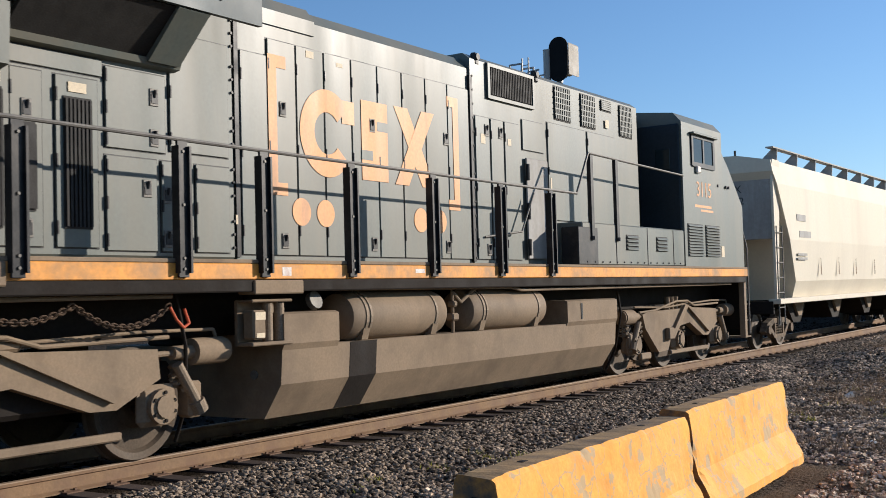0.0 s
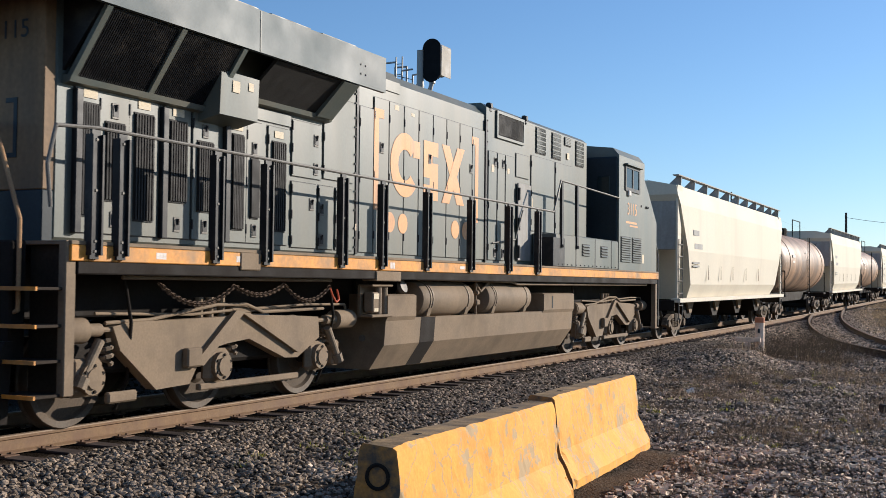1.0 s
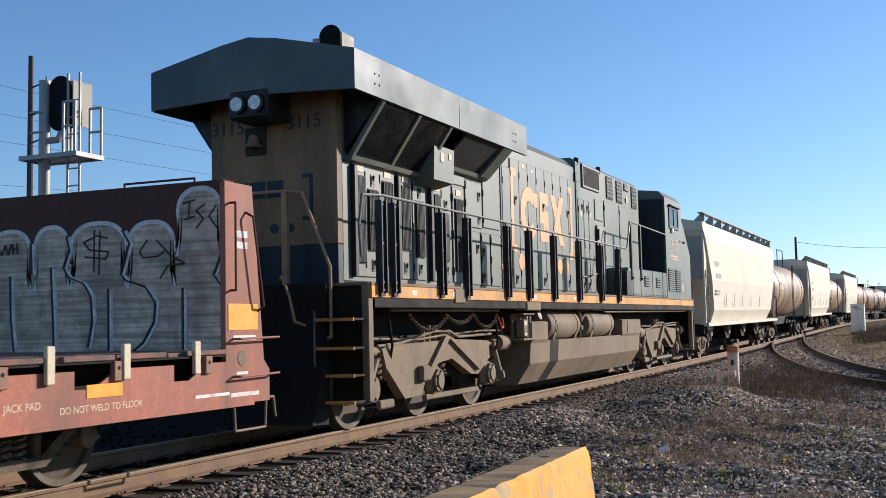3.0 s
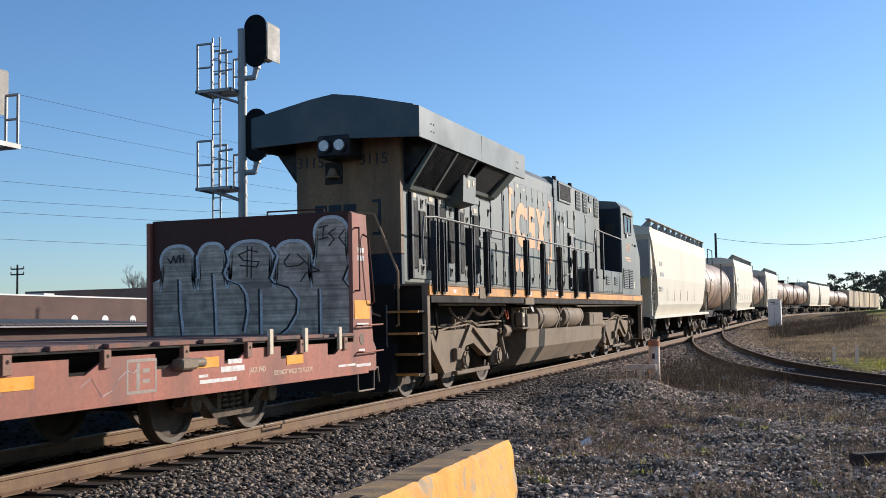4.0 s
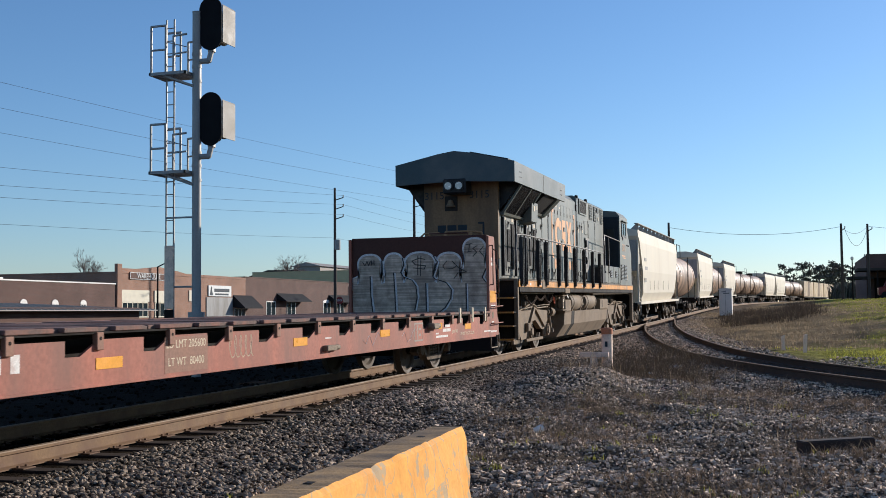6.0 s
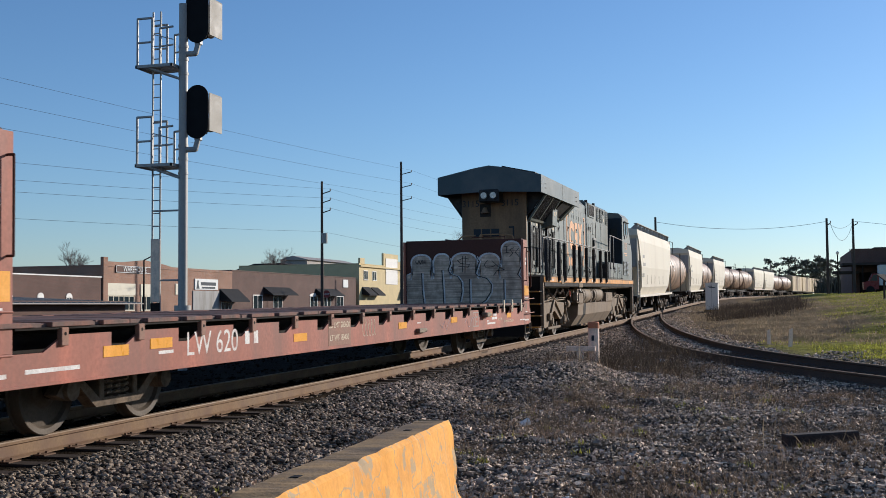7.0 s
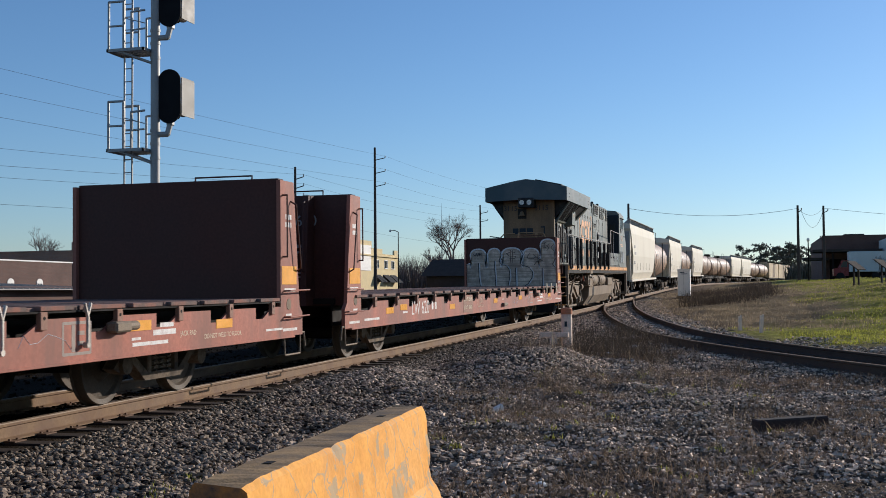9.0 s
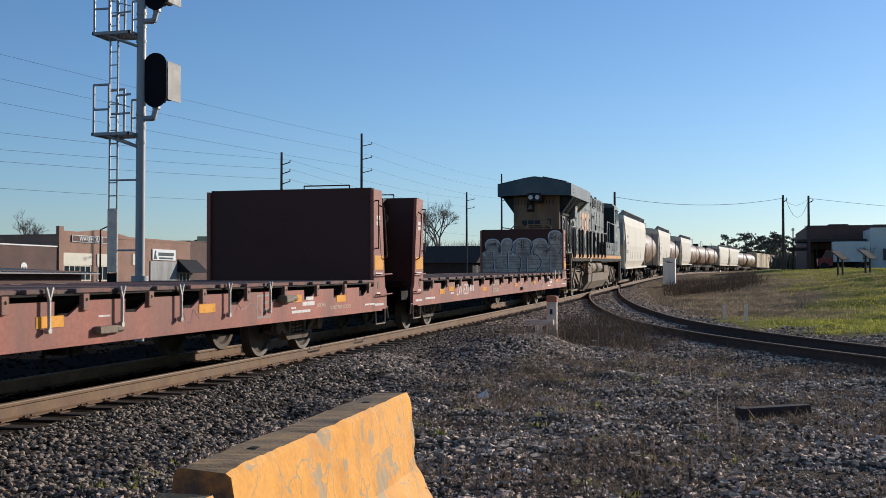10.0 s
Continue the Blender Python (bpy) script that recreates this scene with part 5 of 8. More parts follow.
def flatcar(front, rear, spray, label):
    """A bulkhead flatcar between two places along the train."""
    mid = (front + rear) / 2
    L = lambda y: y - mid
    fc = thing("bulkhead_flatcar", label, "flatcar", "flatcars of the train")
    W = 1.66
    a, b = L(rear), L(front)
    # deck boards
    # Deck frame set near black so the gap under the deck reads shaded.
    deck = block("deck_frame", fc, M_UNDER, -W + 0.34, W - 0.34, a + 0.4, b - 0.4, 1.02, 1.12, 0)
    bm = BM()
    box(bm, -W + 0.02, W - 0.03, -0.098, 0.098, 1.12, 1.165, 0.006)
    plank = mesh_of("plank", bm, M_DECK)
    n = int((b - a - 1.6) / 0.205)
    for i in range(n):
        o = new("plank", plank)
        o.parent = deck
        o.matrix_basis = pose(random.uniform(-0.015, 0.015), a + 0.9 + 0.205 * i, random.uniform(-0.006, 0.006), 0, 0, random.uniform(-0.3, 0.3))
    # side sill: a deep red plate with notches and stake pockets
    for sx in (1, -1):
        x0, x1 = W * sx, (W - 0.03) * sx
        bm = BM()
        pockets = [b - 1.10 - 1.29 * i for i in range(17) if b - 1.10 - 1.29 * i > a + 0.9][::-1]
        box(bm, *sorted((x0, x1)), a + 0.30, b - 0.30, 0.62, 0.90)
        tops = [a + 0.58] + pockets + [b + 0.2]
        for y, y2 in zip(tops, tops[1:]):
            if y2 - y > 0.9:
                prism(bm, [(y - 0.28, 0.90), (y2 - 0.50, 0.90), (y2 - 0.50, 1.05), (y + 0.06, 1.05), (y - 0.07, 1.0)], *sorted((x0, x1)), "x")
        sill = part("side_sill", bm, M_RED, fc, "faded red side sill with scrawls")
        block("sill_flange", sill, M_RED, *sorted(((W + 0.012) * sx, (W - 0.12) * sx)), a + 0.3, b - 0.3, 0.60, 0.63, 0.004)
        for y in pockets:
            pk = block("stake_pocket", sill, M_LOADPATCH, *sorted(((W - 0.02) * sx, (W + 0.035) * sx)), y - 0.055, y + 0.055, 0.95, 1.118, 0.006)
            P("pocket_hole", lambda bm: rod(bm, ((W + 0.033) * sx, y, 1.06), ((W + 0.038) * sx, y, 1.06), 0.018, 8), M_UNDER, pk)
        block("deck_angle", sill, M_UNDER, *sorted(((W - 0.10) * sx, (W + 0.012) * sx)), a + 0.8, b - 0.8, 1.104, 1.124, 0)
        # Inner web near black: shade behind the notches is in its colour.
        block("inner_web", sill, M_UNDER, *sorted(((W - 0.40) * sx, (W - 0.37) * sx)), a + 0.4, b - 0.4, 0.66, 1.02, 0)
        for i in range(int((b - a) / 0.8)):
            y = a + 0.8 + 0.8 * i
            if y < b - 0.9:
                block("deck_cleat", sill, M_DECK, *sorted(((W - 0.30) * sx, (W + 0.03) * sx)), y - 0.31, y + 0.25 + 0.1 * math.sin(i * 2.3), 1.126, 1.172, 0.006)
        if sx > 0:
            B = b
            for y, z in ((B - 2.53, 0.88), (B - 4.52, 0.93), (B - 7.42, 0.88), (B - 10.7, 0.86), (B - 15.1, 0.82), (a + 2.35, 0.86), (a + 3.2, 0.90)):
                block("reflector", sill, M_REFLECT, W, W + 0.006, y - 0.22, y + 0.22, z - 0.055, z + 0.055, 0)
            bars("stencil", sill, M_WHITE, [(B - 1.0, 0.74, 0.55, 0.03), (B - 3.95, 0.92, 0.3, 0.05), (B - 4.0, 0.84, 0.5, 0.06), (B - 4.3, 0.73, 0.75, 0.04), (B - 4.6, 0.79, 0.18, 0.03),
                                                (a + 1.35, 0.74, 0.8, 0.04), (a + 3.3, 0.80, 0.3, 0.035), (B - 9.75, 0.88, 0.22, 0.02)], W)
            text("number_stencil", "LW 620", 0.38, M_WHITE, sill, side_m(W + 0.0006, a + 4.35, 0.85), 0.0006)
            bars("number_stencil", sill, M_WHITE, [(a + 5.22 + 0.24 * i, 0.88, 0.12, 0.16) for i in range(2)], W)
            bars("data_panel", sill, M_PAVE, [(B - 5.92, 0.85, 0.03, 0.32), (B - 5.46, 0.85, 0.03, 0.32), (B - 5.69, 1.0, 0.46, 0.03), (B - 5.69, 0.70, 0.46, 0.03), (B - 5.75, 0.85, 0.06, 0.26), (B - 5.62, 0.9, 0.12, 0.04), (B - 5.62, 0.8, 0.12, 0.04)], W)
            block("load_patch", sill, M_LOADPATCH, W, W + 0.003, B - 14.1, B - 13.2, 0.65, 1.03, 0, "brown patch behind the load stencils")
            text("load_stencil", "LD LMT 205600", 0.125, M_LABEL, sill, side_m(W + 0.0035, B - 13.66, 0.95), 0.0006)
            text("load_stencil", "LT WT  80400", 0.125, M_LABEL, sill, side_m(W + 0.0035, B - 13.66, 0.76), 0.0006)
            text("weld_stencil", "DO NOT WELD TO FLOOR", 0.082, M_LABEL, sill, side_m(W + 0.0006, B - 2.55, 0.74), 0.0006)
            text("jack_stencil", "JACK PAD", 0.085, M_LABEL, sill, side_m(W + 0.0006, B - 3.45, 0.80), 0.0006)
            P("loop_scrawl", lambda bm: pipe(bm, [(W - 0.013, B - 12.7 + 0.66 * i / 60 + 0.05 * math.cos(i * 0.52), 0.87 + 0.13 * math.sin(i * 0.52)) for i in range(58)], 0.017, 5), M_LABEL, sill, "cream sprayed row of loops")
            P("door_bolt", lambda bm: (box(bm, W, W + 0.08, B - 9.95, B - 9.6, 0.70, 0.78, 0.01), rod(bm, (W + 0.04, B - 9.6, 0.74), (W + 0.04, B - 9.48, 0.74), 0.04, 10)), M_SPRING, sill)
            P("winch", lambda bm: (box(bm, W, W + 0.14, B - 5.2, B - 4.9, 0.88, 0.99, 0.02), rod(bm, (W + 0.07, B - 4.9, 0.94), (W + 0.07, B - 4.72, 0.94), 0.05, 12)), M_SPRING, sill)
            bm = BM()
            rnd = random.Random(int(-rear))
            for cx in (B - 8.4, B - 6.6):
                px, pz = cx, 0.8
                for i in range(7):
                    q = (px + rnd.uniform(0.06, 0.16), 0.8 + rnd.uniform(-0.11, 0.12))
                    rod(bm, (W + 0.001, px, pz), (W + 0.001, *q), 0.003, 4)
                    px, pz = q
            part("scrawl", bm, M_SPRAYWHITE, sill, "white sprayed scrawl")
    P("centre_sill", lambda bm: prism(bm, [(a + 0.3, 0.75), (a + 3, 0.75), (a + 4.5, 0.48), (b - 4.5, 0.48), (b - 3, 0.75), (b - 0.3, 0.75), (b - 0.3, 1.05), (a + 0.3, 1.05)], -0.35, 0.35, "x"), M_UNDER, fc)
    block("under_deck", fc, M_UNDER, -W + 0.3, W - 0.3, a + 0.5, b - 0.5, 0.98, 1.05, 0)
    P("brake_gear", lambda bm: (rod(bm, (0.7, b - 8.2, 0.66), (0.7, b - 7.6, 0.66), 0.13, 14), box(bm, 0.6, 0.9, b - 9.3, b - 8.9, 0.42, 0.7, 0.03), rod(bm, (1.0, b - 9.8, 0.98), (1.05, b - 9.9, 0.4), 0.02), rod(bm, (1.0, b - 9.3, 0.98), (1.05, b - 9.4, 0.4), 0.02)), M_UNDER, fc)
    # bulkheads at both ends
    for y, g in ((b, 1), (a, -1)):
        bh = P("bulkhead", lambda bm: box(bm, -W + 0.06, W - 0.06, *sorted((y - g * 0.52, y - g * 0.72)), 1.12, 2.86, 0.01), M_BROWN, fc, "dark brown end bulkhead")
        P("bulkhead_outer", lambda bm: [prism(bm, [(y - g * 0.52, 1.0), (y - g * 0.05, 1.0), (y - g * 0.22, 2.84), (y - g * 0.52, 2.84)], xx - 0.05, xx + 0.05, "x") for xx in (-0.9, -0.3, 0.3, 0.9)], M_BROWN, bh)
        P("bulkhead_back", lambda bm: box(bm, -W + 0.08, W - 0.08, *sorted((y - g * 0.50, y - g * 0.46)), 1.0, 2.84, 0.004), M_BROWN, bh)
        for sx in (1, -1):
            sp = P("end_plate", lambda bm: prism(bm, [(y - g * 0.78, 0.63), (y - g * 0.0, 0.63), (y - g * 0.0, 0.95), (y - g * 0.10, 1.05), (y - g * 0.30, 2.83), (y - g * 0.78, 2.83)], W * sx, (W - 0.06) * sx, "x"), M_RED, bh, "faded red bulkhead side plate")
            if sx > 0:
                block("reflector", sp, M_REFLECT, W, W + 0.006, *sorted((y - g * 0.22, y - g * 0.74)), 1.36, 1.62, 0)
                bars("stencil", sp, M_WHITE, [(y - g * 0.5, 2.32, 0.22, 0.07), (y - g * 0.5, 2.21, 0.22, 0.07), (y - g * 0.45, 1.28, 0.4, 0.05), (y - g * 0.5, 0.93, 0.2, 0.03), (y - g * 0.45, 0.72, 0.5, 0.04)], W)
                P("round_decal", lambda bm: rod(bm, (W, y - g * 0.5, 1.08), (W + 0.005, y - g * 0.5, 1.08), 0.08, 16), M_TAN, sp)
                P("grab_iron", lambda bm: (pipe(bm, [(W, y - g * 0.70, 2.62), (W + 0.07, y - g * 0.70, 2.62), (W + 0.07, y - g * 0.70, 1.75), (W, y - g * 0.70, 1.75)], 0.012),
                                           pipe(bm, [(W, y - g * 0.42, 2.55), (W + 0.08, y - g * 0.40, 2.5), (W + 0.08, y - g * 0.22, 1.6), (W, y - g * 0.2, 1.55)], 0.012)), M_BROWN, sp)
                for z in (1.27, 0.90):
                    P("rung", lambda bm: pipe(bm, [(W, y - g * 0.66, z), (W + 0.09, y - g * 0.66, z), (W + 0.09, y + g * 0.05, z + 0.01), (W, y + g * 0.02, z)], 0.012), M_RED, sp)
                P("stirrup", lambda bm: pipe(bm, [(W - 0.02, y - g * 0.62, 0.63), (W - 0.02, y - g * 0.60, 0.36), (W - 0.02, y - g * 0.06, 0.36), (W - 0.02, y - g * 0.04, 0.66), (W - 0.02, y + g * 0.1, 0.66), (W - 0.02, y + g * 0.14, 0.45)], 0.014), M_SPRING, sp)
        P("top_grab", lambda bm: pipe(bm, [(0.2, y - g * 0.5, 2.86), (0.2, y - g * 0.5, 2.93), (1.1, y - g * 0.5, 2.93), (1.1, y - g * 0.5, 2.86)], 0.012), M_BROWN, bh)
        P("back_grab", lambda bm: pipe(bm, [(0.9, y - g * 0.2, 2.75), (0.9, y - g * 0.12, 2.7), (0.9, y - g * 0.05, 1.6), (0.9, y - g * 0.12, 1.55)], 0.012), M_BROWN, bh)
        if g < 0:
            text("number_stencil", "LW   620", 0.26, M_HOPPERGREY, bh, rear_m(0.5, y + 0.453, 2.42))
            bars("stencil", bh, M_HOPPERGREY, [(0.55, 2.0, 0.4, 0.05), (0.6, 1.9, 0.3, 0.04), (0.6, 1.55, 0.28, 0.03), (0.6, 1.48, 0.28, 0.03)], y + 0.46 - 0.004, 0.005, "rear")
        else:
            yy = y - 0.72
            if spray:
                spray_art(bh, yy)
    for y in (a + 3.3, b - 3.0):
        freight_truck(fc, y)
    coupler(fc, a + 0.3, -1)
    coupler(fc, b - 0.3, 1)
    for y in ((b - 5.6, b - 6.9, b - 8.2, b - 9.5, b - 10.8, b - 12.1) if not spray else (b - 1.3, b - 2.3, b - 3.2)):
        P("stake_strap", lambda bm: box(bm, W + 0.01, W + 0.05, y - 0.045, y + 0.045, 0.96, 1.26, 0.006) if spray else (rod(bm, (W + 0.06, y, 0.78), (W + 0.06, y, 1.06), 0.018, 6), rod(bm, (W + 0.06, y, 1.06), (W + 0.06, y - 0.05, 1.19), 0.016, 6), rod(bm, (W + 0.06, y, 1.06), (W + 0.06, y + 0.05, 1.19), 0.016, 6), rod(bm, (W + 0.02, y, 0.78), (W + 0.075, y, 0.78), 0.03, 8)), M_STRAP if not spray else M_LABEL, fc)
    MOVERS.append((fc, mid, (front - rear) / 2 - 3.3))
    return fc


def spray_art(parent, y):
    """Silver bubble letters-like shapes sprayed on the inner face, with pale edges and dark lines."""
    def place(p):
        return ((p[0] - 538) / 833 * 3.2, 1.13 + (570 - p[1]) / 241)

    def patch(pts, dy, name, material):
        bm = BM()
        f = bm.faces.new([bm.verts.new((u, y - dy, v)) for u, v in map(place, pts)])
        bmesh.ops.triangulate(bm, faces=[f])
        bmesh.ops.recalc_face_normals(bm, faces=bm.faces)
        part(name, bm, material, parent)

    def head(x0, x1, top, grow):
        c, w = (x0 + x1) / 2, (x1 - x0) / 2 + grow
        arc = [(c + w * math.copysign(abs(math.cos(t)) ** 0.8, math.cos(t)), top - grow + 58 - (58 + grow * 0.2) * math.sin(t)) for t in [math.pi * i / 18 for i in range(19)]]
        return arc + [(c - w * 0.86, top + 120), (c - w * 1.02, top + 160), (c + w * 1.02, top + 160), (c + w * 0.86, top + 120)]

    body = [(126, 566), (126, 378), (190, 352), (440, 345), (640, 350), (800, 320), (950, 300), (950, 566)]
    patch([(126, 569), (124, 372), (190, 345), (440, 338), (640, 342), (800, 312), (951, 290), (951, 569)], 0.002, "spray_halo", M_SPRAYPALE)
    patch(body, 0.004, "spray_fill", M_SILVER)
    for i, (x0, x1, top) in enumerate(((160, 308, 246), (326, 444, 242), (456, 640, 240), (652, 800, 246), (814, 948, 172))):
        patch(head(x0, x1, top, 6), 0.005 + 0.0015 * i, "spray_halo", M_SPRAYPALE)
        patch(head(x0, x1, top, -3), 0.0055 + 0.0015 * i, "spray_fill", M_SILVER)

    def stroke(name, pts, r, material, dy):
        P(name, lambda bm: pipe(bm, [(place(p)[0], y - dy, place(p)[1]) for p in pts], r, 5), material, parent)

    lines = ([(237, 362), (240, 470), (252, 560)], [(385, 345), (392, 460), (396, 560)], [(440, 265), (450, 300), (430, 345), (447, 370), (500, 388), (524, 420), (530, 480), (514, 550)],
             [(584, 405), (586, 560)], [(632, 260), (656, 292), (627, 368), (645, 386), (710, 405), (740, 442), (735, 490), (700, 540), (662, 565)], [(828, 410), (828, 562)], [(948, 335), (926, 380), (950, 408)], [(312, 278), (316, 360)])
    for pts in lines:
        stroke("spray_halo", [(p[0] + 9, p[1] + 3) for p in pts], 0.022, M_SPRAYPALE, 0.002)
        stroke("spray_line", pts, 0.014, M_SPRAYDARK, 0.012)
    for pts in ([(190, 285), (205, 305), (218, 280), (228, 305), (240, 278)], [(246, 276), (247, 304)], [(247, 290), (262, 290)], [(262, 275), (263, 304)],
                [(582, 278), (545, 270), (500, 285), (520, 305), (585, 312), (575, 330), (505, 322)], [(537, 255), (535, 362)], [(556, 258), (552, 368)],
                [(715, 288), (690, 315), (700, 332), (750, 330), (770, 318)], [(745, 290), (790, 330), (834, 350)], [(834, 350), (780, 355), (756, 385)],
                [(830, 205), (870, 198)], [(852, 200), (848, 240)], [(835, 245), (868, 238)], [(900, 210), (872, 225), (895, 245), (872, 268)], [(935, 215), (912, 240), (938, 270)]):
        stroke("spray_tag", pts, 0.009, M_SPRAYDARK, 0.014)


flatcar(-4.37, -26.3, True, "faded red bulkhead flatcar with silver graffiti on its end wall")
flatcar(-28.1, -50.1, False, "faded red bulkhead flatcar with a plain brown end wall")


def hopper(rear, length, detailed, grey, label):
    """A covered hopper: bulging sides, sloped ends, roof walk, outlet gates."""
    mid = rear + length / 2
    h = length / 2 - 0.45
    ca = thing("covered_hopper", label, "hopper car", "cars of the train")
    paint = M_HOPPERGREY if grey else M_HOPPER
    ow = h - (1.9 if detailed else 1.9)
    bm = BM()
    prof = [(-1.32, 1.15), (1.32, 1.15), (1.52, 1.6), (1.60, 2.6), (1.58, 3.9), (1.50, 4.44), (0.7, 4.60), (-0.7, 4.60), (-1.50, 4.44), (-1.58, 3.9), (-1.60, 2.6), (-1.52, 1.6)]
    prism(bm, prof, -h + 0.02, h - 0.02)
    bmesh.ops.bisect_plane(bm, geom=bm.verts[:] + bm.edges[:] + bm.faces[:], plane_co=(0, -h + 1.9, 1.15), plane_no=(0, -1.0, -0.62), clear_outer=True)
    bmesh.ops.bisect_plane(bm, geom=bm.verts[:] + bm.edges[:] + bm.faces[:], plane_co=(0, h - 1.9, 1.15), plane_no=(0, 1.0, -0.62), clear_outer=True)
    bmesh.ops.holes_fill(bm, edges=bm.edges[:])
    bmesh.ops.recalc_face_normals(bm, faces=bm.faces)
    body = part("body", bm, paint, ca)
    for sy in (-1, 1):
        y = sy * (h - 0.08)
        for sx in (1, -1):
            P("end_panel", lambda bm: prism(bm, [(y, 1.15), (y, 4.44), (y - sy * 0.02, 4.46), (y - sy * 0.55, 4.46), (y - sy * 0.15, 1.15)], 1.46 * sx, 1.52 * sx, "x"), paint, ca)
        P("end_slope", lambda bm: box(bm, -1.45, 1.45, *sorted((y - sy * 0.05, y - sy * 0.10)), 2.6, 4.44, 0.01), paint if grey else M_HOPPERGREY, ca)
        P("ladder", lambda bm: [rod(bm, (1.55, y - sy * 0.45, z), (1.55, y - sy * 0.02, z), 0.014, 6) for z in (1.0, 1.35, 1.7, 2.05, 2.4, 2.75)] + [rod(bm, (1.55, y - sy * k, 0.6), (1.55, y - sy * k, 2.9), 0.016, 6) for k in (0.02, 0.45)], M_HANDRAIL, ca)
        block("end_sill", ca, M_UNDER, -1.45, 1.45, *sorted((y, y + sy * 0.12)), 0.85, 1.15, 0.01)
        coupler(ca, y, sy)
    bm = BM()
    for i in range(11):
        y = -h + 0.6 + (2 * h - 1.2) * i / 10
        prism(bm, [(1.10, 4.50), (1.48, 4.44), (1.50, 4.74), (1.36, 4.74)], y - 0.02, y + 0.02)
        rod(bm, (-1.36, y, 4.44), (-1.42, y, 4.74), 0.02, 5)
    box(bm, 1.34, 1.52, -h + 0.2, h - 0.2, 4.74, 4.77)
    box(bm, -1.52, -1.34, -h + 0.2, h - 0.2, 4.74, 4.77)
    part("roof_walk", bm, M_HOPPERGREY, ca, "grated roof walk")
    block("side_sill", ca, paint, 1.34, 1.62, -h, h, 1.08, 1.2, 0.01)
    if not grey:
        bars("stencil", body, M_HOPPERGREY, [(-h + 2.0, 3.15, 0.75, 0.16), (-h + 2.3, 2.75, 1.0, 0.16), (-h + 2.0, 2.25, 0.8, 0.06), (-h + 2.0, 2.15, 0.8, 0.06)], 1.60, 0.006)
        text("end_stencil", "FPAX", 0.26, M_NUM, ca, rear_m(0.45, -h + 0.125, 3.80))
        text("end_stencil", "200062", 0.24, M_NUM, ca, rear_m(0.45, -h + 0.125, 3.52))
        many("drip_stain", [lambda bm, y=y: prism(bm, [(y, 1.75), (y + 0.09, 1.75), (y + 0.05, 2.2)], 1.598, 1.606, "x") for y in (-h + 3.6, -h + 5.4, -h + 7.3, -h + 9.6, -h + 12)], M_DUSTY, body)
    for k in range(4):
        y = -h + 3.2 + (2 * h - 6.4) * k / 3
        P("outlet_gate", lambda bm: prism(bm, [(y - 1.0, 1.15), (y + 1.0, 1.15), (y + 0.3, 0.55), (y - 0.3, 0.55)], -0.9, 1.05, "x"), M_UNDER, ca)
        P("gate_plate", lambda bm: prism(bm, [(y - 0.45, 1.12), (y + 0.55, 1.12), (y + 0.2, 0.72), (y - 0.05, 0.72)], 1.06, 1.12, "x"), M_DUSTY, ca)
    block("centre_sill", ca, M_UNDER, -0.35, 0.35, -h, h, 0.7, 1.1, 0)
    for y in (-h + 1.6, h - 1.6):
        freight_truck(ca, y, detailed)
    MOVERS.append((ca, mid, h - 1.6))


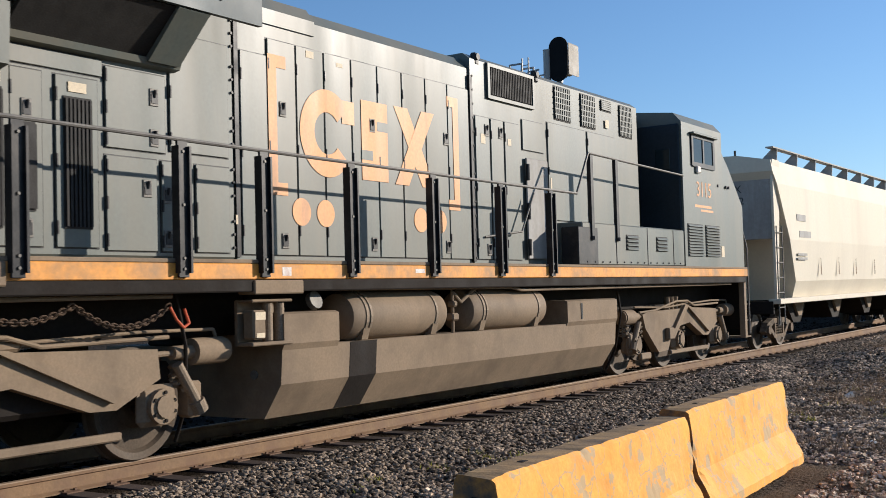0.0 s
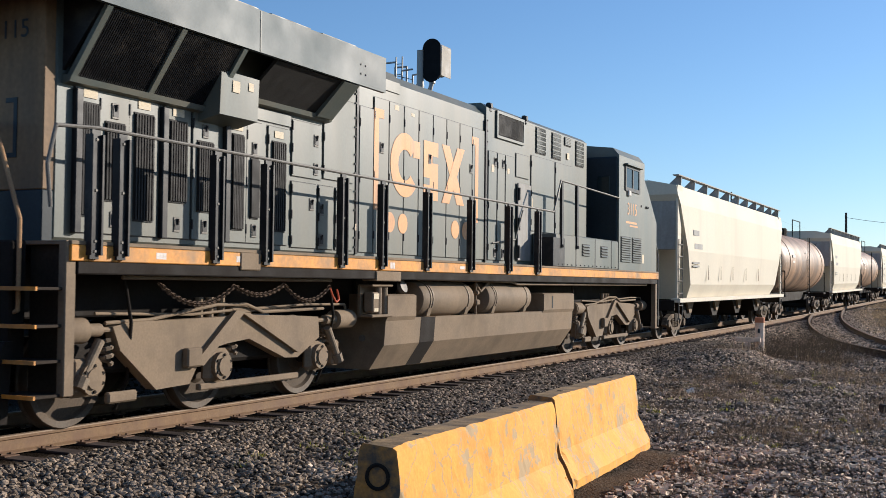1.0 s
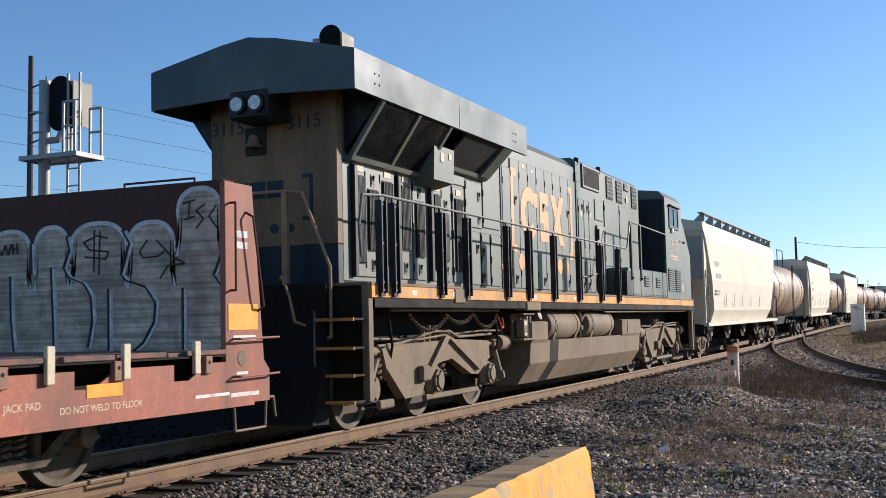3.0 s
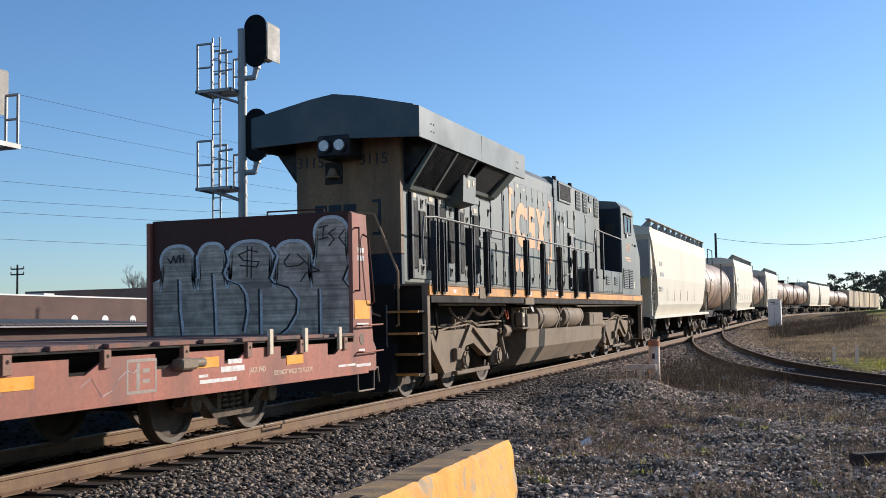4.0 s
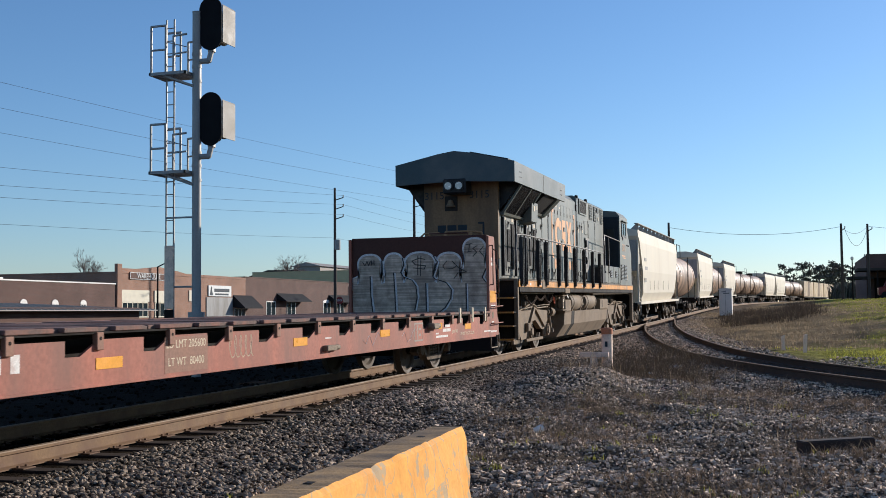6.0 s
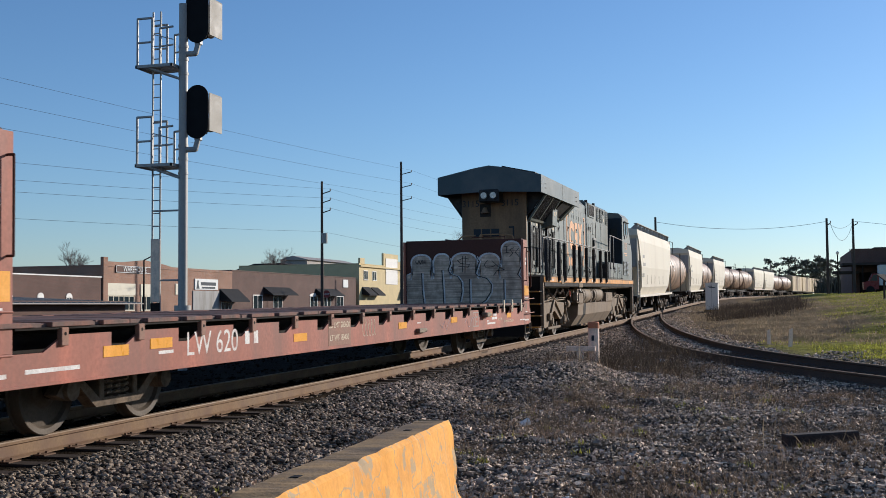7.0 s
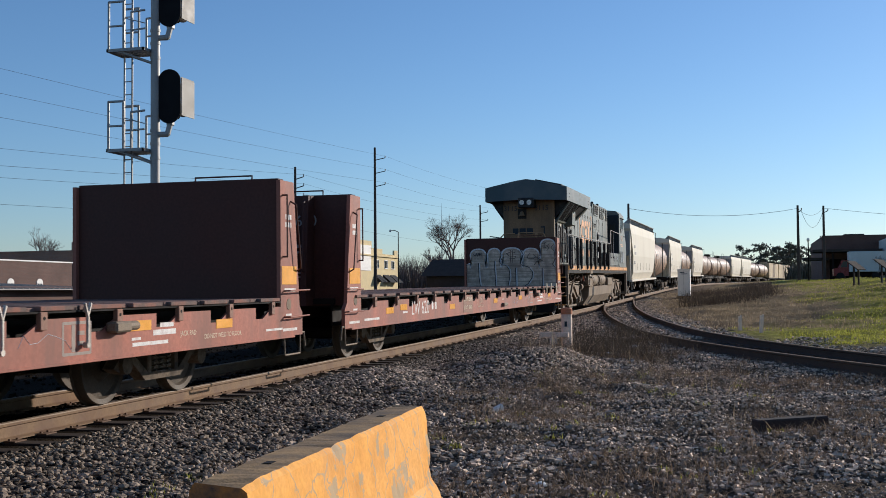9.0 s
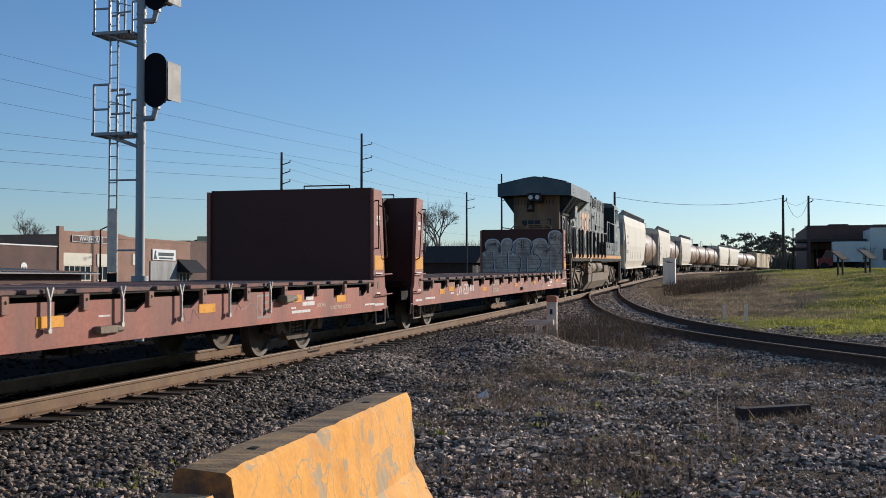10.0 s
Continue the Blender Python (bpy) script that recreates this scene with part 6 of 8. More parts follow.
def tank_car(rear, length, label):
    """A tank car: dished cylinder on a frame with dome platform and ladder."""
    mid, h = rear + length / 2, length / 2 - 0.5
    ca = thing("tank_car", label, "tank car", "cars of the train")
    r = 1.45
    body = P("tank", lambda bm: lathe(bm, [(0.02, -h), (0.6, -h + 0.06), (1.1, -h + 0.25), (1.36, -h + 0.55), (r, -h + 0.95), (r, h - 0.95), (1.36, h - 0.55), (1.1, h - 0.25), (0.6, h - 0.06), (0.02, h)], Matrix.Translation((0, 0, 2.62)) @ Matrix.Rotation(radians(-90), 4, "X"), 32), M_TANKCAR, ca, "", True)
    many("tank_band", [lambda bm, y=y: lathe(bm, [(r + 0.002, -0.05), (r + 0.02, -0.05), (r + 0.02, 0.05), (r + 0.002, 0.05)], Matrix.Translation((0, y, 2.62)) @ Matrix.Rotation(radians(-90), 4, "X"), 32) for y in (-h + 1.9, h - 1.9)], M_DUSTY, body)
    P("dome", lambda bm: lathe(bm, [(0.45, 0), (0.45, 0.32), (0.38, 0.38), (0.05, 0.4)], Matrix.Translation((0, 0, 4.02)), 20), M_UNDER, ca)
    many("dome_rail", [lambda bm, x_=x_: pipe(bm, [(x_, -1.2, 3.9), (x_, -1.2, 4.75), (x_, 1.2, 4.75), (x_, 1.2, 3.9)], 0.025, 6) for x_ in (-0.9, 0.9)], M_UNDER, ca)
    P("ladder", lambda bm: [rod(bm, (1.5, -0.25, z), (1.5, 0.25, z), 0.016, 6) for z in (1.2, 1.6, 2.0, 2.4, 2.8, 3.2, 3.6)] + [rod(bm, (1.5, k, 1.0), (1.5, k, 3.9), 0.02, 6) for k in (-0.25, 0.25)], M_UNDER, ca)
    block("frame", ca, M_UNDER, -0.4, 0.4, -h - 0.1, h + 0.1, 0.75, 1.2, 0.02)
    bars("stencil", body, M_WHITE, [(-h + 2.9, 2.9, 0.8, 0.14), (-h + 2.9, 2.65, 0.6, 0.1)], r + 0.0, 0.01)
    for y in (-h + 1.1, h - 1.1):
        P("end_platform", lambda bm: box(bm, -1.45, 1.45, y - 0.6 if y < 0 else y - 0.2, y + 0.2 if y < 0 else y + 0.6, 1.05, 1.15, 0.01), M_UNDER, ca)
        P("end_rail", lambda bm: pipe(bm, [(-1.4, y * 1.08, 1.1), (-1.4, y * 1.08, 2.2), (1.4, y * 1.08, 2.2), (1.4, y * 1.08, 1.1)], 0.025, 6), M_UNDER, ca)
        freight_truck(ca, y, False)
    MOVERS.append((ca, mid, h - 1.1))


def boxcar(rear, length, label):
    mid, h = rear + length / 2, length / 2 - 0.45
    ca = thing("boxcar", label, "boxcar", "cars of the train")
    body = P("body", lambda bm: prism(bm, [(-1.5, 1.1), (1.5, 1.1), (1.5, 4.35), (0, 4.62), (-1.5, 4.35)], -h, h), M_BOXCAR, ca)
    P("rib", lambda bm: [box(bm, 1.5, 1.515, y, y + 0.1, 1.12, 4.32) for y in [-h + 0.1 + (2 * h - 0.3) * i / 13 for i in range(14)]], M_BOXCAR, body)
    dr = block("sliding_door", body, M_DUSTY, 1.50, 1.54, -1.4, 1.4, 1.2, 4.2, 0.02)
    block("door_rail", dr, M_UNDER, 1.5, 1.56, -1.6, 3.2, 4.2, 4.28, 0)
    block("frame", ca, M_UNDER, -1.4, 1.4, -h, h, 0.9, 1.1, 0)
    for y in (-h + 1.8, h - 1.8):
        freight_truck(ca, y, False)
    MOVERS.append((ca, mid, h - 1.8))


hopper(21.1, 18.7, True, False, "cream covered hopper with a grated roof walk")
tank_car(39.9, 15.4, "tan tank car with a dome platform")
hopper(55.5, 17.4, False, False, "cream covered hopper with sloped ends")
tank_car(73.1, 15.2, "tan tank car streaked with grime")
hopper(88.5, 17.4, False, False, "pale covered hopper behind a tank car")
tank_car(106.1, 15.2, "grimy tan tank car")
tank_car(121.5, 15.2, "grimy tan tank car")
tank_car(136.9, 15.2, "grimy tan tank car")
hopper(152.3, 17.4, False, False, "pale covered hopper in the curve")
hopper(169.9, 17.4, False, False, "pale covered hopper in the curve")
tank_car(187.5, 15.2, "brown tank car in the curve")
tank_car(202.9, 15.2, "brown tank car in the curve")
boxcar(218.5, 17.0, "buff ribbed boxcar with a sliding door")
boxcar(235.7, 17.0, "buff ribbed boxcar with a sliding door")
boxcar(252.9, 17.0, "buff ribbed boxcar with a sliding door")


# ---- the place: barriers ----
def jersey_barrier(m, label):
    """A concrete safety barrier with flared foot, chipped ends and flaking yellow paint."""
    bm = BM()
    prof = [(-0.305, 0.0), (-0.305, 0.075), (-0.175, 0.33), (-0.122, 0.785), (-0.10, 0.81), (0.10, 0.81), (0.122, 0.785), (0.175, 0.33), (0.305, 0.075), (0.305, 0.0)]
    # fine rings along the length, so that edges can be worn
    n = 60
    rings = []
    for j in range(n + 1):
        y = 3.05 * j / n
        rings.append([bm.verts.new((p[0], y, p[1])) for p in prof])
    k = len(prof)
    for a, b in zip(rings, rings[1:]):
        for i in range(k):
            bm.faces.new((a[i], b[i], b[(i + 1) % k], a[(i + 1) % k]))
    bm.faces.new(rings[0]), bm.faces.new(rings[-1][::-1])
    bmesh.ops.recalc_face_normals(bm, faces=bm.faces)
    bmesh.ops.subdivide_edges(bm, edges=[e for e in bm.edges if abs(e.verts[0].co.z - e.verts[1].co.z) > 0.2], cuts=5, use_grid_fill=True)
    for v in bm.verts:
        p = v.co
        d = noise.noise(p * 7) * 0.006 + noise.noise(p * 22) * 0.003
        if p.z > 0.74:
            c = noise.noise(Vector((p.y * 5, p.x * 3, 3))) + noise.noise(Vector((p.y * 19, p.x * 9, 7))) * 0.6
            if c > 0.15:
                d -= 0.02 * (c - 0.15)
        end = min(p.y, 3.05 - p.y)
        if end < 0.09:
            d -= 0.035 * max(0, noise.noise(p * 9))
            if p.z < 0.2 and p.x > 0:
                d -= 0.06 * max(0.0, noise.noise(p * 6) + 0.3)
        r = Vector((p.x, 0, p.z - 0.4)).normalized()
        v.co += r * d
    bm.normal_update()
    for f in bm.faces:
        up = f.normal.z > 0.8 and f.calc_center_median().z > 0.7
        f.material_index = 1 if up else 2 if abs(f.normal.y) > 0.8 else 0
    me = mesh_of("concrete_barrier", bm, [M_YELLOW, M_CONC, M_ENDWORN])
    ob = tagged(new("concrete_barrier", me), label, "barrier", "row of barriers")
    ob.matrix_basis = m
    return ob


def barrier_at(x0, y0, x1, y1, label):
    h = math.degrees(math.atan2(-(x1 - x0), y1 - y0))
    ob = jersey_barrier(pose(x0, y0, -0.21, 0, 0, h), label)
    # lifting slots on the top, a dark ring on the near end
    m = ob.matrix_basis
    for y in (0.55, 2.4):
        bm = BM()
        box(bm, -0.02, 0.02, y - 0.03, y + 0.03, 0.80, 0.8125)
        o = part("lifting_loop", bm, M_UNDER, ob)
    bm = BM()
    ring = [(0.07 * math.cos(a), -0.004, 0.62 + 0.07 * math.sin(a)) for a in [2 * math.pi * i / 18 for i in range(19)]]
    pipe(bm, ring, 0.012, 5)
    part("end_ring", bm, M_UNDER, ob)
    return ob


barrier_at(5.935, 4.28, 5.77, 7.39, "weathered concrete road barrier with flaking yellow paint")
barrier_at(6.27, 0.76, 6.11, 3.81, "weathered concrete road barrier with worn yellow paint")


# ---- lineside ----
def marker_post():
    """A white plastic post with an orange cap, and a low bracket on a stub beside it."""
    x, y = 3.97, 25.6
    z = ground_z(x, y)
    th = thing("marker_post", "weathered white post with a faded orange cap", "post", at=pose(x, y, z))
    P("post", lambda bm: lathe(bm, [(0.125, -0.1), (0.125, 0.86), (0.11, 0.88)], Matrix(), 20), M_POST_WHITE, th, "", True)
    P("cap", lambda bm: lathe(bm, [(0.13, 0.84), (0.132, 0.96), (0.11, 0.985), (0.02, 0.99)], Matrix(), 20), M_POST_CAP, th, "", True)
    block("shelf", th, M_POST_WHITE, -0.60, 0.06, -0.22, -0.13, 0.32, 0.44, 0.01)
    block("stub", th, M_POST_WHITE, -0.36, -0.20, -0.21, -0.13, -0.1, 0.32, 0.01)
    bars("stencil", th, M_NUM, [(0.0, 0.62, 0.06, 0.12)], -0.127, 0.004, "rear")
    return th


marker_post()


def relay_cabinet():
    x, y = 3.82, 79.0
    th = thing("relay_cabinet", "pale grey steel lineside cabinet", "cabinet", at=pose(x, y, ground_z(x, y), 0, 0, -3))
    P("body", lambda bm: box(bm, -0.42, 0.42, -0.3, 0.3, 0.1, 1.88, 0.02), M_BOX_GREY, th)
    P("lid", lambda bm: prism(bm, [(-0.46, 1.88), (0.46, 1.88), (0.46, 1.93), (0, 1.98), (-0.46, 1.93)], -0.34, 0.34), M_BOX_GREY, th)
    block("plinth", th, M_CONC, -0.5, 0.5, -0.4, 0.4, -0.3, 0.1, 0.01)
    bars("label", th, M_NUM, [(-0.1, 1.72, 0.3, 0.05), (0.05, 1.62, 0.4, 0.05)], -0.3, 0.005, "rear")
    block("door_seam", th, M_UNDER, -0.005, 0.005, -0.304, -0.298, 0.15, 1.85, 0)


relay_cabinet()


def stake(x, y, h, lean):
    th = tagged(P("survey_stake", lambda bm: prism(bm, [(-0.055, -0.2), (0.055, -0.2), (0.055, h), (-0.05, h - 0.03)], -0.025, 0.025), M_POST_WHITE, None), "short white wooden stake in the grass", "stake", "stakes by the siding")
    th.matrix_basis = pose(x, y, ground_z(x, y), 0, lean, 12)


stake(8.35, 34.4, 0.56, 3)
stake(7.75, 36.2, 0.50, -2)


def fallen_timber():
    x, y = 8.40, 13.3
    ob = tagged(P("timber_baulk", lambda bm: box(bm, -0.42, 0.42, -0.09, 0.09, 0, 0.15, 0.015), M_TIE, None), "dark old timber lying on the gravel", "timber")
    ob.matrix_basis = pose(x, y, ground_z(x, y) - 0.01, 0, -2, 24)


fallen_timber()


def litter():
    x, y = 4.90, 13.8
    ob = tagged(P("plastic_cup", lambda bm: lathe(bm, [(0.035, 0), (0.05, 0.12), (0.047, 0.12), (0.03, 0.01)], Matrix.Rotation(radians(70), 4, "Y"), 14), M_BOX_GREY, None), "crushed pale plastic cup on the gravel", "litter")
    ob.matrix_basis = pose(x, y, ground_z(x, y) + 0.05, 0, 0, 30)
    for x, y, s_ in ((5.4, 27.0, 0.1), (5.0, 25.0, 0.06), (6.3, 9.3, 0.05)):
        bm = BM()
        bmesh.ops.create_icosphere(bm, subdivisions=2, radius=s_)
        for v in bm.verts:
            v.co *= 1 + 0.5 * noise.noise(v.co * 20)
            v.co.z *= 0.45
        o = tagged(part("paper_scrap", bm, M_SIGNWHITE), "crumpled white paper scrap on the ground", "litter")
        o.matrix_basis = pose(x, y, ground_z(x, y) + s_ * 0.3)


litter()


def signal_mast():
    """A galvanised mast with two signal heads on brackets, two railed platforms and a ladder."""
    x, y = -5.0, 22.9
    th = thing("signal_mast", "galvanised railway signal mast with two black signal heads", "signal", at=pose(x, y, 0, 0, 0, 0))
    g = ground_z(x, y)
    P("mast", lambda bm: (rod(bm, (0, 0, g), (0, 0, 8.36), 0.105, 22), rod(bm, (0, 0, 8.36), (0, 0, 8.38), 0.11, 22), rod(bm, (0, 0, 1.28), (0, 0, 1.42), 0.19, 22)), M_GALV, th, "", True)
    for z in (4.42, 4.75, 5.05, 6.72, 7.05, 7.35):
        P("mast_collar", lambda bm: rod(bm, (0, 0, z), (0, 0, z + 0.06), 0.116, 22), M_GALV, th)
    for z in (5.85, 8.07):
        hd = P("signal_plate", lambda bm: prism(bm, [(0.36 + 0.29 * math.cos(a), z + (0.33 if math.sin(a) > 0 else -0.33) + 0.29 * math.sin(a)) for a in [2 * math.pi * i / 28 for i in range(28)]], -0.03, 0.0), M_SIGBLACK, th, "black oblong signal backplate")
        P("lamp_box", lambda bm: box(bm, 0.2, 0.52, 0.0, 0.22, z - 0.5, z + 0.5, 0.03), M_SIGBLACK, hd)
        for dz in (0.22, -0.22):
            P("signal_hood", lambda bm: lathe(bm, [(0.15, 0.0), (0.16, 0.0), (0.16, 0.42), (0.15, 0.42)], Matrix.Translation((0.36, 0.22, z + dz)) @ Matrix.Rotation(radians(-90), 4, "X"), 16), M_HOODTAN, hd)
        P("hood_screen", lambda bm: prism(bm, [(0.64, z - 0.44), (0.66, z - 0.44), (0.66, z + 0.40), (0.64, z + 0.44)], 0.02, 0.62), M_HOODTAN, hd, "grey side screen of the signal lamps")
        P("signal_bracket", lambda bm: (pipe(bm, [(0.05, 0, z - 0.86), (0.30, 0.02, z - 0.86), (0.34, 0.05, z - 0.66), (0.34, 0.08, z - 0.5)], 0.065, 12), box(bm, 0.27, 0.42, 0.0, 0.14, z - 0.66, z - 0.52, 0.02)), M_GALV, th)
    for z in (4.66, 6.95):
        pf = P("platform", lambda bm: (box(bm, -1.05, -0.10, -0.35, -0.31, z - 0.07, z, 0), box(bm, -1.05, -0.10, 0.31, 0.35, z - 0.07, z, 0), box(bm, -1.05, -1.01, -0.35, 0.35, z - 0.07, z, 0), box(bm, -0.14, -0.1, -0.35, 0.35, z - 0.07, z, 0)), M_GALV, th)
        P("grating", lambda bm: [box(bm, -1.02, -0.12, yy - 0.006, yy + 0.006, z - 0.03, z - 0.005) for yy in [-0.3 + 0.05 * i for i in range(13)]] + [box(bm, xx - 0.006, xx + 0.006, -0.32, 0.32, z - 0.028, z - 0.007) for xx in [-0.98 + 0.07 * i for i in range(13)]], M_GALV, pf)
        P("platform_brace", lambda bm: [rod(bm, (-0.75, yy, z - 0.06), (-0.05, yy * 0.3, z - 0.32), 0.03, 6) for yy in (-0.3, 0.3)], M_GALV, pf)
        for yy in (-0.33, 0.33):
            P("guard_rail", lambda bm: (pipe(bm, [(-1.0, yy, z), (-1.0, yy, z + 1.08), (-0.62, yy, z + 1.08), (-0.62, yy, z)], 0.028, 6), rod(bm, (-1.0, yy, z + 0.52), (-0.62, yy, z + 0.52), 0.025, 6),
                                        pipe(bm, [(-0.42, yy, z), (-0.42, yy, z + 0.82), (-0.08, yy, z + 0.84)], 0.026, 6), rod(bm, (-0.42, yy, z + 0.4), (-0.08, yy, z + 0.42), 0.022, 6)), M_GALV, pf)
        P("guard_chain", lambda bm: [rod(bm, (-0.62, yy, z + 0.7), (-0.1, yy, z + 0.55), 0.012, 5) for yy in (-0.3,)], M_GALV, pf)
    P("ladder", lambda bm: [rod(bm, (xx, -0.02, g), (xx, -0.02, 8.25), 0.022, 6) for xx in (-0.78, -0.58)] + [rod(bm, (-0.78, -0.02, g + 0.3 * i), (-0.58, -0.02, g + 0.3 * i), 0.013, 6) for i in range(28)], M_GALV, th)
    block("ladder_guard", th, M_POST_WHITE, -0.80, -0.56, -0.06, -0.045, 1.5, 2.95, 0.004, "pale anti-climb plate on the ladder")
    block("ladder_guard", th, M_UNDER, -0.80, -0.56, -0.06, -0.045, 0.6, 1.48, 0.004)
    many("ladder_stay", [lambda bm, z=z: rod(bm, (-0.78, -0.02, z), (0, 0, z), 0.022, 6) for z in (2.0, 3.6)], M_GALV, th)


signal_mast()


def near_signal():
    """A shorter signal mast that faces the other way: one head, one railed platform, a ladder in front."""
    x, y = -6.10, 15.2
    g = ground_z(x, y)
    th = thing("signal_mast", "short galvanised signal mast with one head and ladder", "signal", at=pose(x, y, 0))
    P("mast", lambda bm: (rod(bm, (0, 0, g), (0, 0, 5.9), 0.10, 22), rod(bm, (0, 0, 5.9), (0, 0, 5.93), 0.105, 22)), M_GALV, th, "", True)
    z = 5.5
    hd = P("signal_plate", lambda bm: prism(bm, [(0.33 + 0.25 * math.cos(a), z + (0.24 if math.sin(a) > 0 else -0.24) + 0.25 * math.sin(a)) for a in [2 * math.pi * i / 28 for i in range(28)]], 0.0, 0.03), M_SIGBLACK, th, "black oblong signal backplate")
    P("lamp_box", lambda bm: box(bm, 0.18, 0.48, 0.03, 0.22, z - 0.42, z + 0.42, 0.03), M_SIGBLACK, hd)
    P("hood_screen", lambda bm: prism(bm, [(0.60, z - 0.4), (0.62, z - 0.4), (0.62, z + 0.36), (0.60, z + 0.4)], 0.02, 0.5), M_HOODTAN, hd)
    P("signal_bracket", lambda bm: pipe(bm, [(0.05, 0, 4.86), (0.30, 0.02, 4.86), (0.33, 0.05, 4.98), (0.33, 0.08, 5.1)], 0.06, 12), M_GALV, th)
    pf = P("platform", lambda bm: (box(bm, -0.25, 1.02, -0.35, -0.31, 4.48, 4.56), box(bm, -0.25, 1.02, 0.31, 0.35, 4.48, 4.56), box(bm, 0.98, 1.02, -0.31, 0.31, 4.48, 4.56), box(bm, -0.25, -0.21, -0.31, 0.31, 4.48, 4.56)), M_GALV, th)
    P("grating", lambda bm: [box(bm, -0.2, 0.97, yy - 0.006, yy + 0.006, 4.52, 4.55) for yy in [-0.28 + 0.056 * i for i in range(11)]], M_GALV, pf)
    for yy in (-0.33, 0.33):
        P("guard_rail", lambda bm: (pipe(bm, [(0.97, yy, 4.56), (0.97, yy, 5.42), (0.72, yy, 5.42), (0.72, yy, 4.56)], 0.026, 6), rod(bm, (0.97, yy, 5.0), (0.72, yy, 5.0), 0.022, 6),
                                    pipe(bm, [(0.30, yy, 4.56), (0.30, yy, 5.3), (-0.02, yy, 5.3)], 0.026, 6), rod(bm, (0.30, yy, 4.95), (-0.02, yy, 4.95), 0.022, 6)), M_GALV, pf)
    la = P("ladder", lambda bm: [rod(bm, (xx, -0.02, g), (xx, -0.02, 6.0), 0.024, 6) for xx in (0.54, 0.80)] + [rod(bm, (0.54, -0.02, g + 0.3 * i), (0.80, -0.02, g + 0.3 * i), 0.014, 6) for i in range(20)], M_GALV, th)
    block("ladder_guard", la, M_POST_WHITE, 0.52, 0.82, -0.06, -0.045, 1.3, 2.75, 0.004, "pale anti-climb plate on the ladder")


near_signal()


# ---- weeds, brush and turf ----
def blades(name, label, material, spots, hmin, hmax, per, spread, lean=0.35, width=0.006, kind="stuff"):
    """Tufts of thin bent stalks, all in one mesh."""
    vs, fs = [], []
    rnd = random.Random(len(spots) + int(hmax * 100))
    for x, y in spots:
        for _ in range(per):
            a, d = rnd.uniform(0, 6.283), spread * rnd.random() ** 0.7
            bx, by = x + d * math.cos(a), y + d * math.sin(a)
            bz = ground_z(bx, by) - 0.01
            h = rnd.uniform(hmin, hmax)
            la, ln = rnd.uniform(0, 6.283), lean * h * rnd.random()
            w = width * rnd.uniform(0.6, 1.4)
            wa = rnd.uniform(0, 3.14)
            cx, cy = w * math.cos(wa), w * math.sin(wa)
            mx, my = bx + 0.35 * ln * math.cos(la), by + 0.35 * ln * math.sin(la)
            tx, ty = bx + ln * math.cos(la), by + ln * math.sin(la)
            i = len(vs)
            vs += [(bx - cx, by - cy, bz), (bx + cx, by + cy, bz), (mx + cx * 0.8, my + cy * 0.8, bz + h * 0.6), (mx - cx * 0.8, my - cy * 0.8, bz + h * 0.6), (tx, ty, bz + h)]
            fs += [(i, i + 1, i + 2, i + 3), (i + 3, i + 2, i + 4)]
    me = bpy.data.meshes.new(name)
    me.from_pydata(vs, [], fs)
    me.materials.append(material)
    return tagged(new(name, me), label, "plants", kind=kind)


rr = random.Random(11)
brush_spots = [(rr.gauss(5.2, 1.0), rr.uniform(22.5, 42)) for _ in range(560)]
blades("dry_brush", "tangle of dry brown stalks between the tracks", M_DRY, [p for p in brush_spots if p[0] > 2.2 and p[0] < siding_x(p[1]) - 0.8], 0.10, 0.5, 26, 0.4, 1.3, 0.0028)
blades("dead_stalks", "scattered pale dead stalks among the brush", M_STRAW, [p for p in brush_spots[:90] if 3 < p[0] < siding_x(p[1]) - 0.8] + [(rr.uniform(4, 9), rr.uniform(11, 22)) for _ in range(40)], 0.1, 0.5, 6, 0.4, 1.8, 0.003)
blades("dry_weeds", "dead brown weed litter on the gravel", M_DEADWEED, [p for p in [(rr.uniform(3.6, 12.0), rr.uniform(8.5, 25)) for _ in range(1500)] if noise.noise((p[0] * 0.5, p[1] * 0.4, 9)) > -0.05 and abs(p[0] - siding_x(p[1])) > 1.0], 0.04, 0.15, 24, 0.3, 2.2, 0.004)
blades("green_weeds", "small green weeds growing in the ballast", M_GRASS, [(rr.uniform(2.4, 3.8), rr.uniform(4, 9)) for _ in range(22)] + [(rr.uniform(4.5, 8.5), rr.uniform(8, 20)) for _ in range(45)], 0.02, 0.09, 18, 0.12, 0.9, 0.004)
turf = []
while len(turf) < 5200:
    y = 30 + 70 * rr.random() ** 1.6
    x = siding_x(y) + 2.6 + rr.random() * 26
    v = 4 * noise.noise((x * 0.2, y * 0.2, 2)) + 1.5 * noise.noise((x * 0.7, y * 0.7, 2))
    if x + v > 11.4 or (y + 1.5 * v < 38.5 and v > -0.3):
        turf.append((x, y))
blades("turf", "short green grass on the bank", M_GRASS, turf, 0.03, 0.10, 24, 0.55, 0.9, 0.011)
blades("dry_grass", "dry brown grass patches on the bank", M_STRAW, [(siding_x(y) + 1.6 + rr.random() * 13, y) for y in [36 + 60 * rr.random() for _ in range(2400)]], 0.04, 0.17, 14, 0.5, 0.9, 0.007)
blades("bank_brush", "dark dry brush beyond the lineside cabinet", M_DRY, [(rr.uniform(4.4, 9.5), rr.uniform(60, 88)) for _ in range(260)], 0.2, 0.7, 26, 0.6, 0.9, 0.008)


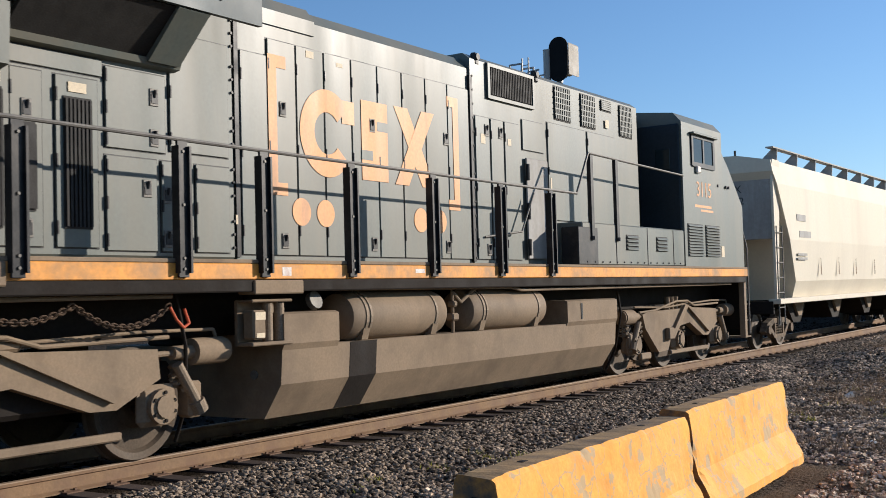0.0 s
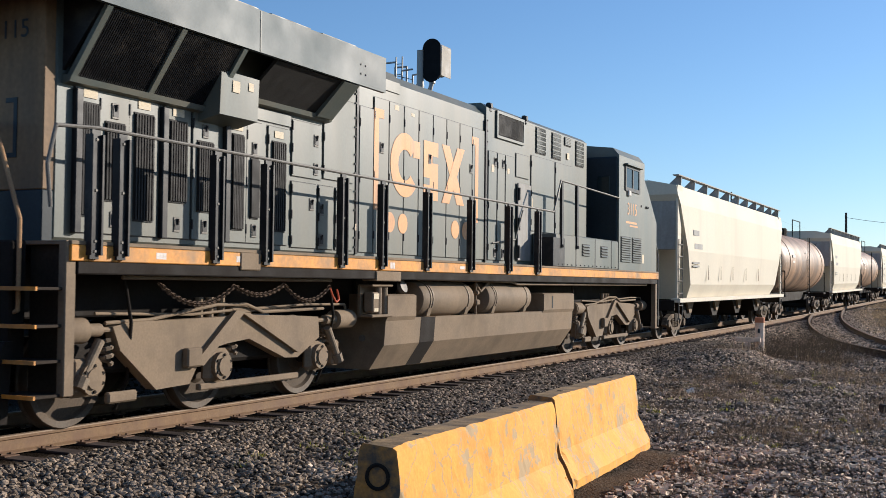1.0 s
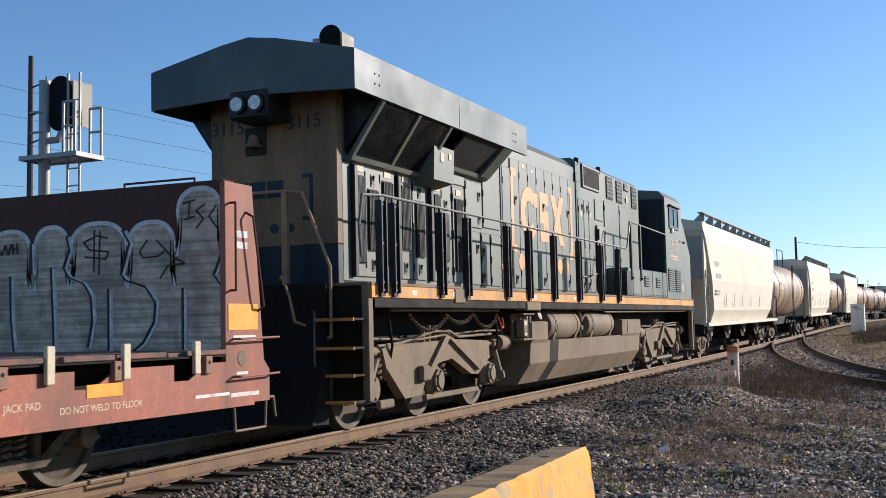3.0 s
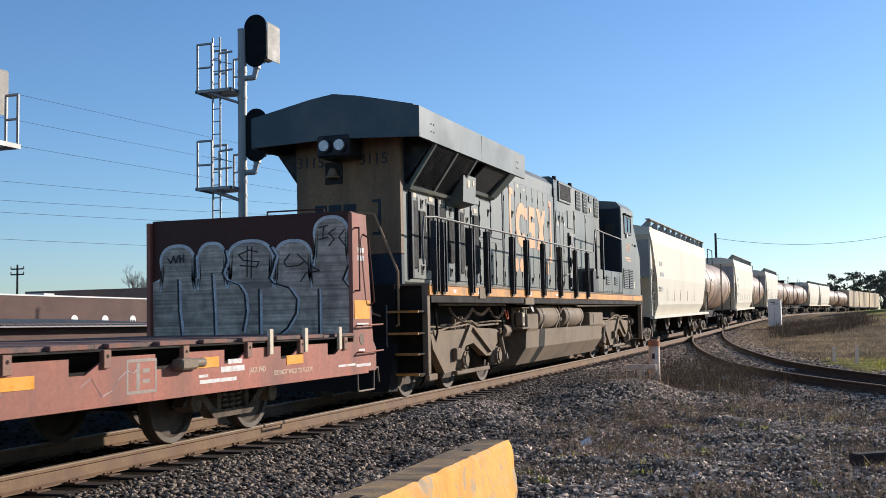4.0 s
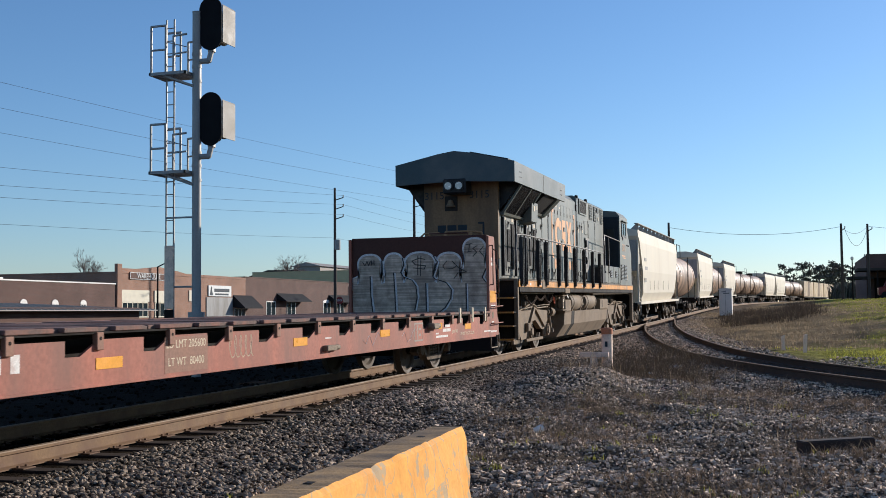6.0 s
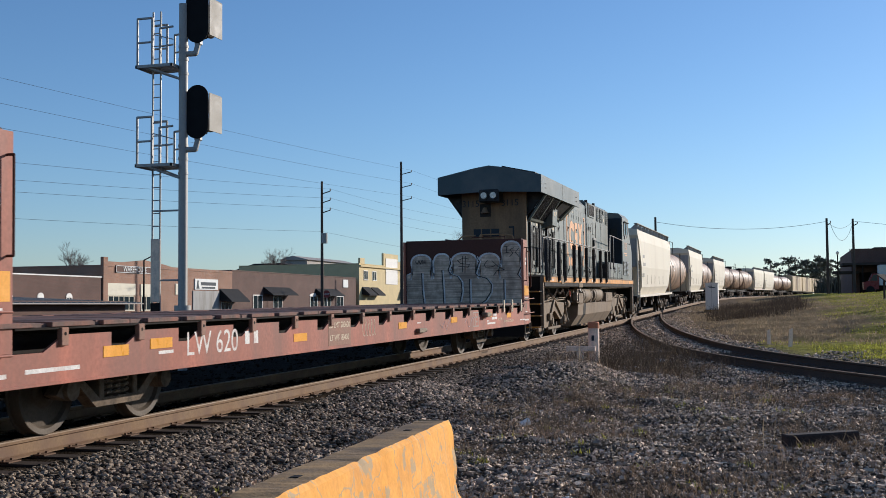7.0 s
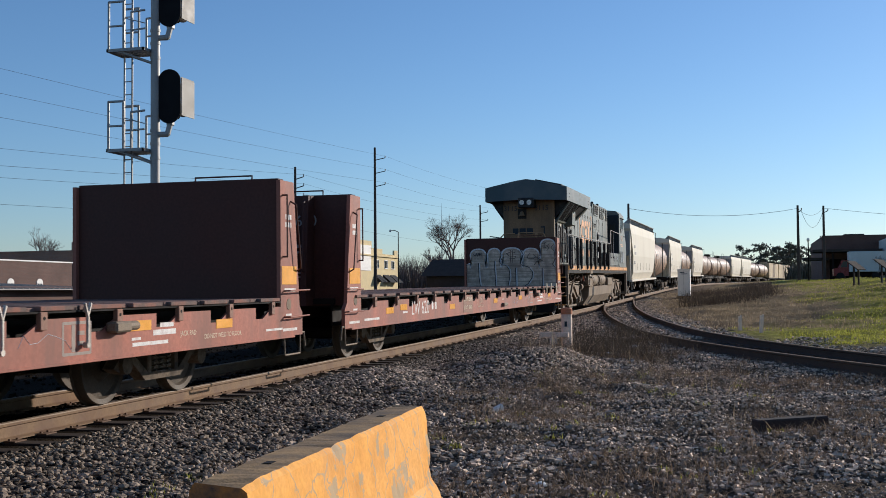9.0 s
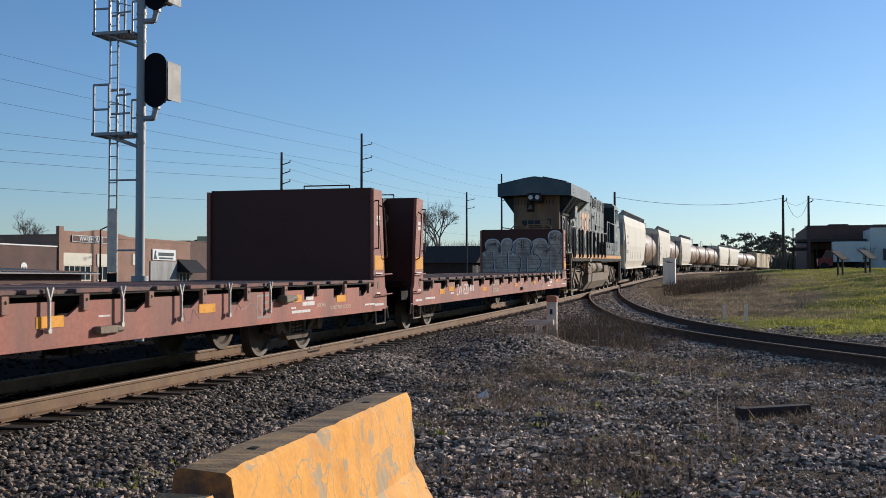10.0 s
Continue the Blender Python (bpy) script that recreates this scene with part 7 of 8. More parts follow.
# ---- crushed stone ----
def rock_templates(n, sub):
    out = []
    rnd = random.Random(5)
    for k in range(n):
        bm = BM()
        if sub:
            bmesh.ops.create_icosphere(bm, subdivisions=1, radius=1.0)
        else:
            bmesh.ops.create_cube(bm, size=1.5)
        s_ = Vector((rnd.uniform(0.75, 1.3), rnd.uniform(0.6, 1.0), rnd.uniform(0.45, 0.8)))
        for v in bm.verts:
            v.co = Vector((v.co.x * s_.x, v.co.y * s_.y, v.co.z * s_.z)) * (1 + rnd.uniform(-0.28, 0.22))
        bmesh.ops.triangulate(bm, faces=bm.faces)
        bm.verts.index_update()
        out.append((np.array([v.co[:] for v in bm.verts]), np.array([[v.index for v in f.verts] for f in bm.faces])))
        bm.free()
    return out


def scatter(name, label, places, sizes, templates, seed, material=None):
    """Stones laid on the ground, in one mesh."""
    rng = np.random.default_rng(seed)
    vs, fs, off = [], [], 0
    n = len(places)
    ang = rng.uniform(0, 2 * np.pi, (n, 2))
    pick = rng.integers(0, len(templates), n)
    for i in range(n):
        v, f = templates[pick[i]]
        c, s_ = math.cos(ang[i, 0]), math.sin(ang[i, 0])
        t = 0.5 * math.sin(ang[i, 1])
        ct, st = math.cos(t), math.sin(t)
        rot = np.array([[c, -s_ * ct, s_ * st], [s_, c * ct, -c * st], [0, st, ct]])
        vs.append((v * sizes[i]) @ rot.T + places[i])
        fs.append(f + off)
        off += len(v)
    V, F = np.concatenate(vs), np.concatenate(fs)
    me = bpy.data.meshes.new(name)
    me.vertices.add(len(V))
    me.vertices.foreach_set("co", V.astype(np.float32).ravel())
    me.loops.add(F.size)
    me.loops.foreach_set("vertex_index", F.astype(np.int32).ravel())
    me.polygons.add(len(F))
    me.polygons.foreach_set("loop_start", np.arange(0, F.size, 3, dtype=np.int32))
    me.update(calc_edges=True)
    me.shade_flat()
    me.materials.append(material or M_STONE)
    return tagged(new(name, me), label, "gravel", kind="stuff")


def stone_places(x0, x1, y0, y1, count, rng, keep=lambda x, y: True, near=1.0, sink=0.0):
    out = []
    while len(out) < count:
        x = rng.uniform(x0, x1)
        y = y0 + (y1 - y0) * rng.random() ** near
        if keep(x, y):
            out.append((x, y, ground_z(x, y) + sink + rng.uniform(-0.006, 0.014)))
    return np.array(out)


rng = np.random.default_rng(3)
ROCK_A, ROCK_B = rock_templates(14, True), rock_templates(12, False)
off_barrier = lambda x, y: not (5.25 < x < 6.5 and 0.5 < y < 7.8)
pa = stone_places(1.32, 4.6, -1.0, 30, 46000, rng, lambda x, y: rng.random() < (1.0 if x < 3.4 else 0.55), 1.5, 0.006)
scatter("ballast", "angular grey ballast stones along the rail", pa, rng.uniform(0.014, 0.040, len(pa)), ROCK_A, 1, M_BALLAST)
pb = stone_places(3.4, 13, 4, 32, 48000, rng, lambda x, y: off_barrier(x, y) and noise.noise((x * 0.8, y * 0.8, 0)) + 0.35 > 0.6 * rng.random() and abs(x - siding_x(y)) > 0.95, 1.35, 0.002)
scatter("gravel", "loose grey gravel over the yard", pb, 0.008 + 0.032 * rng.random(len(pb)) ** 1.8, ROCK_B, 2)
# Stones between the rails take the train's shade as base colour.
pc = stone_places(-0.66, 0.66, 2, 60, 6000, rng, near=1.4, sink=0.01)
scatter("track_ballast", "ballast stones between the rails, darkened like shade under the train", pc, rng.uniform(0.018, 0.035, len(pc)), ROCK_B, 3, M_SHADE_BALLAST)
pd = stone_places(1.3, 12, 30, 82, 22000, rng, lambda x, y: x < siding_x(y) + 2.4 and abs(abs(x - siding_x(y)) - 0.75) > 0.12, 1.2, 0.008)
scatter("far_ballast", "grey ballast spread round the turnout", pd, rng.uniform(0.024, 0.05, len(pd)), ROCK_B, 4)
# West stones are coloured as if in the train's shadow.
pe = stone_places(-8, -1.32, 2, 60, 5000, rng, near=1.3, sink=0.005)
scatter("west_ballast", "ballast on the far side of the line, darkened like the train's shadow", pe, rng.uniform(0.02, 0.04, len(pe)), ROCK_B, 5, M_SHADE_BALLAST)
ROCK_C = []
for v, f in rock_templates(10, False):
    w = np.array([(1, 0, 0), (-1, 0, 0), (0, 1, 0), (0, -1, 0), (0, 0, 1), (0, 0, -1)]) * (0.7 + 0.5 * np.abs(v[:6]))
    ROCK_C.append((w, np.array([(0, 2, 4), (2, 1, 4), (1, 3, 4), (3, 0, 4), (2, 0, 5), (1, 2, 5), (3, 1, 5), (0, 3, 5)])))
pf = stone_places(3.2, 12, 5, 27, 70000, rng, lambda x, y: off_barrier(x, y) and abs(x - siding_x(y)) > 0.9, 1.25, 0.0)
scatter("fine_gravel", "fine grey stone chips over the yard", pf, 0.007 + 0.018 * rng.random(len(pf)) ** 1.5, ROCK_C, 7)
pm = np.concatenate([np.array([(bx + sx * rng.normal() * 0.6, by + sy * rng.normal() * 0.6) for _ in range(1600)]) for bx, by, sx, sy, h in BUMPS[:3]])
pm = np.array([(x, y, ground_z(x, y) + 0.012) for x, y in pm])
scatter("ballast_heap", "heaped fresh grey ballast near the post", pm, rng.uniform(0.018, 0.04, len(pm)), ROCK_A, 6)


# ---- the town behind the line ----
def wall_block(name, label, x0, x1, y0, y1, z1, material, roof=None, cap=True):
    """A building with thick walls, flat roof behind a parapet, coping."""
    z0 = min(ground_z(x1, y0), ground_z(x1, y1)) - 0.5
    th = thing(name, label, "building")
    P("wall", lambda bm: box(bm, x1 - 0.35, x1, y0, y1, z0, z1), material, th)
    P("wall", lambda bm: box(bm, x0, x0 + 0.35, y0, y1, z0, z1), material, th)
    P("wall", lambda bm: box(bm, x0 + 0.35, x1 - 0.35, y0, y0 + 0.35, z0, z1), material, th)
    P("wall", lambda bm: box(bm, x0 + 0.35, x1 - 0.35, y1 - 0.35, y1, z0, z1), material, th)
    P("roof", lambda bm: box(bm, x0 + 0.35, x1 - 0.35, y0 + 0.35, y1 - 0.35, z1 - 0.7, z1 - 0.5), roof or M_DARKROOF, th)
    if cap:
        P("coping", lambda bm: (box(bm, x1 - 0.40, x1 + 0.05, y0 - 0.05, y1 + 0.05, z1, z1 + 0.12), box(bm, x0, x1 - 0.4, y0 - 0.05, y0 + 0.4, z1, z1 + 0.12)), M_BOX_GREY if cap == "white" else material, th)
    return th


def shop_window(th, x, y0, y1, z0, z1, bars_n=3, frame_mat=None, arch=False):
    w = block("window", th, M_GLASS, x - 0.2, x + 0.01, y0, y1, z0, z1, 0)
    bm = BM()
    for i in range(bars_n + 1):
        y = y0 + (y1 - y0) * i / bars_n
        box(bm, x, x + 0.06, y - 0.05, y + 0.05, z0, z1)
    box(bm, x, x + 0.06, y0, y1, z1 - 0.06, z1 + 0.06)
    box(bm, x, x + 0.1, y0 - 0.1, y1 + 0.1, z0 - 0.12, z0)
    part("window_frame", bm, frame_mat or M_BOX_GREY, w)
    if arch:
        P("window_arch", lambda bm: prism(bm, [((y0 + y1) / 2 + (y1 - y0) * 0.6 * math.cos(a), z1 + 0.4 * math.sin(a)) for a in [math.pi * i / 10 for i in range(11)]], x, x + 0.05, "x"), M_BOX_GREY, w)


low = wall_block("brick_store", "long low dark brick store with white coping", -75, -55, 30, 94.7, 4.45, M_BRICKDARK, None, "white")
for y in (80.6, 84.9, 89.1):
    shop_window(low, -55, y, y + 0.8, 1.35, 2.5, 2, None, True)
for y in (60, 66, 76, 88):
    block("roof_unit", low, M_BOX_GREY, -66, -64, y, y + 1.6, 3.9, 5.2, 0.05)

wh = wall_block("warehouse", "red brick warehouse with a low gable front and white sign", -72, -55, 94.9, 122.0, 5.6, M_BRICK)
P("gable", lambda bm: prism(bm, [(95.0, 5.6), (95.0, 6.1), (98.5, 6.1), (102.5, 6.45), (106.5, 6.1), (108.0, 5.9), (122, 5.85), (122, 5.6)], -55.3, -55.0, "x"), M_BRICK, wh)
block("corner_pier", wh, M_BRICK, -55.2, -54.85, 94.8, 95.6, 0.5, 6.5, 0.02)
sg = block("sign_board", wh, M_BRICKDARK, -55, -54.9, 97.0, 104.0, 5.02, 5.75, 0.02, "dark sign board with white letters")
P("sign_border", lambda bm: (box(bm, -54.9, -54.88, 97.05, 103.95, 5.68, 5.73), box(bm, -54.9, -54.88, 97.05, 103.95, 5.04, 5.09), box(bm, -54.9, -54.88, 97.05, 97.1, 5.04, 5.73), box(bm, -54.9, -54.88, 103.9, 103.95, 5.04, 5.73)), M_SIGNWHITE, sg)
text("sign_letters", "WAREHOUSE", 0.72, M_SIGNWHITE, sg, side_m(-54.89, 100.5, 5.38), 0.01)
for y0, y1 in ((95.6, 100.6), (101.6, 103.8)):
    block("roller_shutter", wh, M_SHUTTER, -55, -54.9, y0, y1, 2.75, 3.95, 0.01)
    shop_window(wh, -55, y0 + 0.2, y1 - 0.2, 1.3, 2.7, 5 if y0 < 100 else 2, M_SHUTTER)
block("wall_board", wh, M_SHUTTER, -55, -54.92, 108.6, 109.6, 2.9, 4.1, 0.01)
block("wall_board", wh, M_SHUTTER, -55, -54.92, 105.0, 105.5, 2.0, 3.6, 0.01)
sp2 = block("shop_sign", wh, M_SIGNWHITE, -55, -54.88, 112.8, 118.2, 3.5, 4.75, 0.02, "white shop sign with dark lettering")
bars("sign_text", sp2, M_NUM, [(115.9, 4.2, 3.6, 0.38), (115.9, 3.75, 3.2, 0.2)], -54.88, 0.01)
P("sign_figure", lambda bm: prism(bm, [(113.1, 3.62), (113.8, 3.62), (113.55, 4.2), (113.6, 4.5), (113.4, 4.62), (113.3, 4.4)], -54.88, -54.86, "x"), M_NUM, sp2)
block("shop_front", wh, M_HOPPERGREY, -55, -54.9, 112.4, 118.6, 1.2, 3.4, 0.01)
P("awning", lambda bm: prism(bm, [(-55, 3.7), (-55, 2.3), (-53.4, 2.1), (-53.4, 2.25)], 118.8, 123.6), M_AWNING, wh, "black sloping awning")
shop_window(wh, -55, 119.2, 121.8, 0.9, 2.1, 3)

dk = wall_block("dark_brick_block", "dark brown brick shop block with black awnings", -78, -55.2, 122.3, 164.0, 5.9, M_BRICKDARK)
for y in (128, 134, 146, 151, 156):
    shop_window(dk, -55.2, y, y + 2.6, 1.2, 3.0, 2, None, y > 140)
for y in (131, 148):
    P("awning", lambda bm: prism(bm, [(-55.2, 4.1), (-55.2, 3.2), (-53.8, 3.0), (-53.8, 3.1)], y, y + 8), M_AWNING, dk)
block("shop_sign", dk, M_SIGNWHITE, -55.2, -55.1, 158.5, 160.5, 4.4, 5.6, 0.01)

hall = thing("ridge_roof_hall", "dark hipped hall roof with a pale louvred ridge vent", "building")
P("wall", lambda bm: box(bm, -95, -79, 200, 250, 1.0, 8.4), M_BRICKDARK, hall)
P("roof", lambda bm: prism(bm, [(-96, 8.4), (-78, 8.4), (-84, 10.1), (-90, 10.1)], 199, 251), M_DARKROOF, hall)
P("ridge_vent", lambda bm: (box(bm, -90, -84, 211, 238, 10.1, 11.2), prism(bm, [(-90.5, 11.2), (-83.5, 11.2), (-87, 12.1)], 210.5, 238.5)), M_TIN, hall)

ye = wall_block("yellow_stucco_building", "yellow stucco building with stepped parapet", -76, -55, 165, 199, 8.2, M_PLASTER)
P("parapet", lambda bm: [box(bm, -55.35, -55.0, a, b, 8.2, z) for a, b, z in ((165.5, 167.5, 9.2), (176.5, 184, 10.4), (184, 190, 9.2), (197, 199, 9.2))], M_PLASTER, ye)
block("mural_panel", ye, M_BOX_GREY, -55, -54.92, 177.5, 183.5, 5.2, 9.6, 0.02)
for y in (167, 171, 186, 191, 195):
    shop_window(ye, -55, y, y + 1.8, 5.8, 7.2, 2)
    P("awning", lambda bm: prism(bm, [(-55, 4.6), (-55, 3.4), (-53.6, 3.2), (-53.6, 3.4)], y - 0.8, y + 2.6), M_AWNING, ye)
P("cornice", lambda bm: box(bm, -55, -54.7, 165, 199, 7.8, 8.05), M_PLASTER, ye)

ho = thing("gabled_cottage", "low dark shed with a gabled roof", "house")
P("wall", lambda bm: box(bm, -52, -40, 208, 224, 1.5, 4.6), M_DARKROOF, ho)
P("roof", lambda bm: prism(bm, [(207, 4.5), (225, 4.5), (216, 8.0)], -53, -39, "x"), M_DARKROOF, ho)
for y in (211, 216, 220):
    shop_window(ho, -40, y, y + 1.4, 2.6, 4.0, 2)

sh = thing("tin_roof_shed", "low shed with a pale corrugated metal roof", "shed")
P("wall", lambda bm: box(bm, -44, -34, 44, 66, 0.2, 1.9), M_BRICKDARK, sh)
P("roof", lambda bm: prism(bm, [(-45, 2.3), (-33.2, 1.75), (-33.2, 1.68), (-45, 2.2)], 43, 67), M_TIN, sh)
P("roof_rib", lambda bm: [prism(bm, [(-45, 2.36), (-33.2, 1.81), (-33.2, 1.75), (-45, 2.3)], 43.2 + 0.6 * i, 43.26 + 0.6 * i) for i in range(40)], M_TIN, sh)


# ---- the depot side ----
# Darker brick stands in for the shade under the depot's canopies.
dp = wall_block("brick_depot", "flat-roofed brick depot with canopy, brick darkened for canopy shade", 17.4, 46, 150, 175, 8.1, M_BRICKDARK)
P("canopy", lambda bm: (box(bm, 16.0, 24, 144, 150, 5.95, 6.25), box(bm, 15.0, 18.0, 146, 150, 5.0, 5.3)), M_DARKROOF, dp)
many("canopy_post", [lambda bm, xx=xx: box(bm, xx - 0.1, xx + 0.1, 144.4, 144.6, 1.5, 5.95) for xx in (18.3, 23.6)], M_UNDER, dp)
block("roof_unit", dp, M_DARKROOF, 20.5, 23, 155, 158, 8.1, 8.6, 0.05)
block("roof_unit", dp, M_DARKROOF, 26, 30, 155, 158, 8.1, 8.5, 0.05)
for xx in (18.3, 20.2, 22.1):
    P("door_opening", lambda bm: box(bm, xx, xx + 1.4, 149.9, 150.02, 2.4, 5.2), M_UNDER, dp)
an = wall_block("white_annex", "white painted annex beside the depot", 24.2, 36, 142, 149.8, 7.4, M_WHITEWALL)
P("annex_window", lambda bm: box(bm, 25.6, 27.4, 141.9, 142.02, 3.6, 5.0), M_GLASS, an)


def box_truck():
    x, y = 20.6, 140
    z = ground_z(x, y)
    th = thing("box_truck", "white box truck with a red cab", "truck", at=pose(x, y, z))
    P("cargo_box", lambda bm: box(bm, -0.9, 3.2, -1.2, 1.2, 0.95, 3.35, 0.04), M_WHITEWALL, th)
    P("cab", lambda bm: prism(bm, [(-2.6, 0.5), (-0.95, 0.5), (-0.95, 2.35), (-1.6, 2.35), (-2.0, 1.5), (-2.65, 1.35)], -1.0, 1.0), M_TRUCKRED, th)
    P("side_window", lambda bm: prism(bm, [(-1.9, 1.5), (-1.1, 1.5), (-1.1, 2.2), (-1.55, 2.2)], -1.01, -1.0), M_GLASS, th)
    block("chassis", th, M_UNDER, -2.4, 3.1, -0.5, 0.5, 0.5, 0.95, 0.02)
    for xx in (-1.9, 2.0):
        for yy in (-1.0, 1.0):
            P("wheel", lambda bm: rod(bm, (xx, yy - 0.15, 0.45), (xx, yy + 0.15, 0.45), 0.45, 20), M_RUBBER, th)


box_truck()


def sign_panel(x, y, turn):
    """An outdoor reading panel, tilted on two legs."""
    th = thing("reading_panel", "tilted dark reading panel on two posts on the bank", "sign", "panels on the bank", at=pose(x, y, ground_z(x, y), 0, 0, turn))
    P("panel", lambda bm: box(bm, -0.65, 0.65, -0.03, 0.03, -0.45, 0.45, 0.01, Matrix.Translation((0, 0, 1.3)) @ Matrix.Rotation(radians(-52), 4, "X")), M_DARKROOF, th)
    for xx in (-0.35, 0.35):
        block("leg", th, M_DARKROOF, xx - 0.05, xx + 0.05, -0.05, 0.05, -0.2, 1.2, 0.005)


sign_panel(14.6, 74, 62)
sign_panel(16.0, 72, 62)
sign_panel(18.4, 71, 62)
pth = tagged(P("path", lambda bm: prism(bm, [(16.6, -0.3), (30, -0.3), (30, 0.06), (17.2, 0.06)], 0, 3.2), M_PAVE, None), "pale concrete path on the bank", "path", kind="structure")
pth.matrix_basis = pose(0, 66, ground_z(18, 67) + 0.02)


# ---- poles and wires ----
def utility_pole(x, y, top, arms, label, r=0.15, transformer=False):
    z = ground_z(x, y)
    th = thing("utility_pole", label, "utility pole", "poles along the street", at=pose(x, y, 0))
    P("pole", lambda bm: rod(bm, (0, 0, z - 0.5), (0, 0, top), r, 10, r * 0.65), M_POLE, th)
    for a, w, side in arms:
        am = P("crossarm", lambda bm: (box(bm, -0.06, 0.06, -0.06, 0.06, a - 0.06, a + 0.06), rod(bm, (0, 0, a - 0.25), (w * side, 0.0, a), 0.05, 6) if side else box(bm, -w, w, -0.05, 0.05, a - 0.06, a + 0.06)), M_POLE, th)
        P("insulator", lambda bm: [rod(bm, (xx, 0, a), (xx, 0, a + 0.25), 0.06, 8) for xx in ((w * side,) if side else (-w, 0, w))], M_HOPPERGREY, am)
    if transformer:
        P("transformer", lambda bm: rod(bm, (0.35, -0.2, top - 6.2), (0.35, -0.2, top - 5.2), 0.3, 14), M_HOPPERGREY, th)
    return th


utility_pole(-35, 102.4, 13.9, [(12.9, 0.9, 1), (12.0, 0.9, 1), (11.0, 0.9, 1)], "tall wooden utility pole with side arms", 0.17, True)
utility_pole(-35, 127.0, 18.9, [(17.6, 1.3, 1), (16.0, 1.3, 1), (14.4, 1.3, 1)], "very tall wooden power pole with side arms", 0.2)
utility_pole(-35, 182.0, 16.0, [(14.8, 1.3, 1), (13.4, 1.3, 1)], "tall wooden power pole with side arms", 0.2)
utility_pole(-35, 211.5, 21.8, [(20.2, 1.5, 1), (18.5, 1.5, 1), (16.8, 1.5, 1)], "very tall wooden power pole with side arms", 0.22)
utility_pole(-35.57, 45.5, 16.7, [(15.2, 1.1, 1), (13.7, 1.1, 1), (12.2, 1.1, 1)], "very tall wooden power pole with side arms", 0.2)
utility_pole(-62, 82.0, 7.6, [(7.2, 0.7, 0), (6.7, 0.7, 0)], "wooden street pole with a crossarm", 0.13)
utility_pole(-3.55, 115, 10.3, [], "dark wooden pole behind the train", 0.17)
utility_pole(-14, 175, 9.6, [], "dark wooden pole behind the train", 0.16)
utility_pole(-10, 230, 9.6, [(9.0, 0.8, 0)], "dark wooden pole behind the train", 0.16)
utility_pole(13.66, 130, 10.75, [(10.2, 0.4, 1)], "tall wooden pole beside the depot", 0.19)
utility_pole(16.9, 138, 11.2, [(10.6, 0.5, 1), (7.4, 0.4, -1)], "tall wooden pole beside the depot", 0.19)


def stop_sign(x, y, z):
    th = thing("stop_sign", "red octagonal stop sign on a steel post", "sign", at=pose(x, y, 0))
    P("post", lambda bm: rod(bm, (0, 0.03, ground_z(x, y) - 0.3), (0, 0.03, z + 0.3), 0.035, 8), M_GALV, th)
    pl = P("plate", lambda bm: prism(bm, [(0.4 * math.cos(a), z + 0.4 * math.sin(a)) for a in [math.pi / 8 + math.pi / 4 * i for i in range(8)]], -0.01, 0.0), M_TRUCKRED, th)
    text("letters", "STOP", 0.27, M_SIGNWHITE, pl, rear_m(0, -0.012, z), 0.002)


stop_sign(-35.2, 104, 2.7)


def street_lamp(x, y, h, arm, label):
    th = thing("street_lamp", label, "street lamp", at=pose(x, y, ground_z(x, y)))
    P("pole", lambda bm: rod(bm, (0, 0, -0.3), (0, 0, h), 0.09, 10, 0.06), M_UNDER, th)
    if arm:
        P("arm", lambda bm: pipe(bm, [(0, 0, h), (arm * 0.5, 0, h + 0.25), (arm, 0, h + 0.25)], 0.05, 6), M_UNDER, th)
    P("lantern", lambda bm: lathe(bm, [(0.06, -0.15), (0.16, -0.05), (0.16, 0.15), (0.03, 0.25)], Matrix.Translation((arm, 0, h + 0.15)), 12), M_BOX_GREY, th)


street_lamp(14.6, 128, 4.4, 0, "dark street lamp post with a pale lantern")
street_lamp(-40, 152, 8.6, -1.2, "street lamp with a curved arm")
street_lamp(-40, 78, 4.9, 1.2, "street lamp with a curved arm")


def wire(pts, sag, r, name="overhead_wire", label="dark overhead wire between poles"):
    bm = BM()
    for a, b in zip(pts, pts[1:]):
        a, b = Vector(a), Vector(b)
        last = a
        for i in range(1, 11):
            t = i / 10
            p = a.lerp(b, t)
            p.z -= sag * 4 * t * (1 - t)
            rod(bm, last, p, r, 4)
            last = p
    return tagged(part(name, bm, M_WIRE), label, "cable", "overhead wires")


WIRES = [[(-33.7, -20, 12.6), (-33.7, 127, 17.8), (-33.7, 211.5, 20.3), (-33.7, 300, 20)], [(-33.7, -20, 11.3), (-33.7, 127, 16.2), (-33.7, 211.5, 18.6), (-33.7, 300, 18)], [(-33.7, -20, 10.1), (-33.7, 127, 14.6), (-33.7, 211.5, 16.9), (-33.7, 300, 16.5)],
         [(-34.1, -20, 6.6), (-34.1, 102.4, 13.1), (-34.1, 182, 14.9)], [(-34.1, -20, 5.4), (-34.1, 102.4, 12.2), (-34.1, 182, 13.5)], [(-34.1, -20, 5.2), (-34.1, 102.4, 11.2), (-34.1, 182, 12.4)], [(-35, -20, 5.0), (-35, 102.4, 8.9), (-35, 211, 9.5)]]
for w_ in WIRES:
    wire(w_, 0.7, 0.009)
wire([(-3.55, 115, 9.8), (13.66, 130, 10.4), (16.9, 138, 10.9), (60, 150, 9.0)], 0.8, 0.019)
wire([(14.0, 130, 10.2), (16.9, 138, 10.7)], 2.0, 0.022)


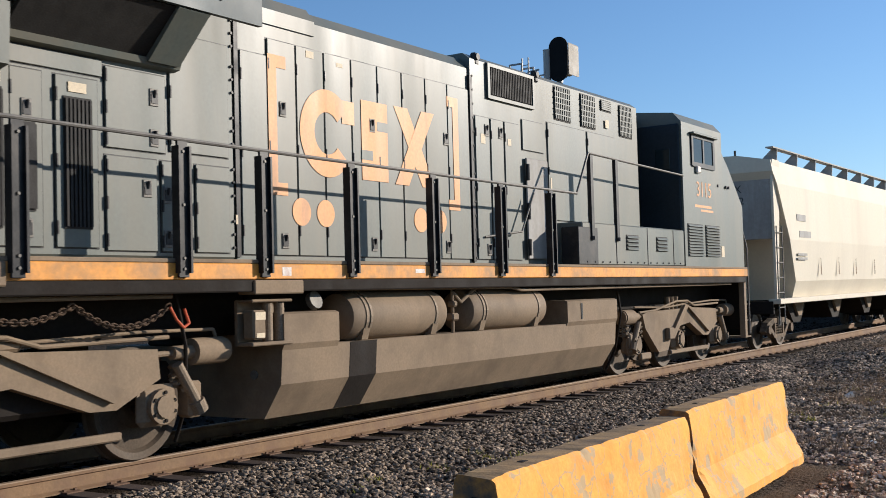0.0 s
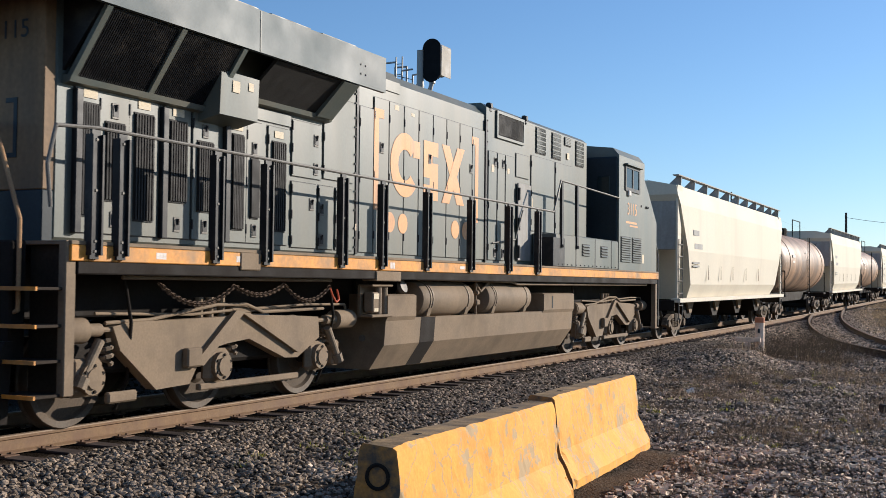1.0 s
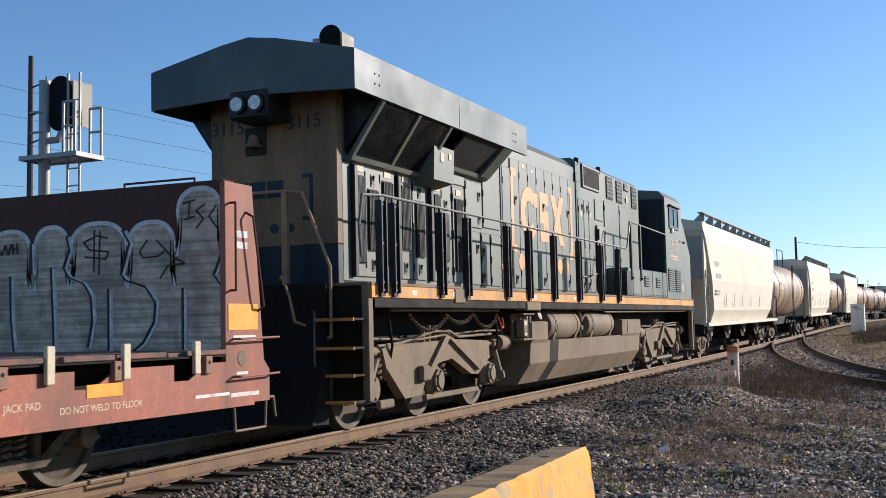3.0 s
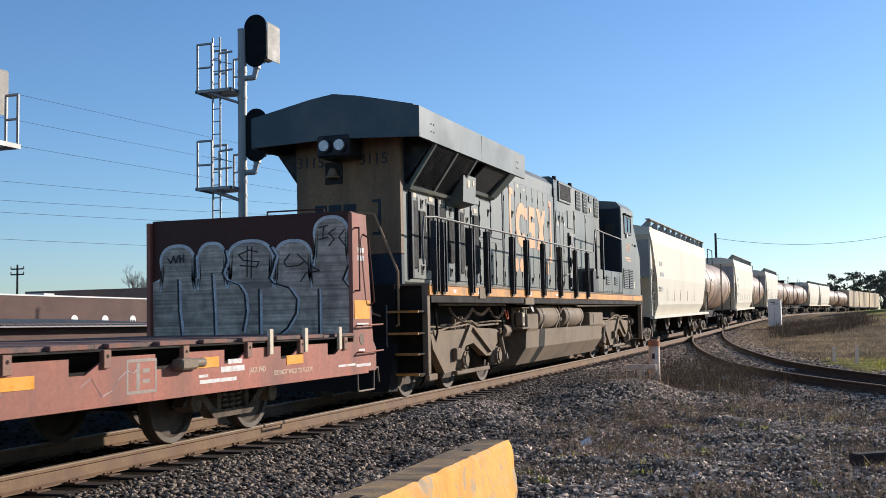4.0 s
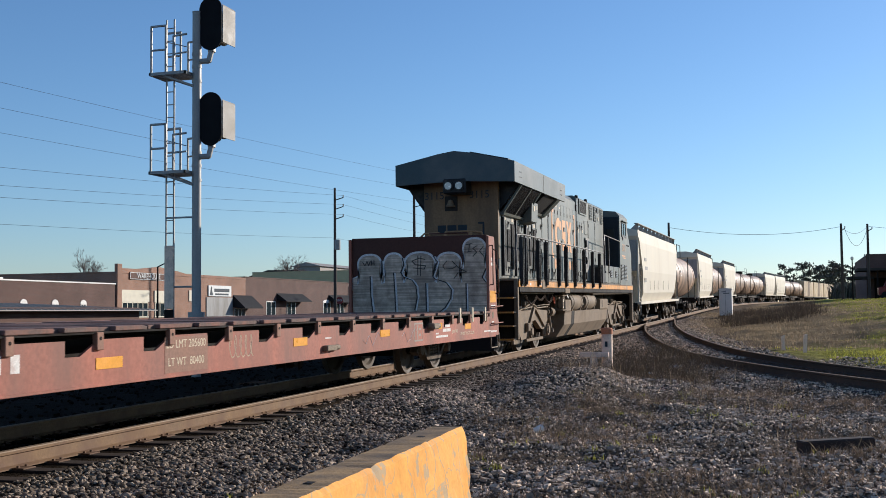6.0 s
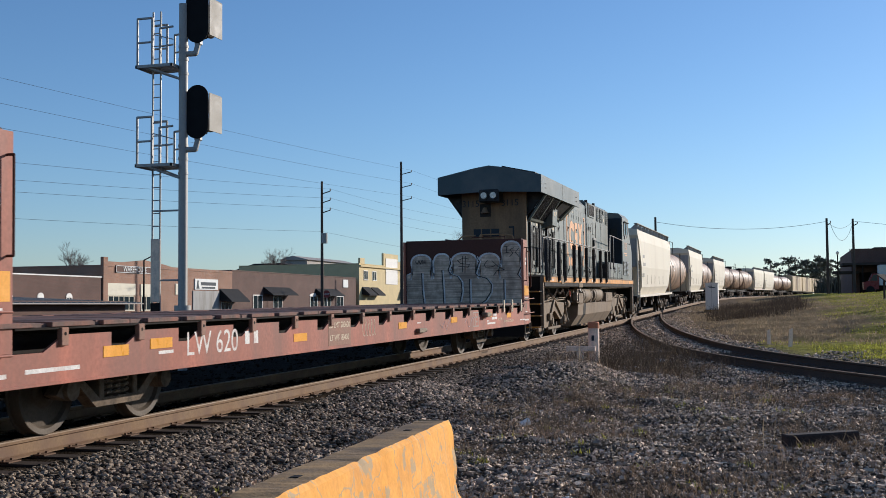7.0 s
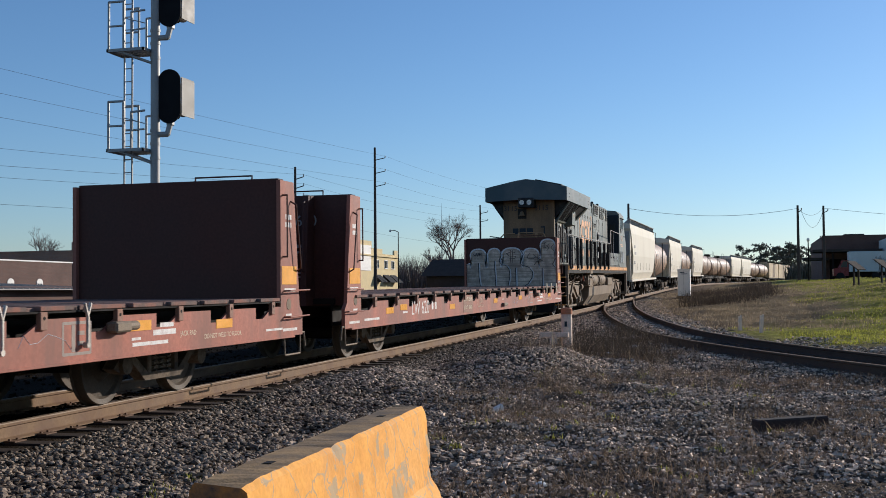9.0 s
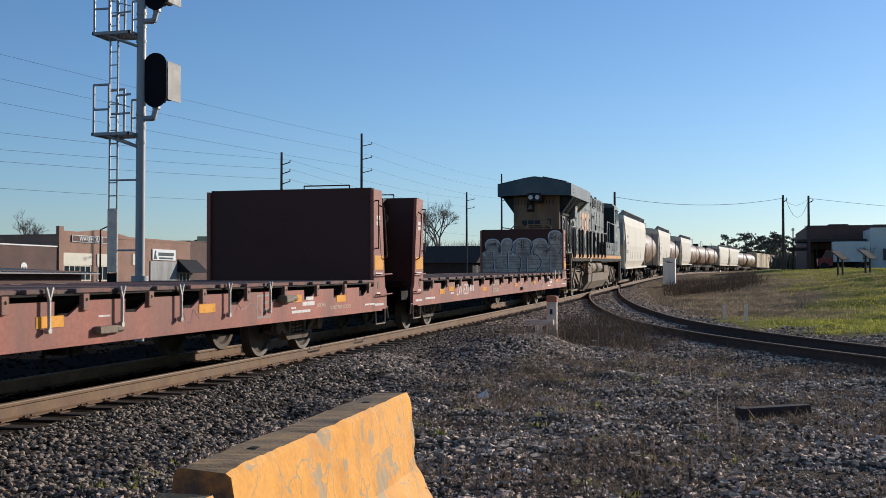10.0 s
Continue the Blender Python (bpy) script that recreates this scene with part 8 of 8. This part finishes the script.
# ---- trees ----
def bare_tree(x, y, h, seed, levels=5, spread=0.62):
    """A leafless tree: tapering trunk, limbs and fine twigs."""
    rnd = random.Random(seed)
    th = thing("bare_tree", "leafless winter tree with fine spreading twigs", "tree", "bare trees in the town", at=pose(x, y, ground_z(x, y)))
    trunk, twigs = BM(), BM()

    def grow(bm, p, d, ln, r, depth):
        q = p + d * ln
        rod(trunk if depth > 2 else twigs, p, q, r, 6 if depth > 2 else 3, r * 0.65)
        if depth == 0:
            return
        for _ in range(3 if depth > 1 else 4):
            nd = (d + Vector((rnd.uniform(-1, 1), rnd.uniform(-1, 1), rnd.uniform(-0.25, 0.7))) * spread).normalized()
            grow(bm, p.lerp(q, rnd.uniform(0.7, 1.0)), nd, ln * rnd.uniform(0.6, 0.82), r * 0.58, depth - 1)

    grow(trunk, Vector((0, 0, -0.3)), Vector((0, 0, 1)), h * 0.26, h * 0.022, levels)
    part("trunk", trunk, M_BARK, th)
    part("twigs", twigs, M_BARK, th)


bare_tree(-54, 236, 21, 3, 7, 0.8)
bare_tree(-60, 246, 15, 8)
bare_tree(-75, 176, 13, 5, 6, 0.8)
bare_tree(-66, 262, 13, 9)
bare_tree(22.8, 139, 5.0, 12)
bare_tree(-82, 128, 11.5, 15, 6, 0.8)


def pine(x, y, h, seed):
    """A tall pine: bare trunk, a broken crown of many small needle clumps."""
    rnd = random.Random(seed)
    th = thing("pine_tree", "tall dark pine with an uneven crown", "tree", "pines on the horizon", at=pose(x, y, ground_z(x, min(y, 300))))
    P("trunk", lambda bm: rod(bm, (0, 0, -0.5), (0, 0, h * 0.9), 0.3, 8, 0.1), M_BARK, th)
    crown, limbs = BM(), BM()
    for _ in range(26):
        z = h * rnd.uniform(0.42, 1.0)
        w = 0.30 * h * (1.15 - abs(z / h - 0.68) * 1.9)
        a, d = rnd.uniform(0, 6.283), w * rnd.uniform(0.2, 1.0)
        c = Vector((d * math.cos(a), d * math.sin(a), z))
        rod(limbs, (0, 0, z - d * 0.3), c, 0.08, 4, 0.03)
        for _ in range(30):
            p = c + Vector((rnd.gauss(0, 0.55), rnd.gauss(0, 0.55), rnd.gauss(0, 0.3))) * (h / 13)
            n_ = Vector((rnd.uniform(-1, 1), rnd.uniform(-1, 1), rnd.uniform(-0.3, 1))).normalized()
            u = n_.orthogonal().normalized() * 0.38
            v = n_.cross(u)
            crown.faces.new([crown.verts.new(p + u), crown.verts.new(p + v), crown.verts.new(p - u * 0.8 - v * 0.4)])
    part("limb", limbs, M_BARK, th)
    part("crown", crown, M_NEEDLE, th)


for i, (x, y, h) in enumerate(((9.5, 330, 15), (14, 335, 14), (17.5, 328, 14.5), (21, 338, 14), (24.5, 332, 13.5), (28, 336, 12.5), (31, 330, 11), (4.5, 345, 16), (-3.5, 352, 11), (34, 345, 10), (18, 350, 15.5), (26, 350, 14))):
    pine(x + 2.5, y, h * 0.74, 40 + i)
hedge = []
for i in range(140):
    hedge.append((17.5 + 5.5 * rr.random(), 232 + 25 * rr.random()))
blades("hedge_row", "dark scrub at the end of the train", M_NEEDLE, hedge, 1.0, 3.6, 30, 1.3, 0.5, 0.16)
blades("thicket", "brown leafless thicket behind the town lots", M_BARK, [(rr.uniform(-76, -40), rr.uniform(226, 245)) for _ in range(170)], 3.0, 8.0, 22, 2.0, 0.5, 0.06)


def radio_mast(x, y, top):
    """A slim three-legged lattice mast."""
    z = ground_z(x, y)
    th = thing("radio_mast", "slim grey lattice radio mast", "mast", at=pose(x, y, 0))
    for a in (0.3, 2.4, 4.5):
        P("leg", lambda bm: rod(bm, (0.22 * math.cos(a), 0.22 * math.sin(a), z - 0.3), (0.1 * math.cos(a), 0.1 * math.sin(a), top - 3), 0.035, 5), M_GALV, th)
    P("lattice", lambda bm: [rod(bm, (0.2 * math.cos(a), 0.2 * math.sin(a), z + 1.0 * i), (0.2 * math.cos(a + 2.1), 0.2 * math.sin(a + 2.1), z + 1.0 * i + 1.0), 0.015, 4) for i in range(int(top - 4 - z)) for a in (0.3, 2.4)], M_GALV, th)
    P("aerial", lambda bm: rod(bm, (0, 0, top - 3), (0, 0, top), 0.04, 5, 0.015), M_GALV, th)


radio_mast(-56.5, 236, 21.0)
far = []
for x in range(-220, 160, 4):
    far.append((x + rr.uniform(-2, 2), 420 + rr.uniform(-20, 20)))
blades("far_woods", "low dark wooded skyline", M_NEEDLE, far, 3, 8.5, 26, 4.0, 0.4, 0.7)


# ---- motion: the whole train rolls away along the line ----
def travel(t):
    """Metres that the train has gone."""
    return 4.859 * t - 0.0018 * t * t


def on_track(y):
    return Vector((track_x(y), y, track_z(y)))


def car_pose(mid, half, t):
    y = mid + travel(t)
    a, b = on_track(y - half), on_track(y + half)
    d = (b - a).normalized()
    c = (a + b) / 2
    yaw, pitch = math.degrees(math.atan2(-d.x, d.y)), math.degrees(math.asin(d.z))
    return pose(c.x, c.y, c.z, pitch, 0, yaw)


def motions():
    for ob, mid, half in MOVERS:
        walk(ob, [(0.5 * i, car_pose(mid, half, 0.5 * i)) for i in range(21)])
    for ax, r, base in WHEELS:
        n = 80
        rows = []
        for i in range(n + 1):
            t = round(10.0 * i / n * FPS) / FPS
            rows.append((t, base @ Matrix.Rotation(-travel(t) / r, 4, "X")))
        walk(ax, rows)


motions()
